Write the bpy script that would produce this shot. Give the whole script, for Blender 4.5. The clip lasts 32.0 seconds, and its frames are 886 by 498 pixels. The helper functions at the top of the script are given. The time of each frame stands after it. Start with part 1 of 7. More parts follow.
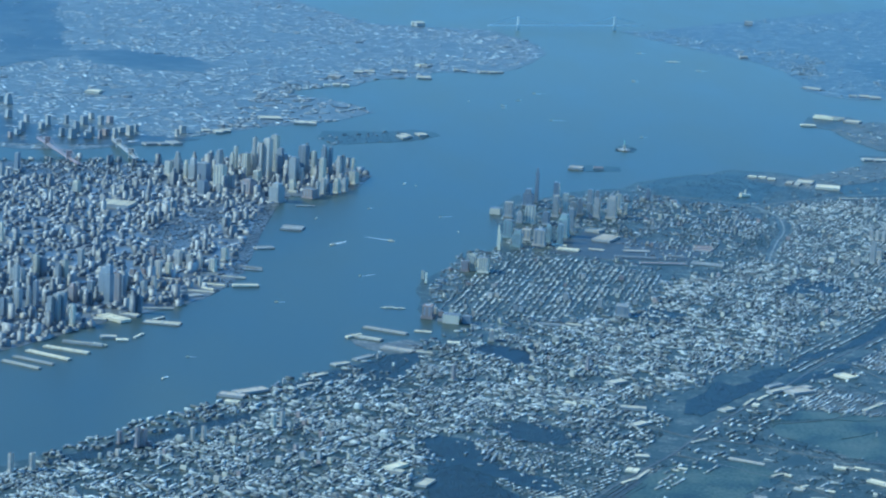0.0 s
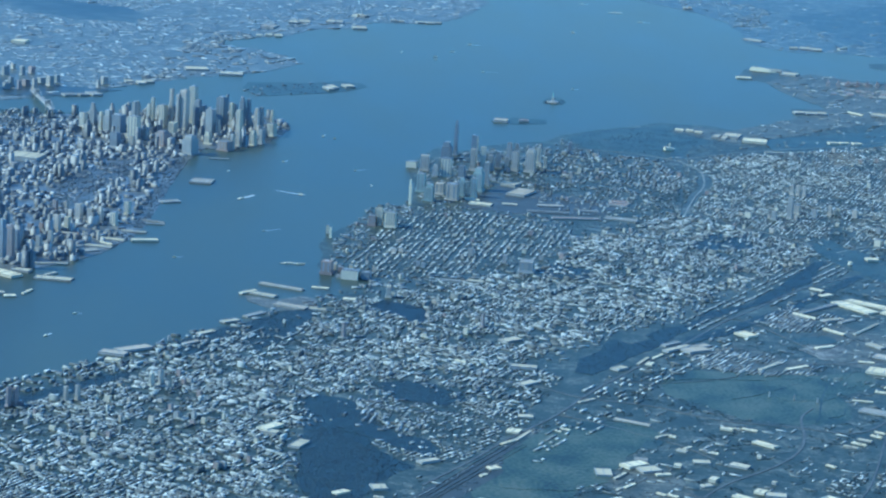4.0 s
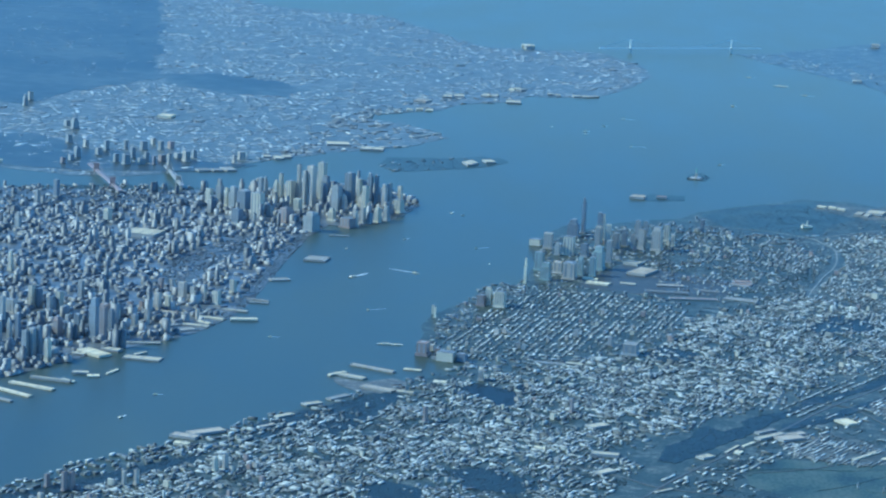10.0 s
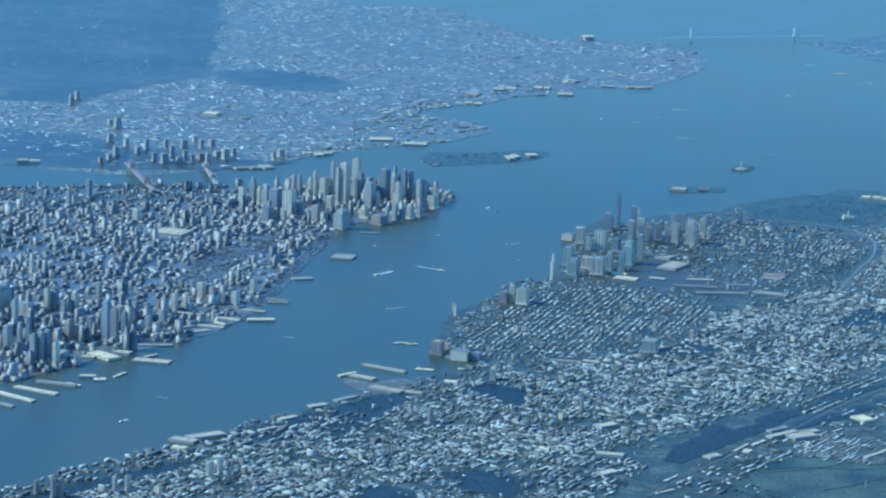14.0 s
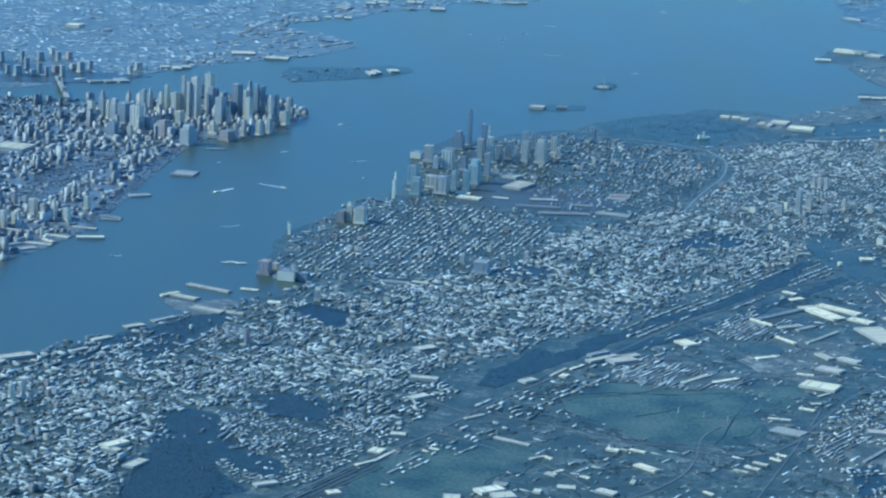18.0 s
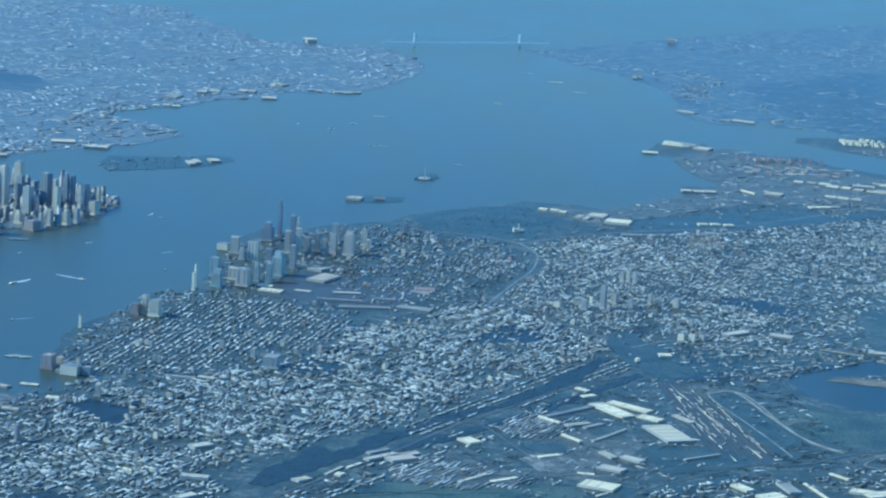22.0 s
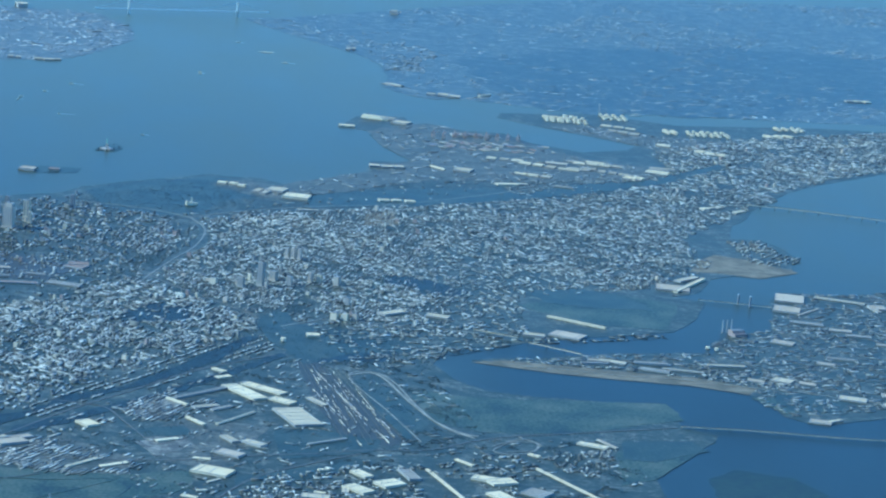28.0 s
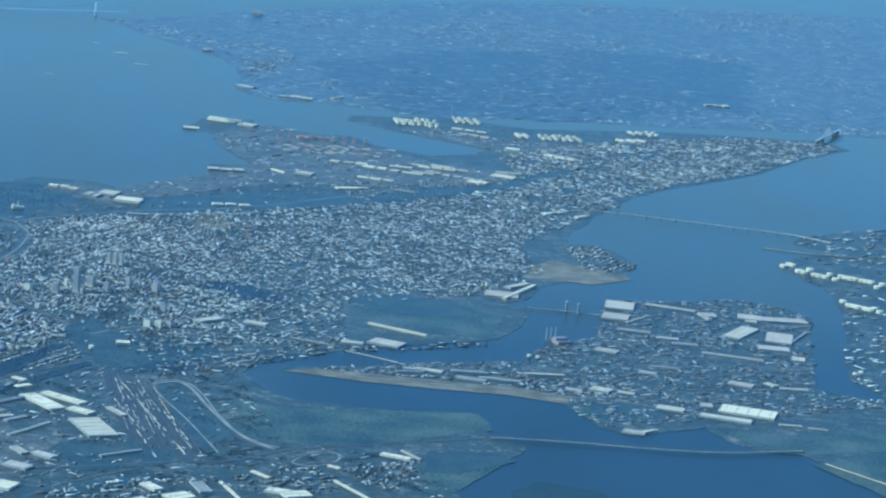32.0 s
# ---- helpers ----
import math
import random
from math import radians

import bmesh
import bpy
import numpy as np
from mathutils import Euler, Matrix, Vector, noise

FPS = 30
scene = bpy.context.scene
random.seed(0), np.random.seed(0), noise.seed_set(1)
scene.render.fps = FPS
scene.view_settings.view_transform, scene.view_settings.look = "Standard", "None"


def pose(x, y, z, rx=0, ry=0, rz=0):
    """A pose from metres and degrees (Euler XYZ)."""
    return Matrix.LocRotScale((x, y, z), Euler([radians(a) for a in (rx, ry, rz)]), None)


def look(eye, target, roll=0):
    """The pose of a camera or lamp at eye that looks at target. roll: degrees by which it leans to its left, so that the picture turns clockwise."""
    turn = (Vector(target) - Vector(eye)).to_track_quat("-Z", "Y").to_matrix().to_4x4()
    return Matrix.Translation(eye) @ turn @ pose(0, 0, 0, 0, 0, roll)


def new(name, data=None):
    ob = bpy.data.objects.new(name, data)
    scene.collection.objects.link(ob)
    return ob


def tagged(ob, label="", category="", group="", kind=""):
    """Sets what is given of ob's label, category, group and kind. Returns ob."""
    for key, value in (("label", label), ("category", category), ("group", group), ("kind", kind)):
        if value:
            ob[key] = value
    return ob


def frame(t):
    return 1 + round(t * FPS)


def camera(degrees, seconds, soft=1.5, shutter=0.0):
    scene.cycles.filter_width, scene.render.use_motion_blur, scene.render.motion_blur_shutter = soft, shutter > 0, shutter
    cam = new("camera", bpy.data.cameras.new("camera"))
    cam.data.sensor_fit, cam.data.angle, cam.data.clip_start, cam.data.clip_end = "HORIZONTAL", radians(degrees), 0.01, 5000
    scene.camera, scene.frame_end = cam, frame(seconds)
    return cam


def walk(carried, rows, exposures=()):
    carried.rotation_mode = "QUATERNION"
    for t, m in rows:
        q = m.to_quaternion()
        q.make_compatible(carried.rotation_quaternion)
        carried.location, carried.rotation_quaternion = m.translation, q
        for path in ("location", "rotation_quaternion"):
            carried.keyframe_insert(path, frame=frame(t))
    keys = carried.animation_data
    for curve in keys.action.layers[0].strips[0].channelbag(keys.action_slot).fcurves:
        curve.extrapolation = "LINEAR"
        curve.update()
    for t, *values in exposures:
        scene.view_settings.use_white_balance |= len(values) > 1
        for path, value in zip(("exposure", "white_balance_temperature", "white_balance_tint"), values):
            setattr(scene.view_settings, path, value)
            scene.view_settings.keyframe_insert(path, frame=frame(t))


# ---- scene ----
# Scale: one unit is ten metres of the real place, so that thirty kilometres stay within the camera's reach.
cam = camera(18.862, 32.0, soft=2.25)
# seconds, x, y, z, and three turns in degrees
ROWS = [
    (0.0, 90.4, 1658.4, 330.3, 79.449, -3.220, 179.042),
    (0.5, 84.2, 1655.3, 330.5, 79.336, -3.200, 179.015),
    (1.0, 78.0, 1652.3, 330.7, 79.300, -3.134, 178.994),
    (1.5, 71.8, 1649.3, 330.9, 79.246, -3.185, 178.974),
    (2.0, 65.6, 1646.2, 331.1, 79.062, -3.113, 178.919),
    (2.5, 59.4, 1643.2, 331.2, 78.316, -3.393, 178.769),
    (4.5, 34.7, 1631.1, 332.1, 78.454, -3.451, 178.720),
    (5.0, 28.5, 1628.1, 332.3, 78.628, -3.486, 178.719),
    (5.5, 22.3, 1625.0, 332.6, 78.990, -3.544, 178.690),
    (6.0, 16.1, 1622.0, 332.8, 79.467, -3.487, 178.665),
    (6.5, 9.9, 1619.0, 333.1, 79.497, -3.507, 178.655),
    (7.0, 3.7, 1616.0, 333.3, 79.481, -3.503, 178.647),
    (7.5, -2.5, 1612.9, 333.6, 79.552, -3.477, 178.636),
    (8.0, -8.7, 1609.9, 333.9, 79.728, -3.377, 178.683),
    (8.5, -14.9, 1606.9, 334.1, 79.742, -3.110, 178.865),
    (9.0, -21.1, 1603.9, 334.4, 79.350, -2.722, 179.646),
    (9.5, -27.3, 1600.8, 334.7, 79.436, -2.624, 181.682),
    (10.0, -33.5, 1597.8, 335.0, 79.627, -2.792, 183.583),
    (10.5, -39.7, 1594.8, 335.2, 79.313, -2.512, 184.831),
    (11.0, -46.0, 1591.7, 335.5, 79.124, -2.099, 185.799),
    (11.5, -52.2, 1588.7, 335.8, 78.723, -1.859, 186.149),
    (12.0, -58.4, 1585.7, 336.1, 78.475, -1.640, 186.213),
    (12.5, -64.7, 1582.6, 336.4, 78.725, -1.601, 186.183),
    (13.0, -70.9, 1579.6, 336.7, 79.028, -1.552, 186.000),
    (13.5, -77.2, 1576.6, 337.0, 79.113, -1.619, 185.822),
    (14.0, -83.4, 1573.5, 337.3, 79.347, -1.659, 185.653),
    (14.5, -89.7, 1570.5, 337.6, 79.450, -1.744, 185.497),
    (16.5, -114.8, 1558.3, 338.9, 79.349, -1.765, 184.973),
    (17.0, -121.1, 1555.2, 339.2, 78.881, -1.918, 184.803),
    (17.5, -127.5, 1552.2, 339.5, 78.156, -2.203, 184.478),
    (18.0, -133.8, 1549.1, 339.8, 77.501, -2.485, 184.126),
    (18.5, -140.1, 1546.1, 340.1, 76.763, -2.861, 183.793),
    (19.0, -146.5, 1543.0, 340.4, 76.378, -3.282, 183.411),
    (19.5, -152.8, 1539.9, 340.7, 76.338, -3.378, 183.188),
    (20.0, -159.2, 1536.9, 341.0, 76.508, -3.408, 182.964),
    (20.5, -165.6, 1533.8, 341.3, 77.252, -3.247, 182.907),
    (21.0, -172.0, 1530.7, 341.6, 78.207, -3.003, 182.561),
    (21.5, -178.4, 1527.7, 341.9, 79.337, -3.044, 182.091),
    (22.0, -184.8, 1524.6, 342.3, 79.480, -3.290, 181.744),
    (22.5, -191.2, 1521.5, 342.6, 79.408, -3.429, 181.487),
    (23.0, -197.6, 1518.4, 342.9, 79.077, -3.732, 181.118),
    (23.5, -204.1, 1515.3, 343.1, 78.864, -3.990, 180.209),
    (24.0, -210.5, 1512.2, 343.4, 79.039, -3.994, 178.875),
    (24.5, -217.0, 1509.1, 343.7, 79.165, -4.239, 178.201),
    (25.0, -223.5, 1506.0, 344.0, 79.365, -4.523, 177.760),
    (25.5, -230.0, 1502.9, 344.3, 79.454, -4.558, 177.613),
    (27.5, -256.1, 1490.4, 345.4, 79.260, -4.784, 177.337),
    (28.0, -262.7, 1487.3, 345.7, 79.120, -4.861, 177.247),
    (28.5, -269.3, 1484.2, 345.9, 78.950, -4.908, 177.156),
    (29.0, -275.9, 1481.0, 346.2, 78.919, -5.028, 176.953),
    (29.5, -282.6, 1477.9, 346.4, 78.902, -5.272, 176.547),
    (30.0, -289.2, 1474.7, 346.7, 78.837, -5.103, 176.670),
    (30.5, -295.9, 1471.6, 346.9, 78.537, -5.061, 176.653),
    (31.0, -302.5, 1468.4, 347.2, 78.453, -5.153, 176.418),
    (31.5, -309.2, 1465.2, 347.4, 79.219, -5.268, 176.056),
    (32.0, -315.9, 1462.1, 347.6, 79.326, -5.386, 175.262),
]
walk(cam, [(t, pose(*row)) for t, *row in ROWS], exposures=[(0.0, 0.9, 4600, -15), (32.0, 0.9, 4600, -15)])

# ---- light: a clear morning, sun in the east ----
SUN_ELEV, SUN_AZ = 36.0, 86.0
world = bpy.data.worlds.new("sky")
scene.world = world
world.use_nodes = True
wn = world.node_tree.nodes
sky = wn.new("ShaderNodeTexSky")
sky.sky_type, sky.sun_disc = "NISHITA", False
sky.sun_elevation, sky.sun_rotation = radians(SUN_ELEV), radians(SUN_AZ)
sky.altitude, sky.air_density, sky.dust_density, sky.ozone_density = 3400, 1.0, 0.8, 6.0
wn["Background"].inputs["Strength"].default_value = 0.15
world.node_tree.links.new(sky.outputs["Color"], wn["Background"].inputs["Color"])
sun_data = bpy.data.lights.new("sun", "SUN")
sun_data.energy, sun_data.angle, sun_data.color = 2.65, radians(0.53), (1.0, 0.87, 0.66)
sun = new("sun", sun_data)
sa, se = radians(SUN_AZ), radians(SUN_ELEV)
sun.matrix_world = look((0, 0, 0), (-math.sin(sa) * math.cos(se), -math.cos(sa) * math.cos(se), -math.sin(se)))


# ---- materials ----
def surface(name, colours, rough=0.8, gloss=0.3, scale=0.05, fine=1.2, bump=0.0, island=0.0, obj_random=0.0, metal=0.0, coat=0.7):
    """A surface whose colour wanders between the given stops at two scales, and from piece to piece."""
    m = bpy.data.materials.new(name)
    m.use_nodes = True
    n, l = m.node_tree.nodes, m.node_tree.links
    bsdf = n["Principled BSDF"]
    bsdf.inputs["Roughness"].default_value = rough
    bsdf.inputs["Specular IOR Level"].default_value = gloss
    bsdf.inputs["Metallic"].default_value = metal
    # added clear coat: its sky reflection at grazing angles stands in for haze
    bsdf.inputs["Coat Weight"].default_value, bsdf.inputs["Coat Roughness"].default_value, bsdf.inputs["Coat IOR"].default_value = coat, 0.35, 1.35
    geo = n.new("ShaderNodeNewGeometry")
    big, small = n.new("ShaderNodeTexNoise"), n.new("ShaderNodeTexNoise")
    big.inputs["Scale"].default_value, big.inputs["Detail"].default_value = scale, 5
    small.inputs["Scale"].default_value, small.inputs["Detail"].default_value = fine, 3
    l.new(geo.outputs["Position"], big.inputs["Vector"])
    l.new(geo.outputs["Position"], small.inputs["Vector"])
    mix = n.new("ShaderNodeMath")
    mix.operation = "ADD"
    l.new(big.outputs["Fac"], mix.inputs[0])
    l.new(small.outputs["Fac"], mix.inputs[1])
    half = n.new("ShaderNodeMath")
    half.operation = "MULTIPLY_ADD"
    half.inputs[1].default_value, half.inputs[2].default_value = 1.0, -0.5
    l.new(mix.outputs[0], half.inputs[0])
    value = half.outputs[0]
    for amount, source in ((island, "island"), (obj_random, "object")):
        if not amount:
            continue
        blend = n.new("ShaderNodeMix")
        blend.inputs["Factor"].default_value = amount
        l.new(value, blend.inputs["A"])
        if source == "island":
            l.new(geo.outputs["Random Per Island"], blend.inputs["B"])
        else:
            info = n.new("ShaderNodeObjectInfo")
            l.new(info.outputs["Random"], blend.inputs["B"])
        value = blend.outputs["Result"]
    ramp = n.new("ShaderNodeValToRGB")
    while len(ramp.color_ramp.elements) < len(colours):
        ramp.color_ramp.elements.new(0.5)
    for e, (at, c) in zip(ramp.color_ramp.elements, colours):
        e.position, e.color = at, (*c, 1)
    l.new(value, ramp.inputs["Fac"])
    l.new(ramp.outputs["Color"], bsdf.inputs["Base Color"])
    if bump:
        b = n.new("ShaderNodeBump")
        b.inputs["Strength"].default_value, b.inputs["Distance"].default_value = bump, 0.3
        l.new(small.outputs["Fac"], b.inputs["Height"])
        l.new(b.outputs["Normal"], bsdf.inputs["Normal"])
    return m


def parcel_ground(name, turn, colours, coat, litter=0.3):
    """Ground cut into lots and yards of differing tone, with smaller plots, kerbs and clutter inside them."""
    m = surface(name, colours, 0.85, 0.4, 0.045, 0.9, coat=coat)
    n, l = m.node_tree.nodes, m.node_tree.links
    ramp = [x for x in n if x.bl_idname == "ShaderNodeValToRGB"][0]
    value = ramp.inputs["Fac"].links[0].from_socket
    geo = [x for x in n if x.bl_idname == "ShaderNodeNewGeometry"][0]
    for size, share in (((0.13, 0.22), 0.36), ((0.5, 0.8), litter)):
        mapping = n.new("ShaderNodeMapping")
        mapping.inputs["Rotation"].default_value = (0, 0, radians(-turn))
        mapping.inputs["Scale"].default_value = (*size, 0.0)
        cells = n.new("ShaderNodeTexVoronoi")
        cells.distance, cells.inputs["Randomness"].default_value, cells.inputs["Scale"].default_value = "CHEBYCHEV", 0.85, 1.0
        l.new(geo.outputs["Position"], mapping.inputs["Vector"])
        l.new(mapping.outputs["Vector"], cells.inputs["Vector"])
        split = n.new("ShaderNodeSeparateColor")
        l.new(cells.outputs["Color"], split.inputs["Color"])
        mix = n.new("ShaderNodeMix")
        mix.inputs["Factor"].default_value = share
        l.new(value, mix.inputs["A"])
        l.new(split.outputs["Red"], mix.inputs["B"])
        value = mix.outputs["Result"]
    l.new(value, ramp.inputs["Fac"])
    return m


def water_surface(name):
    m = bpy.data.materials.new(name)
    m.use_nodes = True
    n, l = m.node_tree.nodes, m.node_tree.links
    bsdf = n["Principled BSDF"]
    bsdf.inputs["IOR"].default_value, bsdf.inputs["Specular IOR Level"].default_value = 1.33, 0.5
    geo = n.new("ShaderNodeNewGeometry")
    drift, chop = n.new("ShaderNodeTexNoise"), n.new("ShaderNodeTexNoise")
    drift.inputs["Scale"].default_value, drift.inputs["Detail"].default_value = 0.012, 4
    chop.inputs["Scale"].default_value, chop.inputs["Detail"].default_value = 0.9, 6
    stretch = n.new("ShaderNodeMapping")
    stretch.inputs["Scale"].default_value = (1.0, 0.35, 1.0)
    l.new(geo.outputs["Position"], stretch.inputs["Vector"])
    l.new(stretch.outputs["Vector"], drift.inputs["Vector"])
    l.new(geo.outputs["Position"], chop.inputs["Vector"])
    ramp = n.new("ShaderNodeValToRGB")
    ramp.color_ramp.elements[0].position, ramp.color_ramp.elements[0].color = 0.35, (0.051, 0.068, 0.057, 1)
    ramp.color_ramp.elements[1].position, ramp.color_ramp.elements[1].color = 0.68, (0.07, 0.09, 0.074, 1)
    l.new(drift.outputs["Fac"], ramp.inputs["Fac"])
    # haze painted into the colour: lighter towards the open harbour; side river darker
    axes = n.new("ShaderNodeSeparateXYZ")
    l.new(geo.outputs["Position"], axes.inputs["Vector"])

    def span(socket, start, end):
        r = n.new("ShaderNodeMapRange")
        r.interpolation_type = "SMOOTHSTEP"
        r.inputs["From Min"].default_value, r.inputs["From Max"].default_value = start, end
        l.new(socket, r.inputs["Value"])
        return r.outputs["Result"]

    def blend(kind, fac, a, b):
        m2 = n.new("ShaderNodeMix")
        m2.data_type, m2.blend_type = "RGBA", kind
        l.new(fac, m2.inputs["Factor"])
        l.new(a, m2.inputs[6])
        m2.inputs[7].default_value = (*b, 1)
        return m2.outputs[2]

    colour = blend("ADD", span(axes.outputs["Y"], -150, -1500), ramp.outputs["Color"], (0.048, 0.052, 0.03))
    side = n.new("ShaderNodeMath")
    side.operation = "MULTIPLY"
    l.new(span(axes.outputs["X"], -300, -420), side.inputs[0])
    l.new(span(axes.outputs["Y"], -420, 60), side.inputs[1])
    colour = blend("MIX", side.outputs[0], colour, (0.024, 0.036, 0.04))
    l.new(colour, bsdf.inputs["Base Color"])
    rough = n.new("ShaderNodeMapRange")
    rough.inputs["To Min"].default_value, rough.inputs["To Max"].default_value = 0.3, 0.42
    l.new(drift.outputs["Fac"], rough.inputs["Value"])
    l.new(rough.outputs["Result"], bsdf.inputs["Roughness"])
    b = n.new("ShaderNodeBump")
    b.inputs["Strength"].default_value, b.inputs["Distance"].default_value = 0.12, 0.4
    l.new(chop.outputs["Fac"], b.inputs["Height"])
    l.new(b.outputs["Normal"], bsdf.inputs["Normal"])
    return m


M = {}
M["water"] = water_surface("harbour_water")
M["land"] = parcel_ground("town_ground", 62, [(0.28, (0.018, 0.03, 0.024)), (0.5, (0.033, 0.048, 0.036)), (0.64, (0.076, 0.087, 0.066)), (0.8, (0.22, 0.215, 0.17))], 0.56)
M["city_ground"] = parcel_ground("city_streets", 61, [(0.28, (0.065, 0.072, 0.074)), (0.5, (0.1, 0.107, 0.108)), (0.64, (0.14, 0.146, 0.142)), (0.82, (0.24, 0.24, 0.225))], 0.9)
M["far_land"] = parcel_ground("far_ground", 20, [(0.28, (0.045, 0.058, 0.052)), (0.48, (0.08, 0.09, 0.08)), (0.62, (0.14, 0.145, 0.125)), (0.8, (0.33, 0.32, 0.28))], 0.7)
# dark tone of the far parks, also used for BK_DARK's painted cloud shadow
M["far_shade"] = surface("far_park_and_cloud_shade", [(0.3, (0.014, 0.024, 0.027)), (0.5, (0.028, 0.039, 0.038)), (0.7, (0.066, 0.076, 0.066))], 0.8, 0.4, 0.008, 0.05, coat=0.72)
M["far_wood"] = parcel_ground("far_woodland", 20, [(0.3, (0.01, 0.02, 0.02)), (0.5, (0.02, 0.036, 0.034)), (0.62, (0.045, 0.062, 0.052)), (0.78, (0.2, 0.2, 0.17))], 0.8)
M["suburb"] = parcel_ground("leafy_suburb", 20, [(0.3, (0.02, 0.034, 0.032)), (0.5, (0.04, 0.056, 0.05)), (0.62, (0.11, 0.12, 0.095)), (0.78, (0.32, 0.31, 0.25))], 0.8)
M["pond"] = surface("still_dark_water", [(0.3, (0.008, 0.016, 0.022)), (0.7, (0.014, 0.024, 0.03))], 0.6, 0.4, 0.02, 0.2, coat=0.3)
M["shoal"] = surface("shallow_weedy_water", [(0.3, (0.02, 0.036, 0.038)), (0.7, (0.036, 0.058, 0.048))], 0.7, 0.3, 0.02, 0.2, coat=0.35)
M["marsh"] = surface("marsh_grass", [(0.32, (0.011, 0.023, 0.024)), (0.43, (0.034, 0.056, 0.038)), (0.55, (0.062, 0.086, 0.056)), (0.75, (0.11, 0.12, 0.085))], 0.9, 0.3, 0.035, 0.5, coat=0.6)
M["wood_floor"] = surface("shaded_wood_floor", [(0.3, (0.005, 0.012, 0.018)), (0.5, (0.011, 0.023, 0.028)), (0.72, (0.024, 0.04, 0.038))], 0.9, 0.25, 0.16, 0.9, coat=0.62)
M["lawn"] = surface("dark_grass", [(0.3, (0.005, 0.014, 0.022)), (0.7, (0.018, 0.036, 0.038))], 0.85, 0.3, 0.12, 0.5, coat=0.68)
M["park"] = surface("park_grass", [(0.3, (0.016, 0.03, 0.026)), (0.5, (0.028, 0.047, 0.036)), (0.72, (0.06, 0.075, 0.055))], 0.9, 0.3, 0.05, 0.5, coat=0.7)
M["sand"] = surface("bare_sand", [(0.3, (0.1, 0.092, 0.06)), (0.5, (0.17, 0.15, 0.105)), (0.7, (0.27, 0.235, 0.165))], 0.9, 0.3, 0.08, 1.5, coat=0.3)
M["paving"] = parcel_ground("pale_paving", 30, [(0.25, (0.036, 0.046, 0.038)), (0.5, (0.075, 0.082, 0.066)), (0.75, (0.18, 0.175, 0.14))], 0.48)
M["yard"] = parcel_ground("gravel_yard", 60, [(0.25, (0.07, 0.075, 0.07)), (0.5, (0.13, 0.13, 0.115)), (0.75, (0.3, 0.29, 0.25))], 0.4)
M["rail"] = surface("rail_ballast", [(0.3, (0.035, 0.042, 0.042)), (0.7, (0.07, 0.073, 0.068))], 0.9, 0.3, 0.1, 1.5, coat=0.55)
M["asphalt"] = surface("worn_asphalt_road", [(0.3, (0.075, 0.077, 0.075)), (0.7, (0.15, 0.15, 0.14))], 0.85, 0.3, 0.1, 1.2, coat=0.5)
M["road"] = surface("worn_concrete_road", [(0.3, (0.17, 0.17, 0.15)), (0.7, (0.33, 0.32, 0.28))], 0.8, 0.3, 0.1, 1.2, coat=0.4)
M["roof"] = surface("mixed_flat_roofs", [(0.14, (0.09, 0.1, 0.1)), (0.34, (0.2, 0.205, 0.195)), (0.55, (0.395, 0.385, 0.34)), (0.85, (0.84, 0.81, 0.72))], 0.85, 0.2, 0.03, 0.3, island=0.58, coat=0.4)
M["far_roof"] = surface("far_mixed_roofs", [(0.15, (0.14, 0.15, 0.15)), (0.4, (0.28, 0.285, 0.265)), (0.66, (0.5, 0.5, 0.46)), (0.9, (0.86, 0.85, 0.79))], 0.85, 0.3, 0.012, 0.2, island=0.6, coat=0.5)
M["city_roof"] = surface("city_roofs", [(0.12, (0.085, 0.09, 0.095)), (0.42, (0.135, 0.14, 0.155)), (0.7, (0.29, 0.29, 0.285)), (0.95, (0.72, 0.7, 0.65))], 0.8, 0.3, 0.02, 0.4, island=0.7, coat=0.7)
M["house_wall"] = surface("mixed_brick_and_siding", [(0.15, (0.1, 0.1, 0.098)), (0.5, (0.165, 0.175, 0.17)), (0.85, (0.34, 0.355, 0.335))], 0.85, 0.3, 0.06, 1.0, island=0.8, coat=0.15)
M["city_wall"] = surface("city_facades", [(0.15, (0.1, 0.105, 0.115)), (0.45, (0.17, 0.17, 0.175)), (0.7, (0.26, 0.245, 0.23)), (0.92, (0.44, 0.42, 0.39))], 0.75, 0.5, 0.06, 1.0, island=0.8, coat=0.6)
M["leaf"] = surface("tree_crowns", [(0.2, (0.006, 0.016, 0.024)), (0.5, (0.01, 0.023, 0.032)), (0.8, (0.02, 0.036, 0.042))], 0.85, 0.4, 0.05, 1.0, island=0.3, coat=0.65)
M["glazing"] = surface("dark_window_glass", [(0.3, (0.18, 0.2, 0.22)), (0.7, (0.26, 0.28, 0.3))], 0.3, 0.5, 0.3, 2.0, obj_random=0.4)
M["plant"] = surface("roof_machinery", [(0.3, (0.2, 0.2, 0.2)), (0.7, (0.42, 0.41, 0.4))], 0.7, 0.4, 0.3, 2.0, obj_random=0.5)
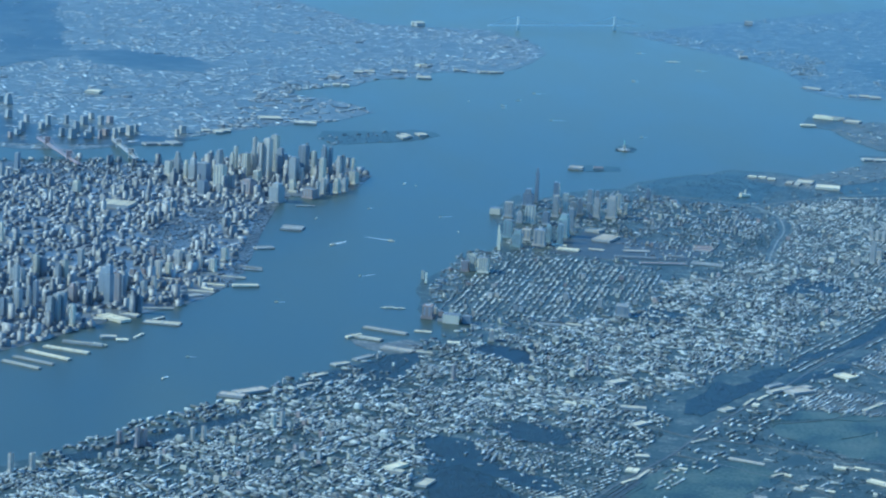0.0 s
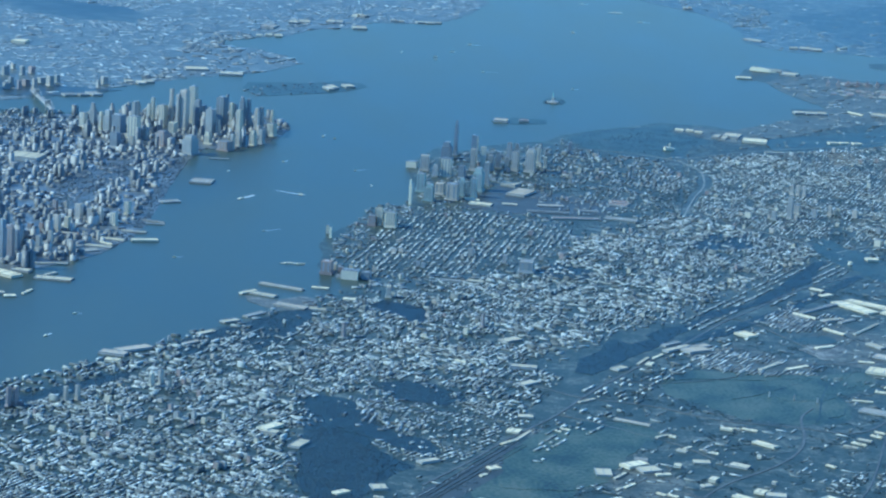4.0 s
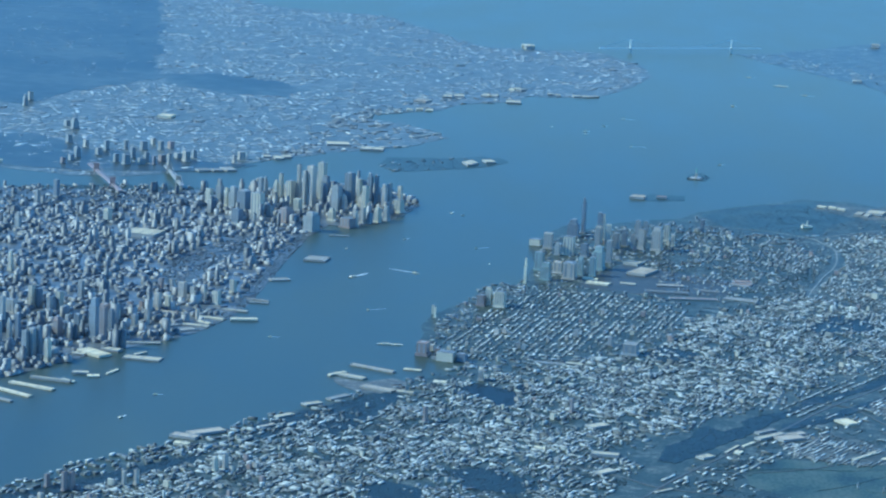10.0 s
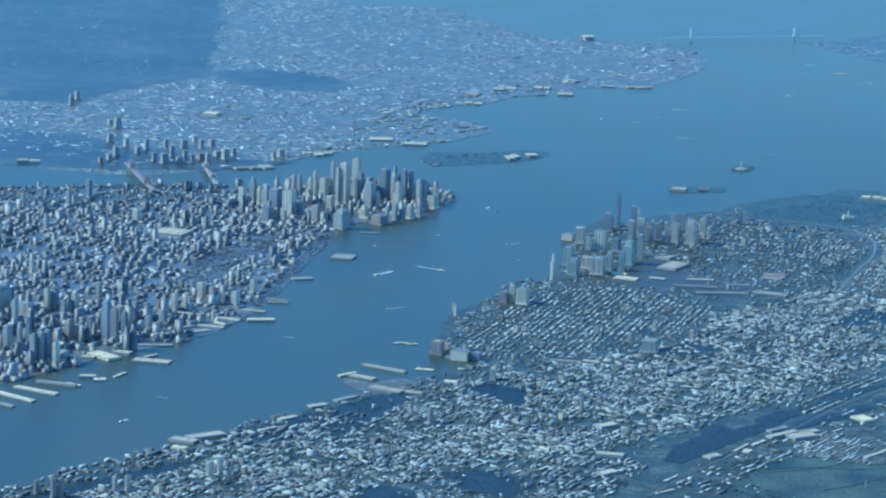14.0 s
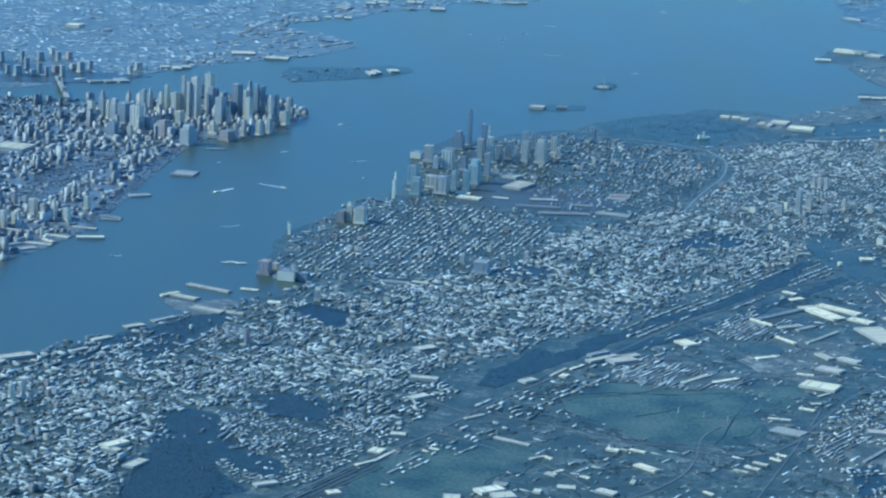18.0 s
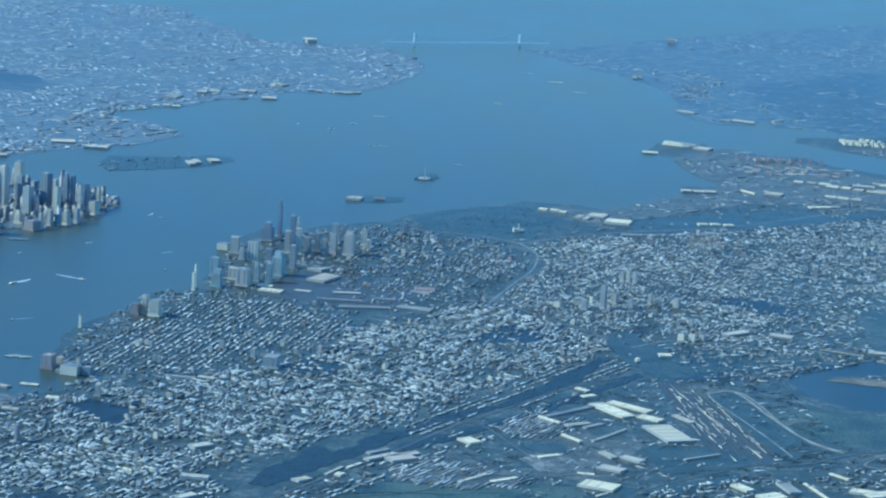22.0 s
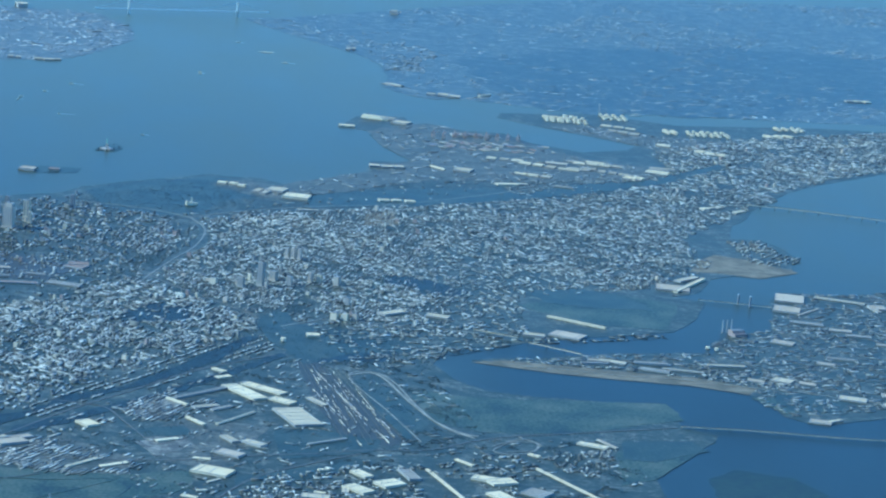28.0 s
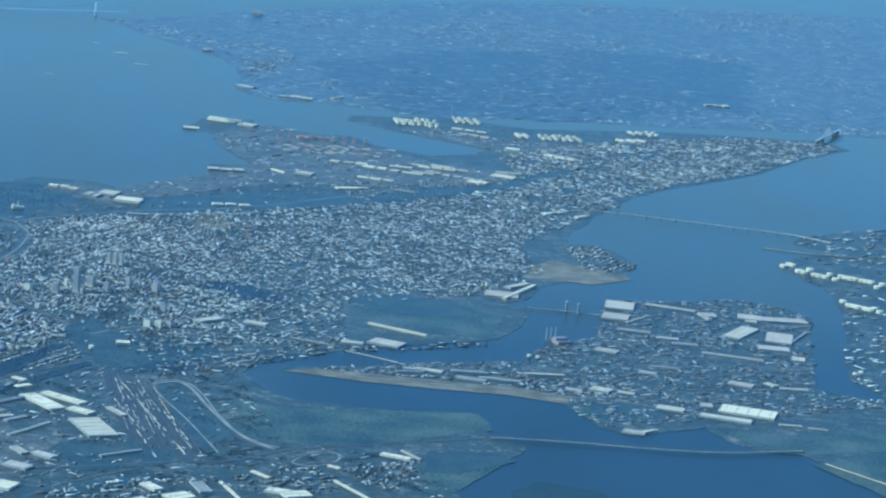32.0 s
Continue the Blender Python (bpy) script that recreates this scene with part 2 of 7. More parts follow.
TONES = {
    "white": [(0.2, (0.68, 0.585, 0.4)), (0.8, (0.83, 0.74, 0.53))],
    "pale": [(0.2, (0.46, 0.41, 0.3)), (0.8, (0.64, 0.57, 0.43))],
    "tan": [(0.2, (0.38, 0.33, 0.26)), (0.8, (0.56, 0.49, 0.4))],
    "grey": [(0.2, (0.26, 0.25, 0.23)), (0.8, (0.4, 0.39, 0.36))],
    "dark": [(0.2, (0.15, 0.17, 0.19)), (0.8, (0.23, 0.25, 0.28))],
    "brick": [(0.2, (0.24, 0.19, 0.17)), (0.8, (0.36, 0.29, 0.26))],
    "green": [(0.2, (0.22, 0.27, 0.25)), (0.8, (0.38, 0.43, 0.4))],
    "steel": [(0.2, (0.16, 0.19, 0.22)), (0.8, (0.3, 0.33, 0.36))],
}
for tone, stops in TONES.items():
    cool = [(at, (c[0] * 0.9, c[1] * 0.92, c[2] * 0.96)) for at, c in stops]
    M[tone] = surface(tone + "_cladding", cool, 0.65, 0.5, 0.15, 1.6, obj_random=0.4, coat=0.55)
    M[tone + "_roof"] = surface(tone + "_roofing", stops, 0.9, 0.1, 0.12, 1.2, obj_random=0.3, coat=0.0)
M["dark_roof"] = surface("tar_roofing", [(0.2, (0.10, 0.10, 0.10)), (0.8, (0.22, 0.22, 0.21))], 0.8, 0.4, 0.12, 1.2, obj_random=0.4)
M["bridge_grey"] = surface("pale_grey_bridge_paint", [(0.3, (0.42, 0.47, 0.48)), (0.7, (0.55, 0.6, 0.6))], 0.6, 0.4, 0.3, 2.0)
M["steelwork"] = surface("painted_steelwork", [(0.3, (0.3, 0.34, 0.36)), (0.7, (0.45, 0.48, 0.5))], 0.6, 0.5, 0.3, 2.0)
M["rust"] = surface("red_primer", [(0.3, (0.27, 0.19, 0.17)), (0.7, (0.37, 0.28, 0.25))], 0.7, 0.4, 0.3, 2.0)
M["copper"] = surface("green_copper", [(0.3, (0.2, 0.36, 0.3)), (0.7, (0.32, 0.48, 0.4))], 0.7, 0.4, 0.5, 2.0)
M["foam"] = surface("boat_wake_foam", [(0.3, (0.6, 0.63, 0.62)), (0.7, (0.88, 0.88, 0.84))], 0.7, 0.4, 0.6, 3.0)


# ---- mesh helpers ----
def mesh_of(name, verts, faces, mats, index=None):
    """A mesh from arrays: verts (n, 3) and faces (m, k) of one corner count."""
    verts, faces = np.asarray(verts, np.float32), np.asarray(faces, np.int32)
    me = bpy.data.meshes.new(name)
    count, corners = faces.shape
    me.vertices.add(len(verts))
    me.vertices.foreach_set("co", verts.ravel())
    me.loops.add(count * corners)
    me.loops.foreach_set("vertex_index", faces.ravel())
    me.polygons.add(count)
    me.polygons.foreach_set("loop_start", np.arange(0, count * corners, corners, dtype=np.int32))
    if index is not None:
        me.polygons.foreach_set("material_index", np.asarray(index, np.int32))
    for m in mats:
        me.materials.append(m)
    me.update(calc_edges=True)
    return me


def part(name, bm, material, parent, label=""):
    me = bpy.data.meshes.new(name)
    bm.to_mesh(me)
    bm.free()
    me.materials.append(material)
    ob = new(name, me)
    ob.parent = parent
    return tagged(ob, label)


def empty(name, x, y, z, turn=0.0):
    ob = new(name)
    ob.matrix_basis = pose(x, y, z, 0, 0, turn)
    return ob


def box(bm, x, y, z, w, d, h, taper=1.0, turn=0.0):
    """A block standing on z, its top drawn in by taper."""
    c, s = math.cos(radians(turn)), math.sin(radians(turn))
    ring = []
    for k, zz in ((1.0, z), (taper, z + h)):
        ring.append([bm.verts.new((x + (px * c - py * s) * k, y + (px * s + py * c) * k, zz))
                     for px, py in ((-w / 2, -d / 2), (w / 2, -d / 2), (w / 2, d / 2), (-w / 2, d / 2))])
    a, b = ring
    bm.faces.new(b)
    bm.faces.new(a[::-1])
    for i in range(4):
        bm.faces.new((a[i], a[(i + 1) % 4], b[(i + 1) % 4], b[i]))
    return bm


def drum(bm, x, y, z, r, h, n=14, top=None):
    top = r if top is None else top
    a = [bm.verts.new((x + r * math.cos(6.2832 * i / n), y + r * math.sin(6.2832 * i / n), z)) for i in range(n)]
    b = [bm.verts.new((x + top * math.cos(6.2832 * i / n), y + top * math.sin(6.2832 * i / n), z + h)) for i in range(n)]
    bm.faces.new(b)
    bm.faces.new(a[::-1])
    for i in range(n):
        bm.faces.new((a[i], a[(i + 1) % n], b[(i + 1) % n], b[i]))
    return bm


def inside(poly, x, y):
    """Which of the points lie in the outline."""
    p = np.asarray(poly, float)
    hit = np.zeros(np.shape(x), bool)
    j = len(p) - 1
    for i in range(len(p)):
        (xi, yi), (xj, yj) = p[i], p[j]
        if yi != yj:
            hit ^= ((yi > y) != (yj > y)) & (x < (xj - xi) * (y - yi) / (yj - yi) + xi)
        j = i
    return hit


def ragged(poly, step, rough, seed=0.0):
    """The outline with more corners, worn by noise as a real shore or verge is."""
    out = []
    wave = 0.11 if rough < 6 else 0.028
    for (ax, ay), (bx, by) in zip(poly, poly[1:] + poly[:1]):
        n = max(1, int(math.hypot(bx - ax, by - ay) / step))
        for i in range(n):
            x, y = ax + (bx - ax) * i / n, ay + (by - ay) * i / n
            v = noise.noise_vector(Vector((x * wave + seed, y * wave, seed)))
            out.append((x + v.x * rough, y + v.y * rough))
    return out


patch_count = 0


def plate(name, poly, top, bottom, material, label, category, step=8.0, rough=1.2):
    """A sheet of ground with an irregular edge and a real side down to bottom."""
    global patch_count
    if top > 0:
        top, patch_count = 0.02 + 0.002 * patch_count, patch_count + 1
    bm = bmesh.new()
    pts = ragged(poly, step, rough, top)
    a = [bm.verts.new((x, y, top)) for x, y in pts]
    b = [bm.verts.new((x, y, bottom)) for x, y in pts]
    f = bm.faces.new(a)
    f.normal_update()
    if f.normal.z < 0:
        f.normal_flip()
    n = len(a)
    for i in range(n):
        bm.faces.new((a[i], a[(i + 1) % n], b[(i + 1) % n], b[i]))
    bmesh.ops.triangulate(bm, faces=[f])
    bmesh.ops.recalc_face_normals(bm, faces=bm.faces[:])
    me = bpy.data.meshes.new(name)
    bm.to_mesh(me)
    bm.free()
    me.materials.append(material)
    return tagged(new(name, me), label, category, kind="structure")


# ---- the plan: shores and districts ----
MANHATTAN_WEST = [(292, 257), (278, 237), (266, 215), (251, 187), (240, 165), (226, 142), (205, 116), (190, 86), (177, 44), (171, 0), (169, -43), (167, -100), (165, -166), (161, -247), (152, -301), (136, -300), (117, -317), (104, -352), (93, -417), (104, -451), (122, -474)]
MANHATTAN_EAST = [(186, -481), (241, -430), (354, -396), (447, -379), (473, -290), (494, -200), (477, -100), (523, 33), (591, 167), (734, 389), (844, 611), (675, 833)]
BROOKLYN_SHORE = [(604, -539), (538, -511), (493, -484), (448, -487), (407, -469), (369, -460), (338, -465), (311, -488), (285, -522), (258, -554), (235, -595), (211, -624), (186, -661), (151, -696), (124, -724), (94, -791), (113, -830), (143, -871), (170, -883), (184, -915), (150, -947), (114, -983), (96, -1037), (64, -1066), (42, -1082), (36, -1130), (16, -1132), (-24, -1145), (-52, -1193), (-76, -1271), (-97, -1373), (-88, -1472), (-73, -1515)]
BROOKLYN_FAR = [(-42, -1594), (-8, -1603), (48, -1594), (103, -1598), (139, -1676), (193, -1796), (242, -1912), (382, -1955)]
STATEN_EAST = [(-206, -1668), (-236, -1589), (-268, -1526), (-299, -1461), (-335, -1401), (-359, -1324), (-367, -1233), (-359, -1149), (-379, -1100), (-406, -1080), (-432, -1093)]
STATEN_NORTH = [(-459, -1087), (-502, -1077), (-569, -1085), (-653, -1098), (-740, -1116), (-828, -1135), (-921, -1166), (-967, -1165), (-1020, -1170), (-1135, -1197)]
STATEN_FAR = [(-1597, -2787), (-1373, -2576), (-1213, -2529), (-1070, -2461), (-842, -2354), (-651, -2224), (-501, -2039), (-388, -1890), (-297, -1765), (-252, -1697)]
JERSEY_HUDSON = [(237, 455), (221, 437), (206, 414), (190, 391), (172, 371), (160, 350), (149, 321), (137, 305), (126, 284), (112, 259), (100, 243), (88, 222), (80, 203), (65, 185), (51, 168), (32, 152), (27, 132), (36, 116), (56, 114), (61, 86), (58, 55), (62, 29), (57, -4), (48, -31), (36, -54), (34, -79), (22, -108), (5, -124), (3, -146), (0, -197), (5, -278), (-6, -318), (-21, -368)]
JERSEY_BAY = [(-22, -337), (-44, -360), (-58, -384), (-81, -403), (-105, -420), (-120, -455), (-153, -494), (-187, -526), (-209, -552), (-222, -546), (-245, -550), (-275, -522), (-301, -515), (-325, -550), (-345, -591), (-333, -628), (-336, -673), (-369, -681), (-376, -720), (-345, -776), (-338, -819)]
JERSEY_PORT = [(-352, -826), (-332, -842), (-311, -852), (-329, -924), (-373, -944), (-377, -907), (-409, -882), (-461, -888), (-480, -845), (-525, -809), (-569, -843), (-591, -900), (-540, -912), (-496, -948), (-462, -988), (-467, -1021), (-503, -1033), (-561, -1060), (-603, -1041), (-639, -1027), (-727, -1061), (-787, -1085)]
JERSEY_BAYONNE = [(-931, -1108), (-950, -1089), (-956, -1057), (-914, -1008), (-873, -944), (-823, -853), (-764, -780), (-720, -728), (-682, -670), (-660, -621), (-636, -570), (-627, -533), (-608, -492), (-598, -439), (-622, -440), (-634, -411), (-639, -360), (-627, -351), (-627, -326), (-597, -296), (-578, -294), (-560, -276), (-544, -226), (-524, -209), (-544, -197), (-530, -140), (-511, -101), (-482, -82), (-447, -64), (-420, -45), (-399, -27), (-376, -16), (-363, 2)]
JERSEY_HACK = [(-357, 31), (-368, 66), (-383, 84), (-407, 89), (-437, 89), (-467, 93), (-481, 106), (-485, 135), (-501, 146), (-498, 160), (-476, 195), (-456, 220), (-457, 250), (-458, 320)]
KEARNY_A = [(-379, 14), (-397, 21), (-422, 29), (-460, 35), (-504, 35), (-534, 48), (-542, 77), (-546, 95), (-557, 106), (-565, 108), (-579, 98), (-607, 81), (-614, 107), (-629, 124), (-650, 125), (-659, 140), (-685, 169), (-722, 225)]
KEARNY_B = [(-795, -25), (-730, -14), (-709, -19), (-692, -29), (-708, -105), (-720, -170), (-736, -234), (-724, -263), (-692, -280), (-649, -256), (-602, -248), (-590, -216), (-585, -174), (-574, -123), (-554, -109), (-530, -76), (-533, -52), (-495, -39), (-465, -29), (-427, -7), (-398, 2)]
NEWARK = [(-799, -40), (-732, -22), (-720, -62), (-738, -145), (-760, -250), (-769, -326), (-756, -396), (-756, -429), (-778, -461), (-806, -487), (-781, -513), (-797, -547), (-842, -585), (-880, -610), (-907, -720), (-1039, -864)]
GOVERNORS = [(35, -661), (55, -626), (80, -604), (104, -588), (127, -573), (142, -604), (139, -650), (114, -659), (85, -664), (60, -687), (40, -681)]
ELLIS = [(-66, -506), (-83, -497), (-111, -510), (-112, -531), (-90, -533), (-70, -523)]
LIBERTY = [(-115, -621), (-131, -620), (-137, -642), (-130, -664), (-119, -650)]
C_HEIGHTS = [(120, 323), (97, 269), (75, 236), (54, 186), (22, 157), (-11, 114), (-34, 99), (-58, 71), (-82, 49), (-102, -29), (-131, -89), (-166, -146), (-202, -140), (-250, -77), (-258, -15), (-222, 35), (-179, 96), (-137, 174), (-120, 198), (-77, 257), (-43, 320), (-21, 358), (12, 347), (30, 372), (54, 383), (63, 444), (77, 513)]
C_HOBOKEN = [(43, 103), (32, -1), (9, -73), (-16, -103), (-60, -100), (-98, -64), (-82, 37), (-57, 66), (-33, 88), (-3, 103), (27, 112)]
C_DOWNTOWN = [(-68, -222), (-92, -360), (-177, -374), (-191, -308), (-189, -206), (-157, -140), (-93, -136)]
C_JCWEST = [(-119, -109), (-162, -177), (-202, -329), (-235, -397), (-292, -428), (-350, -458), (-386, -340), (-351, -228), (-385, -169), (-359, -79), (-291, -56), (-247, -88), (-193, -135), (-158, -140)]
C_GREENVILLE = [(-350, -453), (-422, -524), (-515, -616), (-599, -538), (-555, -405), (-563, -346), (-524, -236), (-484, -212), (-421, -273), (-386, -340)]
C_BAYONNE = [(-515, -616), (-598, -723), (-588, -840), (-683, -960), (-772, -1033), (-856, -1090), (-935, -1098), (-945, -1055), (-865, -930), (-815, -850), (-742, -765), (-664, -655), (-666, -617), (-602, -559)]
C_FAIRVIEW = [(49, 396), (27, 390), (11, 357), (-23, 377), (-58, 414), (-33, 462), (-13, 491), (16, 490), (28, 444)]
C_WNY = [(232, 475), (207, 452), (184, 419), (165, 392), (145, 371), (125, 329), (106, 303), (78, 256), (57, 233), (27, 239), (32, 310), (60, 358), (64, 418), (65, 522), (212, 550)]
C_SECAUCUS = [(-175, 498), (-201, 465), (-230, 462), (-257, 479), (-286, 487), (-278, 564), (-168, 589)]
C_SEC2 = [(-256, 314), (-277, 270), (-281, 299), (-323, 279), (-340, 375), (-252, 396)]
WOODS = [(-81, 277), (-108, 221), (-129, 199), (-137, 210), (-140, 222), (-169, 173), (-211, 102), (-254, 20), (-255, 38), (-208, 127), (-167, 195), (-133, 254), (-110, 277), (-83, 320), (-75, 320)]
SHOAL = [(-483, 231), (-501, 211), (-528, 220), (-540, 246), (-541, 293), (-494, 304), (-484, 278)]
MARSH = [(-119, 317), (-140, 296), (-203, 294), (-209, 313), (-209, 375), (-198, 391), (-173, 393), (-152, 389), (-136, 366), (-120, 351)]
MARSH2 = [(-15, 536), (-31, 487), (-60, 435), (-100, 403), (-108, 422), (-82, 466), (-61, 503), (-60, 540), (-54, 563), (-28, 569)]
CEMETERY = [(57, 531), (61, 465), (52, 433), (34, 437), (24, 476), (9, 500), (22, 522), (37, 537), (46, 571)]
LSP = [(-121, -443), (-153, -486), (-209, -541), (-274, -499), (-222, -434), (-214, -395), (-190, -363), (-140, -378)]
SANDSTRIP = [(-379, 19), (-397, 24), (-422, 31), (-459, 36), (-503, 38), (-533, 50), (-541, 33), (-506, 18), (-461, 15), (-423, 11), (-398, 8)]
GREENWOOD = [(416, -1146), (367, -1178), (303, -1144), (254, -1082), (274, -1020), (329, -1012), (390, -1066)]
SIWOODS = [(-506, -1061), (-461, -1220), (-441, -1394), (-583, -1591), (-810, -1770), (-995, -1746), (-899, -1297), (-707, -1112), (-589, -1068)]
SPITLAND = [(-547, -298), (-574, -361), (-586, -355), (-626, -331), (-598, -302)]
RESERVOIR = [(30, 184), (20, 171), (-3, 186), (-2, 220), (5, 222)]
MANH_PARK = [(190, 86), (177, 44), (171, 0), (169, -43), (167, -100), (165, -166), (161, -247), (152, -301), (136, -300), (117, -317), (104, -352), (93, -417), (102, -414), (113, -349), (126, -314), (144, -297), (161, -298), (170, -244), (174, -163), (176, -97), (178, -40), (180, 2), (186, 48), (200, 89)]
EAST_SIDE = [(487, -363), (464, -374), (383, -402), (331, -428), (265, -434), (257, -362), (323, -329), (446, -311), (470, -304)]
MIDTOWN = [(292, 257), (266, 215), (226, 142), (190, 86), (178, 44), (220, 30), (330, 30), (430, 60), (520, 33), (591, 167), (734, 389), (480, 620), (340, 340)]
DOWNTOWN_TIP = [(160, -255), (152, -301), (117, -317), (104, -352), (93, -417), (122, -474), (186, -481), (241, -430), (250, -330)]
PROSPECT = [(563, -858), (498, -858), (467, -994), (524, -1150), (622, -1086)]
TANK_FARM = [(-752, -423), (-769, -457), (-828, -402), (-815, -350), (-776, -358)]
TANK_FARM_B = [(-764, -288), (-778, -315), (-802, -301), (-792, -262)]
HOLLOW_A = [(27, 359), (12, 347), (-14, 365), (-7, 392), (11, 393)]
HOLLOW_B = [(63, 404), (42, 394), (20, 433), (23, 443), (39, 425), (54, 426)]

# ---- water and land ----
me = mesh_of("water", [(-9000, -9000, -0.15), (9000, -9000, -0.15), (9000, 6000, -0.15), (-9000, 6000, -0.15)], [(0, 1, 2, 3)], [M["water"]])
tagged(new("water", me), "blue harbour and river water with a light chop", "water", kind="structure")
JERSEY = JERSEY_HUDSON[::1] + JERSEY_BAY + JERSEY_PORT + JERSEY_BAYONNE + JERSEY_HACK + [(-420, 520), (-420, 1300), (420, 1300), (330, 600)]
MANHATTAN = MANHATTAN_WEST + MANHATTAN_EAST + [(480, 620), (340, 340)]
BROOKLYN = BROOKLYN_SHORE + BROOKLYN_FAR + [(700, -2300), (1500, -2600), (2600, -1500), (1600, -300), (800, -300)]
STATEN = STATEN_EAST + STATEN_NORTH + [(-1500, -1300), (-2600, -1900), (-2800, -3200)] + STATEN_FAR
KEARNY = KEARNY_A + [(-900, 420), (-1150, 120), (-900, -20)] + KEARNY_B
NEWARK_LAND = NEWARK + [(-1300, -1100), (-1900, -900), (-1500, -100), (-950, -30)]
DEEP = -1.6
plate("ground_jersey", JERSEY, 0.0, DEEP, M["land"], "grey-green built-up ground along the river", "ground")
plate("ground_manhattan", MANHATTAN, 0.0, DEEP, M["city_ground"], "dark grey ground of the dense island city", "ground")
plate("ground_brooklyn", BROOKLYN, 0.0, DEEP, M["far_land"], "grey-green ground of the far shore city", "ground", 14, 4)
plate("ground_staten", STATEN, 0.0, DEEP, M["suburb"], "wooded ground of the far island", "ground", 14, 5)
plate("ground_kearny", KEARNY, 0.0, DEEP, M["land"], "flat industrial ground between two rivers", "ground")
plate("ground_newark", NEWARK_LAND, 0.0, DEEP, M["land"], "flat port ground across the bay", "ground")
plate("ground_north", [(-2600, 1310), (-2600, 3600), (2600, 3600), (2600, 1310)], 0.0, DEEP, M["land"], "built-up ground stretching inland", "ground", 60, 5)
plate("ground_governors", GOVERNORS, 0.0, DEEP, M["park"], "low green island in the harbour", "ground", 8, 2)
plate("ground_ellis", ELLIS, 0.0, DEEP, M["park"], "small built-up island in the harbour", "ground", 6, 1)
plate("ground_liberty", LIBERTY, 0.0, DEEP, M["park"], "small green island carrying a statue", "ground", 5, 1.5)
plate("ground_ferry_pier", [(100, 177), (82, 185), (67, 171), (59, 178), (58, 200), (68, 208), (84, 206), (96, 192)], 0.06, DEEP, M["yard"], "pale paved ferry landing on the river", "ground", 4, 0.8)
plate("marsh", MARSH, 0.06, 0, M["marsh"], "green open marsh grass", "ground", 7, 2)
plate("marsh", MARSH2, 0.06, 0, M["marsh"], "green open marsh grass", "ground", 7, 2)
plate("meadow", LSP, 0.06, 0, M["park"], "wide dark green waterfront park", "ground", 9, 3)
plate("meadow", CEMETERY, 0.06, 0, M["lawn"], "dark wooded cemetery lawn", "ground", 7, 2)
plate("beach", SANDSTRIP, 0.06, 0, M["sand"], "long strip of bare pale sand beside the river", "ground", 7, 1)
plate("sandlot", SPITLAND, 0.06, 0, M["sand"], "bare sandy point on the bay", "ground", 7, 1.5)
plate("shoal", SHOAL, -0.13, -1.0, M["shoal"], "weedy green shallows in the river", "water", 6, 3.0)
plate("reservoir", RESERVOIR, 0.06, 0, M["pond"], "dark reservoir among the houses", "water", 6, 0.4)
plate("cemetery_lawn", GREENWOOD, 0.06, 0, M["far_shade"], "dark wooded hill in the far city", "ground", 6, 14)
plate("woodland_floor", SIWOODS, 0.06, 0, M["far_wood"], "dark wooded hills of the far island", "ground", 8, 26)

# ---- towers: each one a thing with its shaft, base and roof plant ----
KIND_WORDS = {"white": "white concrete", "pale": "pale stone", "tan": "tan stone", "grey": "grey glass and concrete", "dark": "dark glass",
              "brick": "red-brown brick", "green": "green-grey glass", "steel": "steel-blue glass"}
tower_count = 0


def tower(x, y, w, d, h, turn, tone):
    global tower_count
    tower_count += 1
    r = random.Random(tower_count)
    word = "high-rise tower" if h > 12 else "mid-rise block"
    ob = empty("tower" if h > 12 else "apartment_block", x, y, 0, turn + r.uniform(-4, 4))
    tagged(ob, "%s %s with a flat roof" % (KIND_WORDS[tone], word), "tower" if h > 12 else "building", group="towers" if h > 12 else "mid-rise blocks")
    base = 0.0
    if h > 6:
        base = r.uniform(0.8, 1.6)
        part("podium", box(bmesh.new(), 0, 0, 0, w * 1.25, d * 1.2, base), M["grey" if tone == "dark" else tone], ob)
    step = r.random() < 0.45 and h > 9
    top = h * (r.uniform(0.68, 0.86) if step else 0.965)
    shaft = part("shaft", box(bmesh.new(), 0, 0, base, w, d, top - base), M[tone], ob)
    part("roof", box(bmesh.new(), 0, 0, top, w * 0.96, d * 0.96, 0.12), M["dark_roof" if r.random() < 0.5 else tone + "_roof"], ob)
    if step:
        part("upper_shaft", box(bmesh.new(), r.uniform(-.05, .05) * w, 0, top, w * 0.7, d * 0.72, h * 0.97 - top, r.choice((1.0, 1.0, 0.8))), M[tone], ob)
    part("plant_room", box(bmesh.new(), r.uniform(-.1, .1) * w, r.uniform(-.1, .1) * d, h * 0.965, w * 0.42, d * 0.4, max(0.3, h * 0.035)), M["plant"], ob)
    if h > 6 and tone != "white":
        n = r.randint(2, 4)
        for i in range(n):
            u = (i + 0.5) / n - 0.5
            part("window_strip", box(bmesh.new(), u * w, d * 0.5, base + 0.4, w / n * 0.36, 0.08, top - base - 0.9), M["glazing"], shaft)
            part("window_strip", box(bmesh.new(), w * 0.5, u * d, base + 0.4, 0.08, d / n * 0.36, top - base - 0.9), M["glazing"], shaft)
    return ob


shed_count = 0
LANDS = (JERSEY, MANHATTAN, BROOKLYN, STATEN, KEARNY, NEWARK_LAND, GOVERNORS, ELLIS, LIBERTY)


def on_land(x, y):
    return any(inside(p, np.array([x]), np.array([y]))[0] for p in LANDS)




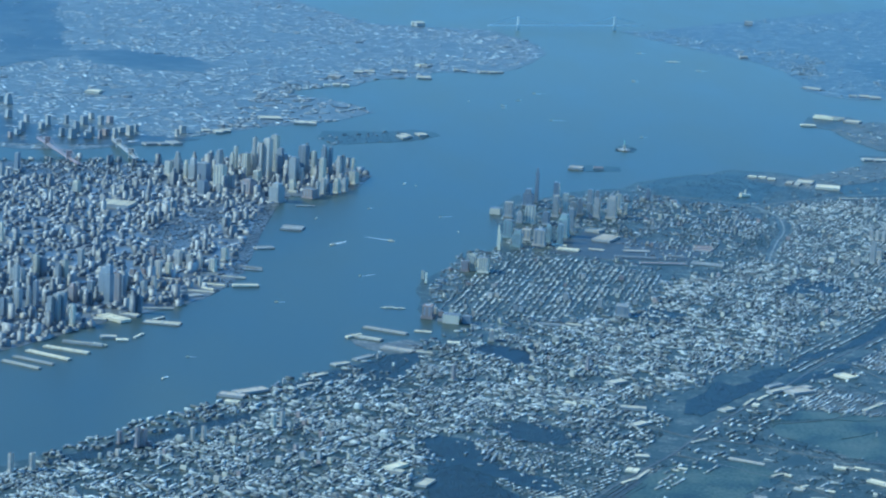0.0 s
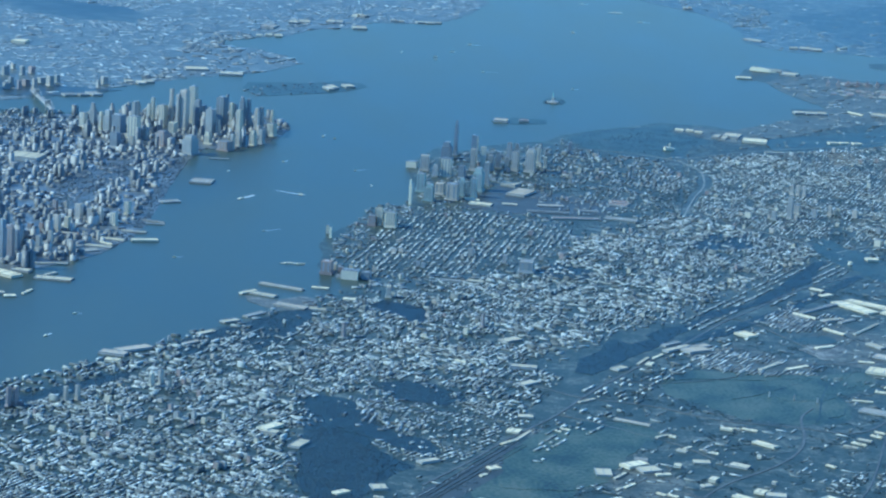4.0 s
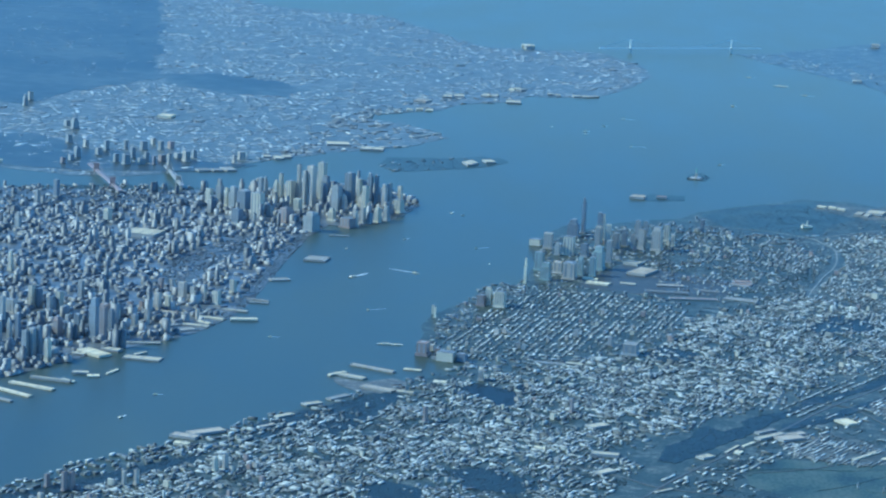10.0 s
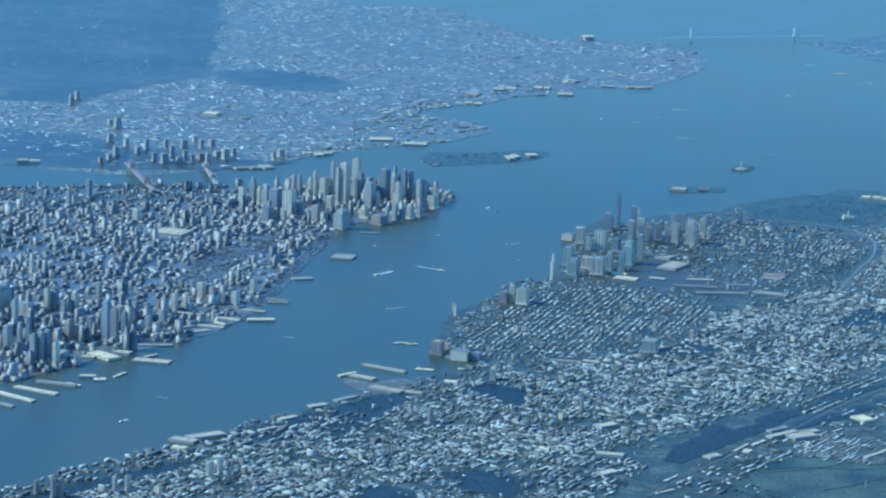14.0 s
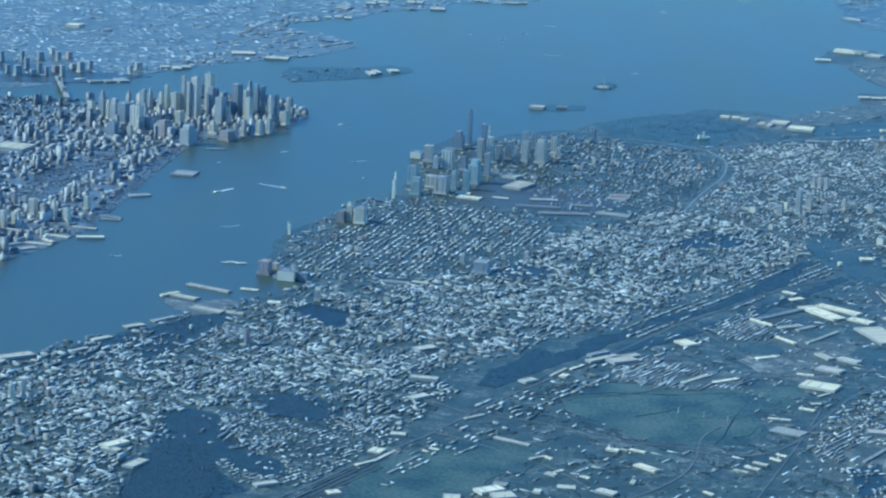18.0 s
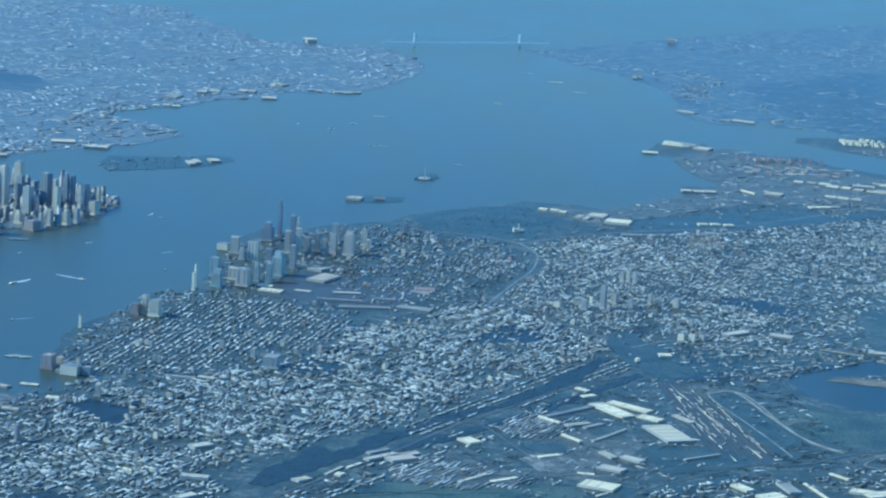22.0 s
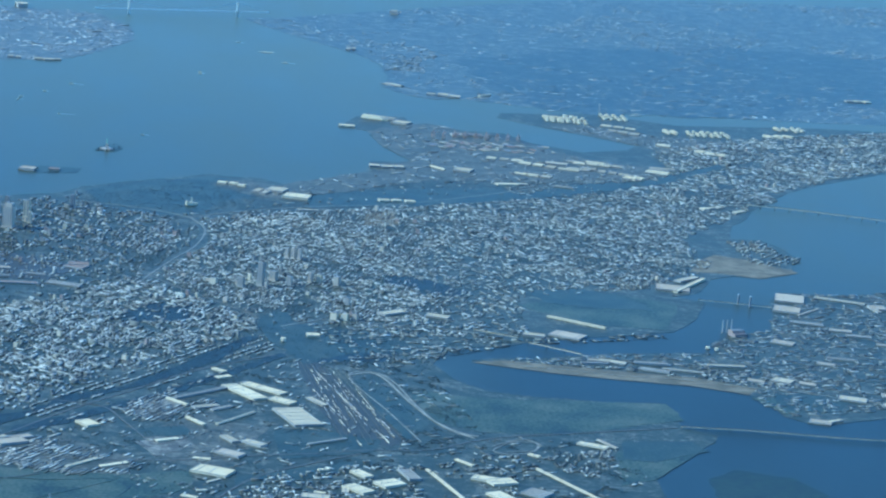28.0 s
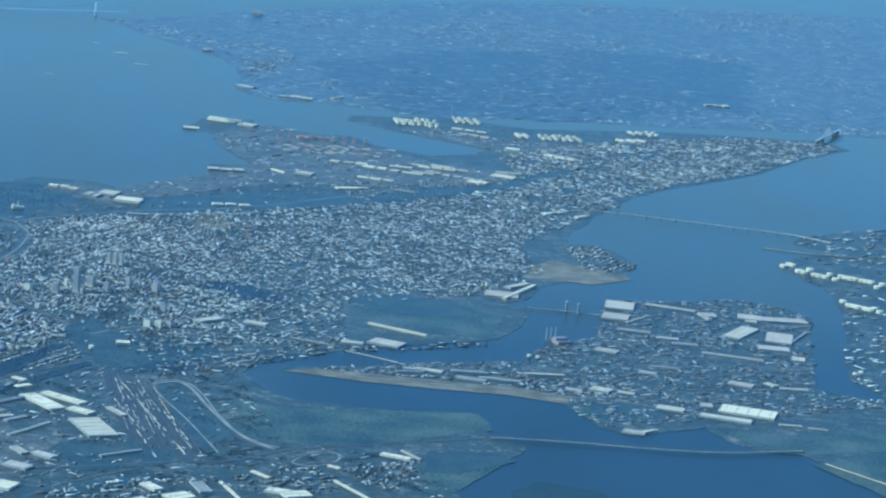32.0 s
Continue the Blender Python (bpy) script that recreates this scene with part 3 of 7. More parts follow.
def shed(x, y, w, d, turn, h, tone):
    """A wide low warehouse with a parapet, roof ridges and roof units; a long range by the harbour is a row of single sheds."""
    global shed_count
    if y < -400 and (w >= 24 or d >= 18):
        r = random.Random(int(x * 3 + y))
        c, q, n = math.cos(radians(turn)), math.sin(radians(turn)), 3 if w >= 24 else 2
        for k in range(n):
            u, v = ((k + 0.5) / n - 0.5) * w, r.uniform(-0.22, 0.22) * d
            shed(x + u * c - v * q, y + u * q + v * c, w / n * r.uniform(0.7, 0.96), min(17.0, d * r.uniform(0.45, 0.85)), turn, h, tone)
        return
    shed_count += 1
    r = random.Random(shed_count + 500)
    d, w, h = max(d, 1.2), max(w, 1.2), h + 0.002 * (shed_count % 40)
    if not on_land(x, y):
        deck = empty("pier", x, y, 0, turn)
        tagged(deck, "concrete pier on piles carrying a shed", "pier", group="piers")
        part("deck", box(bmesh.new(), 0, 0, -0.22, w * 1.06, d * 1.25, 0.2), M["paving"], deck)
        for k in range(6):
            part("pile", drum(bmesh.new(), w * (k // 2 - 1) * 0.45, d * (k % 2 - 0.5) * 0.9, -1.5, 0.25, 1.28, 8), M["paving"], deck)
    if tone == "white":
        tone = r.choice(("white", "white", "white", "white", "pale"))
    words = {"white": "white-roofed", "pale": "pale grey-roofed", "tan": "tan-roofed", "grey": "grey-roofed", "brick": "red-roofed"}[tone]
    ob = empty("warehouse", x, y, 0, turn)
    tagged(ob, "long low %s warehouse on a paved yard" % words, "warehouse", group="warehouses")
    part("body", box(bmesh.new(), 0, 0, 0, w, d, h), M["pale" if tone == "white" else "grey"], ob)
    part("roof", box(bmesh.new(), 0, 0, h, w * 0.985, d * 0.985, 0.1), M[tone + "_roof"], ob)
    n = max(1, int(w / 6))
    for i in range(n):
        if r.random() < 0.75:
            part("roof_ridge", box(bmesh.new(), w * ((i + 0.5) / n - 0.5), 0, h + 0.1, 0.35, d * 0.9, 0.12), M["plant"], ob)
    if w * d > 45:
        bm = bmesh.new()
        for sx, sy, pw, pd in ((0, 1, w, 0.3), (0, -1, w, 0.3), (1, 0, 0.3, d - 0.6), (-1, 0, 0.3, d - 0.6)):
            box(bm, sx * (w - 0.3) / 2, sy * (d - 0.3) / 2, h + 0.1, pw, pd, 0.22)
        part("parapet", bm, M["pale" if tone == "white" else "grey"], ob)
    for i in range(r.randint(1, 2)):
        part("roof_unit", box(bmesh.new(), r.uniform(-.4, .4) * w, r.uniform(-.35, .35) * d, h + 0.1, 0.5, 0.45, 0.3), M["plant"], ob)
    return ob


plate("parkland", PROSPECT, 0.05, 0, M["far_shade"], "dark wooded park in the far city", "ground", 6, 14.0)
plate("paved_yard", [(-192, 168), (-217, 191), (-228, 147), (-205, 139)], 0.05, 0, M["paving"], "pale paved lorry park", "ground", 6, 1.5)
plate("paved_yard", [(-205, 218), (-236, 167), (-247, 188), (-267, 194), (-245, 278), (-215, 265)], 0.05, 0, M["paving"], "worn paved industrial yard", "ground", 6, 1.5)
plate("paved_yard", [(-139, 264), (-167, 234), (-206, 267), (-203, 294), (-173, 297), (-148, 288)], 0.05, 0, M["paving"], "trailer park of a freight terminal", "ground", 6, 1.5)
plate("paved_yard", [(-70, 500), (-87, 473), (-107, 484), (-116, 527), (-102, 551), (-85, 541)], 0.05, 0, M["paving"], "paved yard of an industrial estate", "ground", 6, 1.5)
plate("paved_yard", [(-229, 370), (-259, 315), (-303, 323), (-288, 472), (-254, 483), (-234, 429)], 0.05, 0, M["paving"], "paved yard between large warehouses", "ground", 6, 1.5)
plate("paved_yard", [(-296, 330), (-335, 330), (-345, 420), (-330, 500), (-288, 492), (-292, 420)], 0.05, 0, M["paving"], "paved yard between large warehouses", "ground", 6, 2.0)
plate("rail_yard", [(-280, 48), (-291, 44), (-310, 103), (-336, 199), (-327, 214), (-302, 198), (-291, 144)], 0.05, 0, M["rail"], "wide freight rail yard with many tracks", "ground", 6, 1.0)
plate("rail_yard", [(22, 571), (4, 533), (-18, 492), (-37, 450), (-47, 455), (-31, 502), (-6, 552), (6, 577)], 0.05, 0, M["rail"], "broad strip of railway tracks", "ground", 6, 0.8)
plate("meadow", [(-340, 94), (-382, 101), (-425, 94), (-482, 84), (-487, 119), (-419, 166), (-377, 172), (-349, 157)], 0.05, 0, M["marsh"], "flat green river marsh", "ground", 6, 2.5)
plate("meadow", [(-442, 193), (-477, 168), (-487, 181), (-456, 241), (-438, 255)], 0.05, 0, M["marsh"], "green marsh by the river bend", "ground", 6, 2.0)
plate("meadow", [(-315, -179), (-339, -193), (-346, -156), (-326, -132)], 0.05, 0, M["marsh"], "green ball fields in the town", "ground", 6, 1.0)
plate("meadow", [(-416, -146), (-483, -203), (-525, -183), (-507, -104), (-458, -103)], 0.05, 0, M["marsh"], "green riverside park", "ground", 6, 2.0)
plate("meadow", [(-533, 56), (-552, 56), (-561, 78), (-547, 90), (-541, 75)], 0.05, 0, M["marsh"], "green river bank", "ground", 6, 1.5)
plate("meadow", [(-613, 82), (-653, 83), (-688, 67), (-713, 55), (-701, 105), (-657, 122), (-631, 117)], 0.05, 0, M["marsh"], "flat green river marsh", "ground", 6, 2.0)
plate("meadow", [(-652, 145), (-701, 105), (-678, 196)], 0.05, 0, M["marsh"], "flat green river marsh", "ground", 6, 2.0)
plate("parkland", [(-173, -44), (-194, -78), (-222, -72), (-226, -44), (-195, -22), (-177, -26)], 0.05, 0, M["lawn"], "dark leafy town park", "ground", 6, 1.5)
plate("parkland", [(24, 355), (2, 347), (-11, 366), (-4, 391), (15, 386)], 0.05, 0, M["lawn"], "dark wooded hollow among the houses", "ground", 6, 1.5)
plate("parkland", [(61, 408), (41, 398), (25, 434), (44, 439), (59, 452)], 0.05, 0, M["lawn"], "dark wooded hollow among the houses", "ground", 6, 1.5)
plate("parkland", [(-278, -17), (-305, -18), (-337, -13), (-332, 33), (-290, 46), (-273, 29)], 0.05, 0, M["lawn"], "dark scrub beside the railway", "ground", 6, 2.0)
plate("bare_lot", [(-560, -340), (-576, -368), (-595, -359), (-629, -323), (-597, -292), (-567, -300), (-556, -318)], 0.05, 0, M["sand"], "bare sandy lot by the bay", "ground", 6, 1.2)
plate("bare_lot", [(-328, -430), (-348, -451), (-352, -397), (-325, -374)], 0.05, 0, M["sand"], "bare brown lot in the town", "ground", 6, 1.2)
plate("container_yard", [(-392, -840), (-455, -879), (-491, -818), (-456, -757), (-396, -716), (-379, -763)], 0.05, 0, M["rail"], "reddish container terminal yard", "ground", 6, 1.5)
plate("paved_yard", [(-336, -658), (-372, -690), (-436, -751), (-506, -769), (-592, -749), (-544, -676), (-447, -632), (-374, -634)], 0.05, 0, M["paving"], "wide paved yard of a port estate", "ground", 6, 2.0)
plate("paved_yard", [(-210, -507), (-240, -538), (-292, -493), (-283, -458), (-241, -471)], 0.05, 0, M["paving"], "paved yard of a waterfront estate", "ground", 6, 1.5)
plate("paved_yard", [(-190, 170), (-214, 142), (-224, 167), (-212, 193), (-200, 189)], 0.05, 0, M["yard"], "pale gravel trailer park", "ground", 6, 1.0)
plate("paved_yard", [(-203, 236), (-225, 220), (-232, 236), (-214, 259)], 0.05, 0, M["yard"], "pale gravel trailer park", "ground", 6, 1.0)
plate("meadow", [(-198, 215), (-225, 200), (-231, 217), (-205, 227)], 0.05, 0, M["park"], "rough green field", "ground", 6, 1.5)
plate("meadow", [(-269, 199), (-289, 190), (-323, 202), (-320, 224), (-273, 251)], 0.05, 0, M["park"], "rough green field", "ground", 6, 2.0)
plate("meadow", [(-311, 78), (-324, 80), (-349, 162), (-337, 198), (-323, 153)], 0.05, 0, M["park"], "rough green field inside a ramp", "ground", 6, 1.5)
plate("meadow", [(-173, 310), (-207, 292), (-232, 280), (-234, 309), (-201, 344), (-177, 349)], 0.05, 0, M["marsh"], "green open marsh grass", "ground", 6, 2.0)
plate("meadow", [(-447, 174), (-484, 162), (-490, 179), (-461, 208), (-444, 207)], 0.05, 0, M["park"], "bare river bank", "ground", 6, 3.0)
plate("meadow", [(-544, 41), (-593, 39), (-582, 80), (-551, 79)], 0.05, 0, M["park"], "rough river bank", "ground", 6, 2.0)
# cloud shadow painted as a dark sheet over the far city
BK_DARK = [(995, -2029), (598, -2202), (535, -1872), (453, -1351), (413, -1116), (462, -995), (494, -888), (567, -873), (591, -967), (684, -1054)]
plate("parkland", BK_DARK, 0.05, 0, M["far_shade"], "far city ground under a painted cloud shadow", "ground", 8, 16.0)
VALLEY = [(61, 524), (59, 485), (57, 455), (52, 441), (42, 448), (29, 474), (22, 500), (26, 535), (39, 576), (49, 579)]
PORT_FLATS = [(-338, -845), (-391, -914), (-454, -863), (-531, -766), (-592, -744), (-571, -692), (-472, -629), (-379, -597), (-316, -517), (-249, -462), (-256, -514), (-330, -615), (-377, -668), (-347, -759)]
HOOK_FLATS = [(-500, -955), (-552, -980), (-617, -944), (-674, -939), (-655, -845), (-606, -852), (-545, -910)]
plate("paved_yard", PORT_FLATS, 0.05, 0, M["paving"], "worn paved flats of a harbour estate", "ground", 8, 4.0)
plate("paved_yard", HOOK_FLATS, 0.05, 0, M["paving"], "worn paved flats of an oil depot", "ground", 8, 4.0)
TOWN_GAP = [(-255, -57), (-269, -82), (-283, -44), (-313, -42), (-339, -21), (-358, -10), (-338, 10), (-308, 22), (-284, 51), (-271, 20), (-260, -7)]
TOWN_PARK = [(-176, -30), (-182, -55), (-197, -76), (-215, -70), (-217, -44), (-196, -26), (-183, -18)]
GROVE_B = [(-69, 57), (-87, 45), (-103, 62), (-100, 91), (-78, 86)]
GROVE_C = [(-336, -211), (-362, -206), (-386, -176), (-378, -152), (-350, -171), (-334, -188)]
GROVE_D = [(-427, -190), (-462, -212), (-490, -196), (-507, -159), (-471, -155), (-435, -159)]
plate("parkland", TOWN_GAP, 0.05, 0, M["park"], "dark scrub round railway cuttings", "ground", 4, 4.0)
plate("parkland", TOWN_PARK, 0.05, 0, M["lawn"], "dark leafy town park", "ground", 4, 4.0)
plate("parkland", GROVE_B, 0.05, 0, M["lawn"], "dark grove below a tall block", "ground", 4, 4.0)
plate("parkland", GROVE_C, 0.05, 0, M["lawn"], "dark leafy cemetery in the town", "ground", 4, 4.0)
plate("parkland", GROVE_D, 0.05, 0, M["park"], "green slope above the river park", "ground", 4, 4.0)
HOLLOW_C = [(64, 396), (53, 384), (36, 393), (29, 427), (18, 444), (0, 457), (-5, 477), (7, 478), (30, 453), (48, 436)]
HOLLOW_D = [(25, 357), (10, 348), (-1, 369), (-21, 378), (-7, 393), (17, 385)]
MARSH_NEAR = [(-33, 470), (-56, 423), (-75, 406), (-100, 410), (-110, 424), (-90, 465), (-75, 510), (-56, 526), (-29, 525)]
LOTS_NEAR = [(-16, 346), (-34, 311), (-55, 311), (-70, 327), (-60, 363), (-44, 404), (-24, 401), (-10, 376)]
CUTTING = [(-190, -389), (-222, -311), (-216, -246), (-186, -158), (-157, -112), (-137, -79), (-103, -43), (-98, -83), (-122, -109), (-156, -157), (-186, -225), (-202, -282), (-186, -353)]
RAIL_DISTRICT = [(-91, -221), (-155, -255), (-186, -215), (-156, -154), (-128, -111), (-98, -83)]
JUNCTION = [(-277, -162), (-292, -158), (-293, -89), (-307, -69), (-311, -31), (-364, -24), (-357, 36), (-288, 57), (-280, 2), (-258, -14), (-258, -70), (-278, -101)]
CLIFF = [(93, 282), (84, 251), (76, 213), (63, 198), (58, 212), (69, 256), (78, 286), (87, 305)]
BK_NEAR = [(558, -661), (538, -698), (485, -670), (434, -663), (382, -602), (306, -580), (238, -565), (267, -515), (373, -487), (456, -489), (512, -491)]
W_VILLAGE = [(236, -51), (239, -133), (219, -206), (202, -250), (195, -180), (208, -115), (217, -42)]
plate("woodland_floor", [(61, 524), (59, 485), (57, 455), (52, 441), (42, 448), (29, 474), (22, 500), (26, 535), (39, 576), (49, 579)], 0.05, 0, M["lawn"], "dark wooded valley floor", "ground", 6, 5.0)
plate("meadow", [(-56, 427), (-65, 416), (-92, 409), (-111, 422), (-105, 449), (-86, 461), (-66, 458), (-56, 444)], 0.05, 0, M["park"], "dark wet meadow", "ground", 6, 5.0)
plate("meadow", [(-252, 288), (-276, 268), (-311, 244), (-309, 261), (-277, 288), (-254, 301)], 0.05, 0, M["park"], "rough green field", "ground", 6, 2.0)
plate("meadow", [(-247, 414), (-260, 406), (-260, 447), (-247, 458)], 0.05, 0, M["lawn"], "dark pond meadow", "ground", 6, 1.5)
plate("meadow", [(-259, 452), (-276, 451), (-272, 464), (-256, 466)], 0.05, 0, M["park"], "green playing field", "ground", 6, 1.0)
SLOPE_EAST = [(133, 306), (116, 271), (92, 239), (74, 207), (68, 226), (77, 282), (98, 299), (120, 322)]
SLOPE_NEAR = [(235, 464), (211, 438), (186, 406), (167, 382), (148, 358), (145, 371), (165, 395), (183, 421), (207, 452), (232, 474)]
SLOPE_WEST = [(-81, 284), (-76, 314), (-85, 318), (-103, 283), (-124, 252), (-141, 214), (-161, 176), (-200, 126), (-238, 57), (-258, -6), (-250, -4), (-216, 76), (-190, 131), (-162, 158), (-148, 193), (-133, 203), (-121, 222), (-123, 232), (-111, 246), (-102, 237), (-95, 252), (-92, 267)]
DOCK_WOODS = [(-285, -487), (-376, -558), (-433, -584), (-453, -562), (-492, -621), (-572, -683), (-599, -727), (-644, -799), (-650, -788), (-576, -664), (-488, -574), (-437, -528), (-388, -491), (-285, -432)]
CORRIDOR = [(-82, 335), (-109, 287), (-131, 266), (-165, 206), (-206, 139), (-253, 48), (-255, 60), (-205, 170), (-164, 247), (-130, 314), (-101, 375), (-78, 430), (-64, 442), (-46, 491), (-42, 480), (-61, 411), (-76, 355)]
SLOPE_LOW = [(-144, 222), (-171, 191), (-212, 131), (-271, 29), (-274, 38), (-213, 145), (-169, 209), (-144, 237)]
C_ROWS = [(-144, 180), (-182, 109), (-264, -30), (-276, -8), (-264, 32), (-210, 120), (-168, 189), (-145, 209)]
MEADOWLANDS = [(60, 589), (27, 546), (-16, 482), (-61, 395), (-112, 282), (-167, 187), (-271, 37), (-332, 33), (-284, 511), (-113, 601), (50, 636)]
MEADOW_WEST = [(-142, 271), (-170, 201), (-254, 82), (-278, 48), (-354, 38), (-364, 100), (-377, 178), (-443, 182), (-453, 242), (-404, 328), (-155, 385)]
RIVERBANK = [(-291, -41), (-359, -71), (-405, -48), (-506, -95), (-504, -79), (-404, -30), (-355, 25), (-316, 50), (-291, -12)]
CAVEN = [(-94, -360), (-143, -440), (-214, -526), (-292, -505), (-345, -586), (-384, -653), (-495, -648), (-424, -550), (-292, -437), (-218, -397)]
GOV_GREEN = [(138, -636), (104, -649), (80, -658), (60, -659), (80, -610), (104, -595), (128, -586)]
KEARNY_STRIP = [(-385, 12), (-427, 3), (-476, -12), (-530, -22), (-574, -8), (-606, -4), (-602, 17), (-535, 36), (-498, 28), (-441, 25), (-398, 18)]
BROOK_PORT = [(235, -592), (196, -655), (124, -724), (97, -794), (124, -834), (169, -867), (178, -905), (124, -972), (48, -1076), (44, -1123), (110, -1078), (181, -988), (215, -814), (224, -684)]
JC_INNER = [(-94, -152), (-123, -218), (-197, -348), (-202, -329), (-162, -177), (-119, -109), (-101, -86)]
ST_GEORGE = [(-372, -1351), (-419, -1456), (-454, -1306), (-466, -1118), (-403, -1094), (-371, -1125)]
PORT_BACK = [(-445, -598), (-591, -743), (-598, -723), (-515, -616), (-422, -532)]
HACK_TOWN = [(-317, -6), (-337, -26), (-370, -15), (-362, 16), (-335, 44), (-323, 34)]
TRAILERS_A = [(-139, 270), (-150, 248), (-179, 253), (-205, 276), (-203, 291), (-176, 299), (-154, 292)]
TRAILERS_B = [(-142, 271), (-154, 237), (-176, 262), (-205, 269), (-209, 285), (-171, 300), (-145, 295)]
TRAILERS_C = [(-229, 379), (-257, 342), (-266, 360), (-253, 404), (-233, 404)]
TRAILERS_D = [(-192, 166), (-214, 131), (-246, 121), (-244, 140), (-220, 192), (-200, 194)]
ESTATE_A = [(-227, 370), (-262, 274), (-310, 250), (-286, 487), (-255, 480), (-242, 452)]
ESTATE_B = [(-291, 282), (-312, 242), (-345, 244), (-386, 207), (-401, 234), (-408, 283), (-290, 312)]
ESTATE_C = [(-403, 214), (-440, 188), (-440, 225), (-419, 250), (-410, 232)]
JC_YARD = [(-29, -125), (-60, -212), (-87, -198), (-143, -168), (-127, -120), (-66, -111)]
# lower manhattan
tower(249, -364, 4.7, 4.1, 11.9, -28, "pale")
tower(243, -376, 4.3, 4.4, 17.5, -28, "grey")
tower(235, -358, 2.7, 3.5, 14.3, -28, "pale")
tower(229, -352, 5.4, 5.7, 16.4, -28, "grey")
tower(220, -341, 7.3, 7.8, 15.5, -28, "dark")
tower(207, -320, 8.0, 6.2, 18.2, -28, "pale")
tower(211, -369, 2.7, 3.5, 21.6, -28, "grey")
tower(211, -395, 2.8, 3.6, 18.0, -28, "grey")
tower(202, -390, 3.1, 2.8, 17.1, -28, "pale")
tower(200, -404, 2.4, 3.1, 20.2, -28, "pale")
tower(191, -390, 4.7, 5.9, 17.1, -28, "pale")
tower(185, -392, 2.4, 3.1, 29.9, -28, "tan")
tower(179, -378, 2.3, 3.0, 27.6, -28, "tan")
tower(174, -379, 5.5, 5.4, 31.4, -28, "tan")
tower(170, -417, 5.2, 5.5, 28.9, -28, "pale")
tower(165, -397, 6.3, 5.2, 21.4, -28, "dark")
tower(153, -362, 5.8, 6.2, 20.2, -28, "grey")
tower(147, -361, 2.7, 3.5, 12.6, -28, "tan")
tower(147, -402, 6.3, 6.4, 24.0, -28, "dark")
tower(139, -394, 2.7, 3.6, 20.9, -28, "pale")
tower(131, -355, 3.8, 4.2, 22.2, -28, "pale")
tower(131, -393, 3.9, 3.1, 26.0, -28, "dark")
tower(126, -394, 2.4, 3.1, 24.7, -28, "dark")
tower(119, -384, 3.1, 3.3, 19.5, -28, "tan")
tower(116, -395, 2.4, 3.1, 18.8, -28, "grey")
tower(108, -400, 2.4, 3.1, 16.2, -28, "pale")
tower(107, -374, 5.4, 6.4, 9.7, -28, "pale")
tower(138, -297, 8.2, 8.1, 6.9, -28, "brick")
tower(133, -303, 2.2, 2.9, 11.8, -28, "tan")
tower(119, -326, 3.8, 4.5, 11.1, -28, "pale")
tower(162, -274, 8.1, 9.0, 13.7, -28, "grey")
tower(184, -304, 7.5, 9.1, 11.0, -28, "brick")
tower(217, -284, 6.0, 5.7, 11.4, -28, "dark")
tower(129, -316, 3.0, 3.5, 12.3, -28, "tan")
tower(124, -318, 2.6, 3.4, 8.2, -28, "dark")
tower(113, -335, 3.0, 3.7, 10.8, -28, "grey")
tower(180, -344, 4.6, 5.5, 11.3, -28, "pale")
tower(205, -282, 3.7, 3.0, 9.3, -28, "tan")
tower(198, -322, 3.8, 3.1, 9.1, -28, "grey")
tower(152, -320, 4.5, 3.9, 9.5, -28, "pale")
# jersey city
tower(-32, -330, 2.6, 3.4, 26.7, -12, "dark")
tower(-25, -314, 7.5, 7.3, 13.0, -12, "dark")
tower(4, -134, 1.4, 1.8, 15.9, -12, "white")
tower(-4, -174, 5.6, 5.0, 12.9, -12, "green")
tower(-9, -141, 6.2, 6.2, 11.9, -12, "green")
tower(-8, -259, 5.8, 5.5, 11.5, -12, "tan")
tower(1, -270, 7.7, 7.1, 4.4, -12, "pale")
tower(-23, -239, 6.9, 7.1, 13.3, -12, "pale")
tower(-17, -169, 5.9, 6.2, 7.9, -12, "tan")
tower(-25, -151, 7.6, 9.1, 11.2, -12, "tan")
tower(-32, -166, 3.5, 3.8, 12.8, -12, "green")
tower(-40, -164, 3.8, 4.6, 13.5, -12, "green")
tower(-43, -270, 3.7, 4.3, 16.3, -12, "tan")
tower(-44, -293, 3.7, 4.6, 22.6, -12, "dark")
tower(-47, -306, 1.5, 1.9, 19.5, -12, "pale")
tower(-50, -270, 3.7, 3.0, 18.3, -12, "pale")
tower(-44, -190, 6.7, 7.9, 16.4, -12, "green")
tower(-51, -218, 3.6, 4.4, 15.9, -12, "grey")
tower(-74, -278, 4.4, 5.3, 14.8, -12, "tan")
tower(-85, -277, 6.6, 6.8, 17.2, -12, "tan")
tower(-72, -323, 3.8, 4.2, 13.5, -12, "grey")
tower(-78, -330, 3.0, 2.6, 11.9, -12, "grey")
tower(-93, -317, 3.8, 4.4, 12.2, -12, "pale")
tower(-97, -296, 2.2, 2.9, 8.5, -12, "pale")
tower(-120, -364, 3.1, 2.7, 9.6, -12, "dark")
tower(-15, -235, 3.6, 2.8, 9.4, -12, "grey")
tower(-34, -235, 4.3, 5.1, 9.4, -12, "dark")
tower(-56, -276, 4.0, 5.0, 11.2, -12, "grey")
tower(-62, -286, 3.7, 2.9, 12.1, -12, "dark")
tower(-68, -279, 2.9, 3.4, 10.4, -12, "tan")
tower(24, -46, 3.2, 3.1, 12.0, -12, "pale")
tower(17, -42, 6.1, 5.1, 10.2, -12, "pale")
tower(29, -43, 4.5, 4.1, 7.0, -12, "brick")
tower(55, 3, 1.3, 1.6, 7.2, -12, "white")
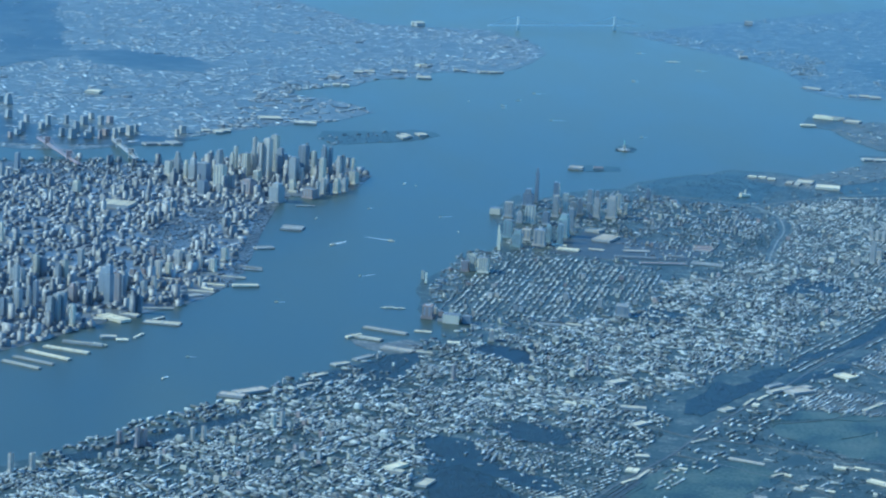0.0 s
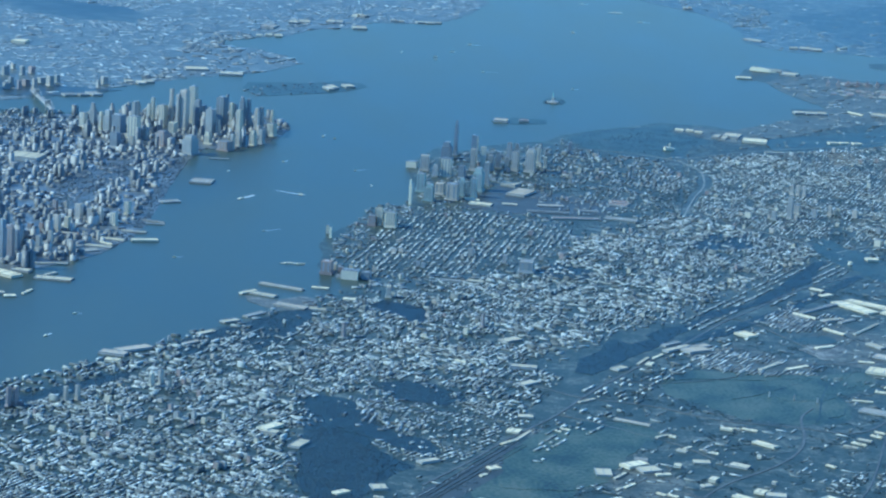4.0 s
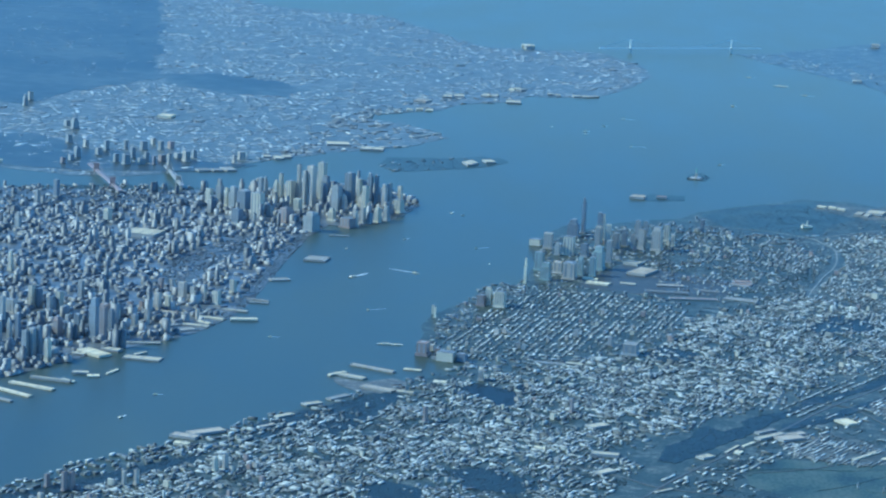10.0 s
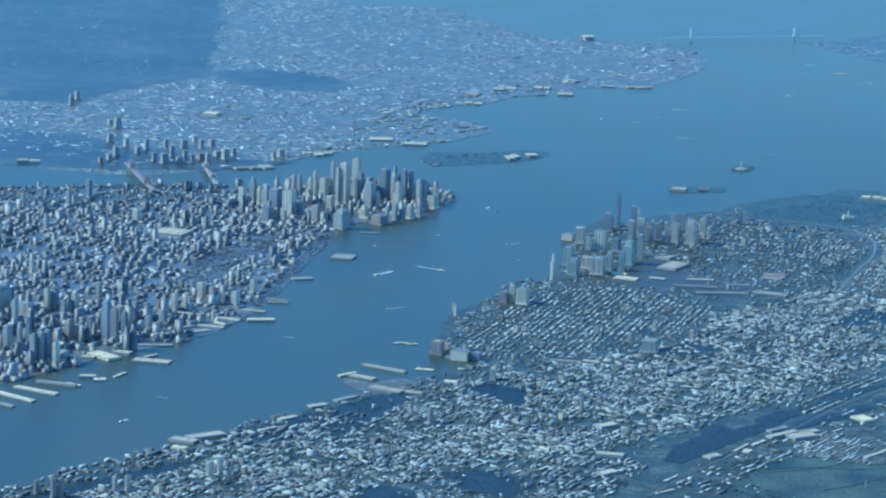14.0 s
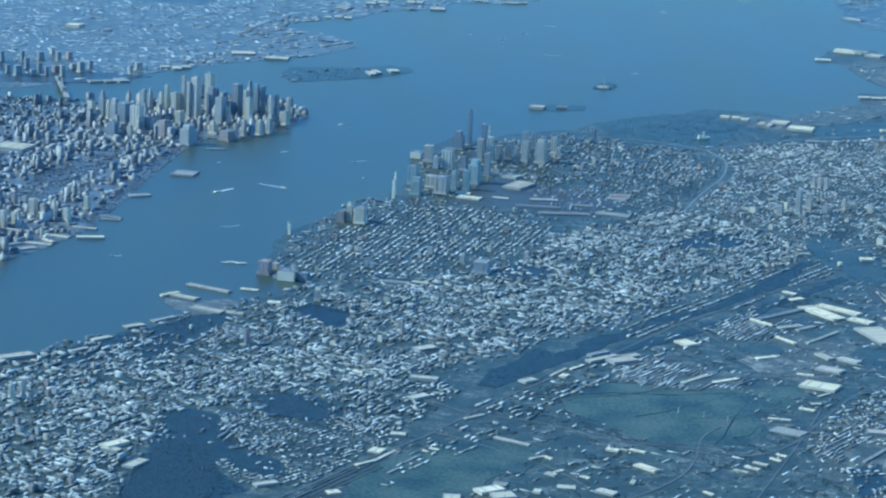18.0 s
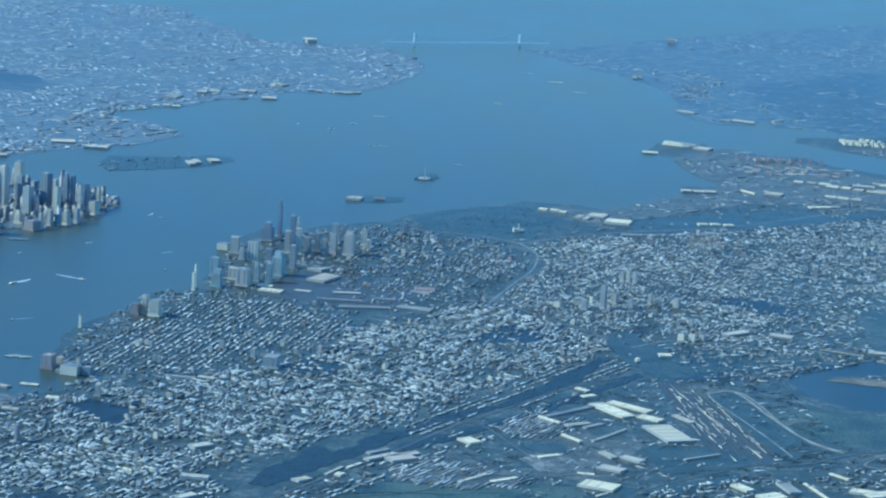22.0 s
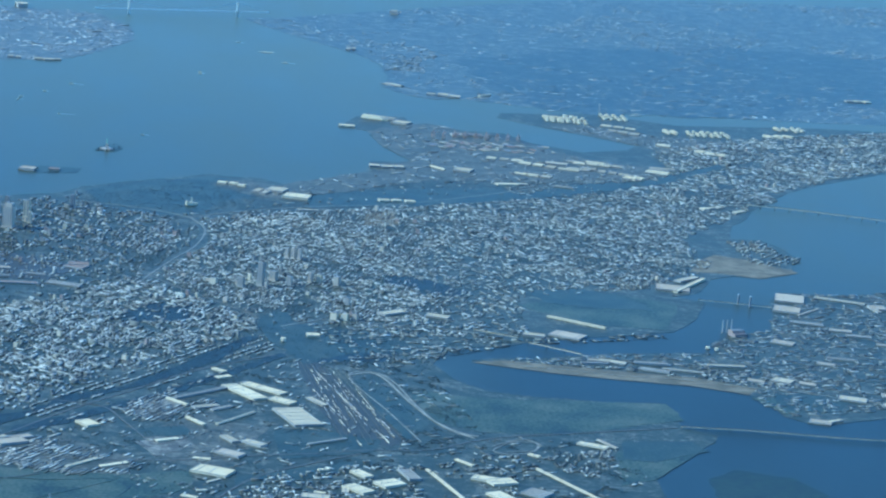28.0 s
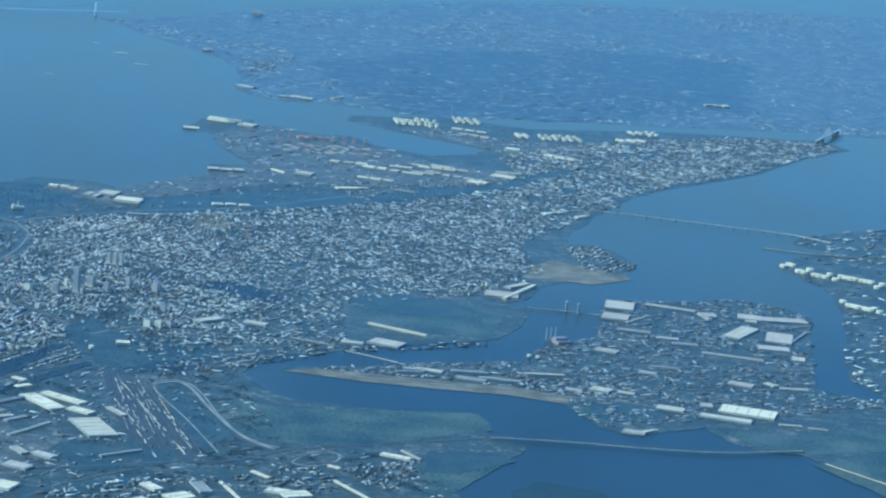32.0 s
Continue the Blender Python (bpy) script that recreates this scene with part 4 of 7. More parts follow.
tower(41, 119, 9.7, 7.5, 5.4, -12, "pale")
tower(32, 118, 5.3, 5.6, 4.5, -12, "dark")
tower(19, 164, 2.8, 2.2, 6.5, -12, "tan")
tower(-64, 72, 8.0, 9.0, 6.6, -12, "grey")
tower(-32, 34, 3.1, 2.8, 4.7, -12, "grey")
tower(-52, 52, 2.4, 2.9, 5.3, -12, "grey")
for x, y, w, d, h, tone in ((55, 102, 4.2, 5.0, 3.8, "brick"), (51, 94, 3.4, 4.0, 3.4, "tan"), (56, 88, 2.6, 3.2, 2.8, "tan"), (47, 101, 3.0, 3.4, 3.0, "brick")):
    tower(x, y, w, d, h, -12, tone)
# midtown
tower(322, 52, 7.2, 9.0, 16.1, -28, "grey")
tower(270, 179, 3.2, 3.2, 16.6, -28, "grey")
tower(266, 178, 2.6, 3.2, 17.6, -28, "grey")
tower(263, 176, 2.6, 2.4, 18.8, -28, "dark")
tower(257, 183, 2.6, 2.0, 13.4, -28, "pale")
tower(314, 159, 3.5, 3.7, 21.1, -28, "grey")
tower(309, 161, 3.2, 2.5, 12.1, -28, "grey")
tower(298, 170, 2.9, 2.5, 12.4, -28, "dark")
tower(295, 169, 2.9, 2.8, 12.7, -28, "grey")
tower(244, 114, 4.8, 5.1, 23.4, -28, "steel")
tower(238, 120, 3.6, 3.0, 20.1, -28, "brick")
tower(238, 72, 1.5, 2.0, 8.7, -28, "pale")
tower(264, 121, 3.9, 4.6, 12.7, -28, "brick")
tower(303, 64, 4.7, 4.2, 8.8, -28, "tan")
tower(335, 52, 4.4, 5.4, 13.7, -28, "pale")
tower(341, 19, 2.6, 3.1, 14.0, -28, "tan")
tower(299, 108, 2.7, 2.6, 19.8, -28, "grey")
tower(287, 143, 2.4, 2.3, 14.5, -28, "grey")
tower(284, 135, 2.4, 2.4, 16.2, -28, "dark")
tower(258, 120, 3.0, 3.2, 9.4, -28, "tan")
tower(255, 107, 3.6, 3.8, 11.8, -28, "dark")
tower(238, 94, 3.0, 3.1, 13.2, -28, "dark")
tower(292, 151, 3.5, 3.7, 14.4, -28, "grey")
tower(309, 186, 2.3, 2.8, 8.5, -28, "tan")
tower(226, 84, 3.0, 3.1, 8.6, -28, "grey")
tower(221, 71, 2.5, 2.4, 9.3, -28, "tan")
tower(279, 72, 2.5, 2.7, 13.4, -28, "grey")
tower(272, 12, 3.2, 2.8, 12.2, -28, "grey")
tower(296, 43, 3.1, 2.8, 13.7, -28, "pale")
tower(278, 47, 3.1, 3.9, 11.9, -28, "pale")
tower(185, -36, 3.3, 3.3, 8.8, -28, "pale")
tower(205, -4, 3.2, 3.3, 9.4, -28, "tan")
tower(199, -4, 3.5, 2.7, 10.8, -28, "tan")
tower(190, 0, 3.8, 3.7, 8.3, -28, "pale")
tower(213, -11, 3.9, 4.0, 10.5, -28, "tan")
tower(222, 29, 3.8, 2.9, 10.9, -28, "tan")
tower(216, 24, 3.2, 3.3, 8.9, -28, "pale")
tower(307, -262, 4.5, 4.8, 10.1, -28, "pale")
tower(361, -214, 3.7, 2.9, 11.9, -28, "grey")
tower(381, -164, 2.9, 3.0, 11.6, -28, "pale")
tower(424, -279, 3.0, 3.0, 11.2, -28, "grey")
tower(363, -354, 3.1, 3.4, 13.6, -28, "dark")
tower(370, -319, 3.1, 2.9, 10.5, -28, "grey")
tower(400, -303, 3.1, 3.4, 10.9, -28, "tan")
tower(421, -298, 3.1, 3.4, 11.7, -28, "grey")
tower(371, -55, 3.4, 2.6, 12.8, -28, "grey")
tower(333, -65, 2.7, 2.1, 12.8, -28, "pale")
# palisades
tower(196, 435, 1.5, 2.8, 9.4, -28, "brick")
tower(193, 433, 1.5, 3.0, 8.9, -28, "brick")
tower(171, 421, 1.5, 2.2, 7.6, -28, "tan")
tower(166, 417, 1.5, 2.5, 7.6, -28, "tan")
tower(134, 386, 1.5, 3.0, 7.0, -28, "pale")
tower(130, 380, 1.5, 2.9, 7.3, -28, "tan")
tower(248, 489, 1.5, 2.8, 9.3, -28, "tan")
tower(239, 484, 1.5, 2.8, 8.3, -28, "tan")
tower(205, 430, 1.5, 2.6, 6.2, -28, "brick")
tower(43, 264, 1.5, 2.8, 8.2, -28, "brick")
tower(-32, 225, 1.4, 2.4, 7.8, -28, "brick")
# journal square
tower(-272, -244, 2.2, 3.1, 6.9, -24, "tan")
tower(-276, -242, 2.2, 3.1, 7.4, -24, "tan")
tower(-280, -239, 2.2, 3.1, 7.9, -24, "tan")
tower(-256, -148, 3.3, 3.4, 15.6, -24, "grey")
tower(-264, -168, 4.1, 5.2, 6.1, -24, "tan")
tower(-287, -169, 2.3, 2.4, 7.1, -24, "tan")
tower(-293, -171, 3.0, 2.8, 5.2, -24, "pale")
tower(-304, -166, 3.6, 4.6, 5.9, -24, "tan")
tower(-244, -140, 3.5, 3.4, 6.5, -24, "grey")
tower(-274, -156, 3.2, 3.0, 5.9, -24, "grey")
tower(-310, -110, 2.9, 3.1, 4.6, -24, "grey")
tower(-302, -67, 4.2, 5.1, 4.5, -24, "pale")
tower(-308, -66, 3.9, 3.5, 4.2, -24, "pale")
tower(-314, -68, 3.3, 3.4, 4.2, -24, "tan")
tower(-227, -144, 4.1, 4.2, 4.0, -24, "pale")
tower(-249, -163, 1.8, 2.6, 4.2, -24, "white")
# brooklyn
tower(391, -516, 3.2, 3.9, 5.1, 35, "brick")
tower(388, -535, 3.9, 4.6, 4.8, 35, "grey")
tower(387, -554, 3.9, 4.8, 9.1, 35, "grey")
tower(352, -539, 3.2, 3.9, 7.0, 35, "grey")
tower(342, -530, 5.1, 5.0, 8.3, 35, "grey")
tower(343, -567, 3.3, 3.9, 9.1, 35, "grey")
tower(330, -533, 5.1, 4.6, 5.5, 35, "grey")
tower(328, -546, 3.2, 3.9, 8.7, 35, "grey")
tower(320, -536, 2.5, 3.1, 7.3, 35, "brick")
tower(317, -556, 4.5, 5.5, 5.6, 35, "brick")
tower(308, -540, 3.2, 3.9, 9.0, 35, "tan")
tower(307, -578, 5.2, 5.6, 4.5, 35, "grey")
tower(298, -564, 4.5, 5.5, 8.7, 35, "tan")
tower(295, -587, 3.3, 3.9, 6.4, 35, "grey")
tower(373, -574, 3.9, 4.8, 5.7, 35, "grey")
tower(371, -598, 3.3, 3.9, 8.6, 35, "grey")
tower(357, -612, 2.7, 3.2, 7.6, 35, "grey")
tower(342, -613, 4.7, 5.6, 7.6, 35, "grey")
tower(328, -617, 3.3, 4.1, 7.9, 35, "grey")
tower(322, -632, 4.1, 4.9, 5.8, 35, "brick")
tower(391, -612, 3.3, 4.1, 6.2, 35, "tan")
tower(409, -630, 4.1, 4.9, 7.3, 35, "grey")
tower(340, -650, 3.3, 4.1, 5.0, 35, "tan")
tower(498, -887, 3.8, 4.5, 8.2, 35, "tan")
tower(494, -846, 3.6, 4.5, 10.4, 35, "grey")
tower(431, -730, 4.2, 5.0, 5.3, 35, "grey")
tower(421, -714, 5.6, 4.9, 9.8, 35, "grey")
tower(259, -572, 2.5, 3.1, 6.3, 35, "tan")
tower(256, -592, 5.2, 4.1, 6.4, 35, "tan")
# riverside
tower(26, -70, 2.6, 2.0, 6.8, -12, "pale")
tower(18, -47, 5.5, 6.8, 8.2, -12, "white")
tower(28, -46, 2.9, 3.5, 6.4, -12, "brick")
tower(4, -124, 1.7, 2.2, 11.9, -12, "white")
tower(19, 162, 2.0, 2.6, 6.9, -12, "white")
tower(55, 108, 5.9, 7.3, 7.8, -12, "brick")
tower(57, -10, 1.6, 2.1, 5.6, -12, "pale")
tower(250, 84, 4.9, 4.2, 16.0, -28, "steel")
tower(246, 70, 4.6, 5.2, 10.8, -28, "brick")
tower(324, 33, 4.5, 5.2, 13.9, -28, "grey")
tower(258, 177, 2.9, 3.1, 12.6, -28, "white")
tower(267, 175, 4.1, 4.1, 17.4, -28, "grey")
tower(305, 62, 6.9, 6.2, 8.5, -28, "grey")
tower(237, 37, 3.1, 2.9, 6.2, -28, "brick")
tower(231, 32, 2.5, 2.2, 5.8, -28, "brick")
tower(226, 34, 2.5, 2.0, 5.5, -28, "tan")
tower(231, -39, 2.6, 2.7, 6.4, -28, "brick")
tower(224, -39, 2.3, 3.0, 6.1, -28, "tan")
tower(204, -17, 2.6, 3.0, 7.4, -28, "white")

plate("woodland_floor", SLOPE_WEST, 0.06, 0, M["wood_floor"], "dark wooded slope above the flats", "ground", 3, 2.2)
plate("woodland_floor", DOCK_WOODS, 0.06, 0, M["park"], "dark scrub between the town and the docks", "ground", 6, 4)
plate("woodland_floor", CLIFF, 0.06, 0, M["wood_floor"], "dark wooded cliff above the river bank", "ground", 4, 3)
plate("parkland", BK_NEAR, 0.05, 0, M["far_shade"], "dark leafy streets near the far river bank", "ground", 6, 8)
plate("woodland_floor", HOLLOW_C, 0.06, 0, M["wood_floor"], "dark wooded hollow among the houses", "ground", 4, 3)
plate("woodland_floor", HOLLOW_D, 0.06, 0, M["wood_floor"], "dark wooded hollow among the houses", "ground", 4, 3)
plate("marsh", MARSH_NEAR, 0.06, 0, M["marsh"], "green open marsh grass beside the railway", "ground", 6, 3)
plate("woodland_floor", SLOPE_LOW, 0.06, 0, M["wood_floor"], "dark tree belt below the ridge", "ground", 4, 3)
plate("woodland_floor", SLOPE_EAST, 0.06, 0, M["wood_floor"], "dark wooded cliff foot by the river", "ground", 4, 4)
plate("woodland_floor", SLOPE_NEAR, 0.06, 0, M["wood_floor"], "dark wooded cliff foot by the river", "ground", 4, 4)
# ---- warehouses and sheds ----
shed(-242, 280, 18.3, 12.3, 158, 0.9, "white")
shed(-243, 295, 8.9, 1.6, -131, 0.5, "white")
shed(-236, 259, 8.5, 2.8, 173, 0.5, "white")
shed(-233, 323, 7.9, 2.7, 158, 0.5, "white")
shed(-238, 312, 4.8, 1.6, -165, 0.5, "white")
shed(-219, 343, 10.6, 1.8, 174, 0.5, "white")
shed(-222, 363, 15.8, 8.4, 152, 0.4, "grey")
shed(-198, 430, 7.2, 2.0, 152, 0.5, "white")
shed(-203, 424, 7.5, 2.0, 144, 0.5, "white")
shed(-207, 417, 7.1, 2.5, 149, 0.5, "white")
shed(-214, 409, 6.1, 1.8, 139, 0.5, "white")
shed(-217, 402, 5.4, 1.6, 144, 0.5, "white")
shed(-264, 356, 11.5, 6.2, 177, 0.8, "tan")
shed(-261, 390, 34.2, 1.6, -118, 0.5, "pale")
shed(-275, 392, 8.0, 14.0, 138, 0.8, "tan")
shed(-281, 377, 15.9, 1.6, -112, 0.5, "white")
shed(-294, 349, 5.7, 7.4, 156, 0.8, "white")
shed(-289, 361, 4.4, 4.6, 171, 0.6, "white")
shed(-297, 364, 6.4, 6.5, 151, 0.8, "white")
shed(-293, 380, 7.4, 12.6, 159, 0.8, "white")
shed(-284, 406, 14.0, 16.0, 150, 0.9, "tan")
shed(-320, 344, 15.0, 10.0, 150, 0.9, "white")
shed(-312, 394, 13.0, 9.0, 152, 0.8, "tan")
shed(-303, 431, 17.0, 11.0, 152, 0.9, "white")
shed(-306, 477, 12.0, 9.0, 152, 0.9, "white")
shed(-322, 412, 9.0, 7.0, 150, 0.8, "white")
shed(-310, 455, 20.0, 1.8, -118, 0.5, "pale")
shed(-282, 435, 9.3, 9.3, 158, 0.9, "white")
shed(-274, 446, 5.9, 10.0, 153, 0.8, "pale")
shed(-263, 442, 7.1, 2.1, 152, 0.6, "white")
shed(-266, 407, 8.7, 12.6, 171, 0.7, "grey")
shed(-263, 470, 13.9, 1.6, 158, 0.6, "white")
shed(-273, 470, 5.9, 7.5, 163, 0.7, "white")
shed(-277, 463, 15.8, 1.6, -117, 0.6, "pale")
shed(-283, 479, 11.2, 9.0, 153, 0.9, "pale")
shed(-290, 311, 13.4, 7.1, 174, 0.7, "pale")
shed(-292, 303, 5.5, 2.2, 163, 0.5, "white")
shed(-294, 264, 5.7, 2.2, -155, 0.5, "white")
shed(-291, 325, 6.2, 4.2, 167, 0.6, "white")
shed(-304, 296, 3.5, 9.6, 178, 0.7, "white")
shed(-274, 364, 4.2, 6.3, 170, 0.6, "white")
shed(-170, 525, 19.8, 9.0, -133, 0.9, "white")
shed(-183, 465, 5.5, 1.6, 136, 0.6, "white")
shed(-97, 406, 18.8, 2.3, 151, 0.6, "tan")
shed(-63, 425, 6.2, 1.6, 152, 0.5, "white")
shed(-60, 429, 3.5, 1.6, 147, 0.5, "white")
shed(-91, 481, 12.0, 7.0, -144, 1.2, "white")
shed(-97, 487, 9.9, 8.3, -157, 0.9, "pale")
shed(-95, 471, 6.1, 5.2, 171, 0.7, "grey")
shed(-103, 493, 7.1, 2.8, -167, 0.7, "white")
shed(-76, 495, 7.4, 10.6, -178, 0.7, "pale")
shed(-83, 499, 11.5, 1.6, -121, 0.7, "pale")
shed(-86, 513, 8.9, 1.6, -126, 0.5, "white")
shed(-81, 519, 4.6, 1.6, -129, 0.5, "white")
shed(-79, 533, 4.6, 1.6, -141, 0.5, "white")
shed(-91, 540, 11.5, 1.6, 137, 0.4, "white")
shed(-99, 523, 4.6, 1.6, 142, 0.5, "white")
shed(-104, 525, 5.2, 1.6, 140, 0.5, "white")
shed(-109, 429, 8.4, 1.9, -136, 0.6, "pale")
shed(-114, 428, 4.2, 1.6, 142, 0.6, "white")
shed(-116, 452, 5.2, 2.8, 144, 0.7, "pale")
shed(-119, 447, 5.6, 1.6, -131, 0.5, "white")
shed(-126, 449, 3.8, 1.6, 168, 0.4, "white")
shed(-131, 453, 3.9, 1.7, 140, 0.5, "white")
shed(-123, 469, 7.8, 4.9, -178, 0.5, "pale")
shed(-111, 478, 3.2, 4.0, 166, 1.0, "white")
shed(-125, 498, 3.3, 5.5, 153, 1.4, "white")
shed(-121, 507, 5.7, 3.5, -152, 0.7, "pale")
shed(-140, 473, 8.9, 4.9, 150, 0.9, "white")
shed(-142, 410, 6.0, 3.3, 159, 0.8, "white")
shed(-147, 409, 3.6, 1.8, 150, 0.6, "pale")
shed(-153, 409, 7.8, 2.2, 153, 0.5, "white")
shed(-157, 434, 12.5, 4.1, 137, 0.6, "white")
shed(-144, 513, 4.9, 4.9, 148, 1.1, "white")
shed(-150, 517, 9.2, 6.2, 171, 0.7, "pale")
shed(-152, 498, 2.1, 2.0, 152, 1.2, "white")
shed(-139, 527, 21.0, 4.1, 138, 0.7, "white")
shed(-151, 456, 1.9, 4.4, 168, 0.8, "white")
shed(-78, 370, 12.2, 1.6, -134, 0.4, "pale")
shed(-46, 406, 7.1, 4.6, -179, 0.7, "white")
shed(-24, 556, 20.0, 14.0, 148, 0.9, "white")
shed(-16, 569, 17.2, 3.2, 160, 0.8, "white")
shed(24, 535, 6.7, 7.6, -167, 0.7, "white")
shed(24, 549, 4.7, 1.8, 157, 0.5, "white")
shed(29, 560, 9.5, 1.6, 141, 0.5, "pale")
shed(-39, 433, 6.2, 6.5, 162, 0.7, "white")
shed(-35, 453, 9.2, 1.6, -129, 0.5, "white")
shed(-43, 440, 19.7, 1.6, -114, 0.4, "pale")
shed(-27, 496, 5.7, 4.6, -152, 0.6, "white")
shed(-22, 508, 4.8, 1.6, -128, 0.5, "white")
shed(75, 428, 5.9, 1.7, 168, 0.8, "white")
shed(74, 456, 8.6, 4.2, 159, 0.9, "pale")
shed(60, 474, 12.8, 5.7, -113, 0.7, "pale")
shed(-233, 131, 49.2, 2.8, -131, 0.7, "grey")
shed(-219, 155, 16.1, 1.6, 133, 0.9, "white")
shed(-234, 161, 4.6, 14.8, 123, 0.6, "pale")
shed(-253, 126, 31.2, 9.3, 124, 0.8, "white")
shed(-263, 115, 27.8, 6.3, 140, 0.6, "white")
shed(-238, 81, 8.8, 3.4, 141, 0.6, "white")
shed(-241, 95, 9.3, 4.0, -141, 0.5, "white")
shed(-273, 138, 14.4, 7.0, 145, 0.5, "white")
shed(-250, 180, 34.5, 1.6, -122, 0.5, "white")
shed(-242, 162, 14.4, 2.8, -132, 0.6, "grey")
shed(-230, 191, 15.8, 2.1, 127, 0.8, "white")
shed(-281, 170, 33.5, 15.5, 111, 0.9, "pale")
shed(-291, 135, 17.5, 3.8, 121, 0.5, "pale")
shed(-178, 210, 11.2, 7.9, 128, 0.8, "white")
shed(-218, 230, 12.5, 2.9, -146, 0.7, "white")
shed(-248, 221, 12.6, 4.1, 121, 0.8, "pale")
shed(-260, 226, 12.8, 5.7, 144, 0.8, "pale")
shed(-249, 247, 13.7, 7.8, 150, 0.7, "tan")
shed(-196, 279, 15.7, 2.7, -141, 0.4, "white")
shed(-181, 280, 21.8, 2.2, -126, 0.4, "white")
shed(-296, 213, 24.9, 1.6, -141, 0.7, "grey")
shed(-312, 268, 12.2, 5.3, 126, 0.9, "white")
shed(-310, 294, 14.5, 7.9, 134, 0.9, "white")
shed(-325, 281, 9.9, 12.7, 127, 0.9, "white")
shed(-335, 264, 16.9, 6.0, 107, 0.9, "grey")
shed(-338, 311, 15.7, 8.8, 107, 0.9, "white")
shed(-352, 276, 53.2, 1.6, 108, 0.4, "white")
shed(-363, 234, 12.9, 2.2, 130, 0.6, "white")
shed(-371, 261, 12.0, 7.3, 162, 0.8, "white")
shed(-379, 265, 9.4, 13.5, 114, 0.9, "white")
shed(-377, 290, 14.2, 8.2, 122, 0.9, "white")
shed(-395, 280, 12.2, 10.4, 146, 0.8, "grey")
shed(-411, 259, 54.2, 1.6, 119, 0.4, "white")
shed(-421, 290, 12.1, 6.9, 140, 0.8, "white")
shed(-431, 185, 15.9, 4.8, 154, 0.6, "white")
shed(-439, 180, 17.3, 1.6, 120, 0.6, "tan")
shed(-399, 212, 6.6, 2.8, 145, 0.6, "white")
shed(-451, -106, 40.9, 1.9, 146, 0.9, "white")
shed(-442, -67, 20.0, 13.8, 153, 0.8, "tan")
shed(-528, -235, 22.4, 18.2, 173, 0.7, "tan")
shed(-542, -268, 24.7, 5.8, -130, 0.8, "pale")
shed(-485, 8, 18.1, 5.4, 162, 0.6, "grey")
shed(-462, -6, 16.6, 6.2, 164, 0.5, "pale")
shed(-502, 4, 24.4, 3.1, 172, 0.5, "pale")
shed(-451, -734, 32.6, 11.8, 165, 0.9, "white")
shed(-478, -715, 34.8, 11.6, 157, 0.9, "white")
shed(-470, -661, 32.3, 7.6, 154, 0.9, "white")
shed(-495, -731, 19.1, 8.8, 172, 0.9, "white")
shed(-526, -740, 31.8, 9.2, 164, 0.9, "white")
shed(-512, -710, 19.3, 6.1, 163, 0.8, "pale")
shed(-448, -607, 28.5, 9.6, -165, 0.8, "white")
shed(-540, -703, 29.1, 9.3, 160, 0.8, "pale")
shed(-581, -725, 20.1, 9.5, 154, 0.8, "white")
shed(-646, -858, 31.8, 9.6, 143, 1.0, "white")
shed(-606, -884, 12.9, 9.8, 164, 1.0, "white")
shed(-577, -948, 32.6, 10.8, 159, 1.0, "pale")
shed(-576, -981, 35.1, 7.5, 162, 1.0, "white")
shed(-603, -566, 25.9, 7.0, -141, 0.8, "white")
shed(-624, -557, 13.0, 4.1, -136, 0.8, "white")
shed(-873, -1317, 30.2, 11.1, -165, 1.2, "white")
shed(-459, -1130, 23.0, 2.6, -122, 1.5, "white")
shed(-44, -137, 15.6, 8.0, 163, 0.8, "white")
shed(-37, -155, 6.9, 3.0, -177, 0.7, "white")
shed(-74, -186, 13.5, 23.6, 156, 1.4, "tan")
shed(-68, -217, 10.9, 10.0, 154, 1.4, "pale")
shed(-64, -143, 10.5, 3.7, 168, 0.6, "pale")
shed(-140, -164, 13.4, 10.0, 156, 0.6, "brick")
shed(-89, -122, 28.5, 3.7, 180, 0.5, "grey")
shed(-106, -104, 31.9, 5.1, -172, 0.5, "brick")
shed(-117, -133, 14.4, 3.9, 176, 0.5, "grey")
shed(-92, -145, 18.1, 5.5, -174, 0.5, "tan")
shed(-137, -110, 22.2, 7.2, 165, 0.5, "grey")
shed(39, 112, 15.8, 3.9, 160, 1.4, "grey")
shed(-32, 108, 10.0, 3.6, 164, 0.5, "pale")
shed(-19, 111, 14.2, 3.7, 174, 0.5, "grey")
shed(-46, 252, 11.7, 6.8, -139, 0.8, "pale")
shed(-117, 289, 3.5, 5.3, 158, 0.8, "white")
shed(-100, 302, 9.0, 5.6, -134, 0.7, "pale")
shed(-114, 283, 17.7, 1.6, -114, 0.6, "pale")
shed(-123, 271, 11.7, 1.6, -122, 0.6, "white")
shed(-133, 242, 13.6, 3.4, -133, 0.7, "grey")
shed(-147, 245, 15.4, 5.1, -142, 0.7, "tan")
shed(-605, -227, 19.2, 24.6, 169, 0.8, "tan")
shed(-597, -191, 17.4, 18.2, 166, 0.8, "tan")
shed(-610, -188, 27.4, 1.6, -126, 0.5, "tan")
shed(-640, -234, 34.1, 4.4, 160, 0.5, "pale")
shed(-659, -212, 19.3, 3.4, 102, 0.7, "pale")
shed(-662, -218, 10.6, 12.1, -179, 0.8, "tan")
shed(-675, -171, 12.1, 38.9, 150, 0.7, "white")
shed(-689, -208, 7.4, 7.4, 173, 0.7, "pale")
shed(-698, -162, 17.0, 29.4, 166, 0.8, "tan")
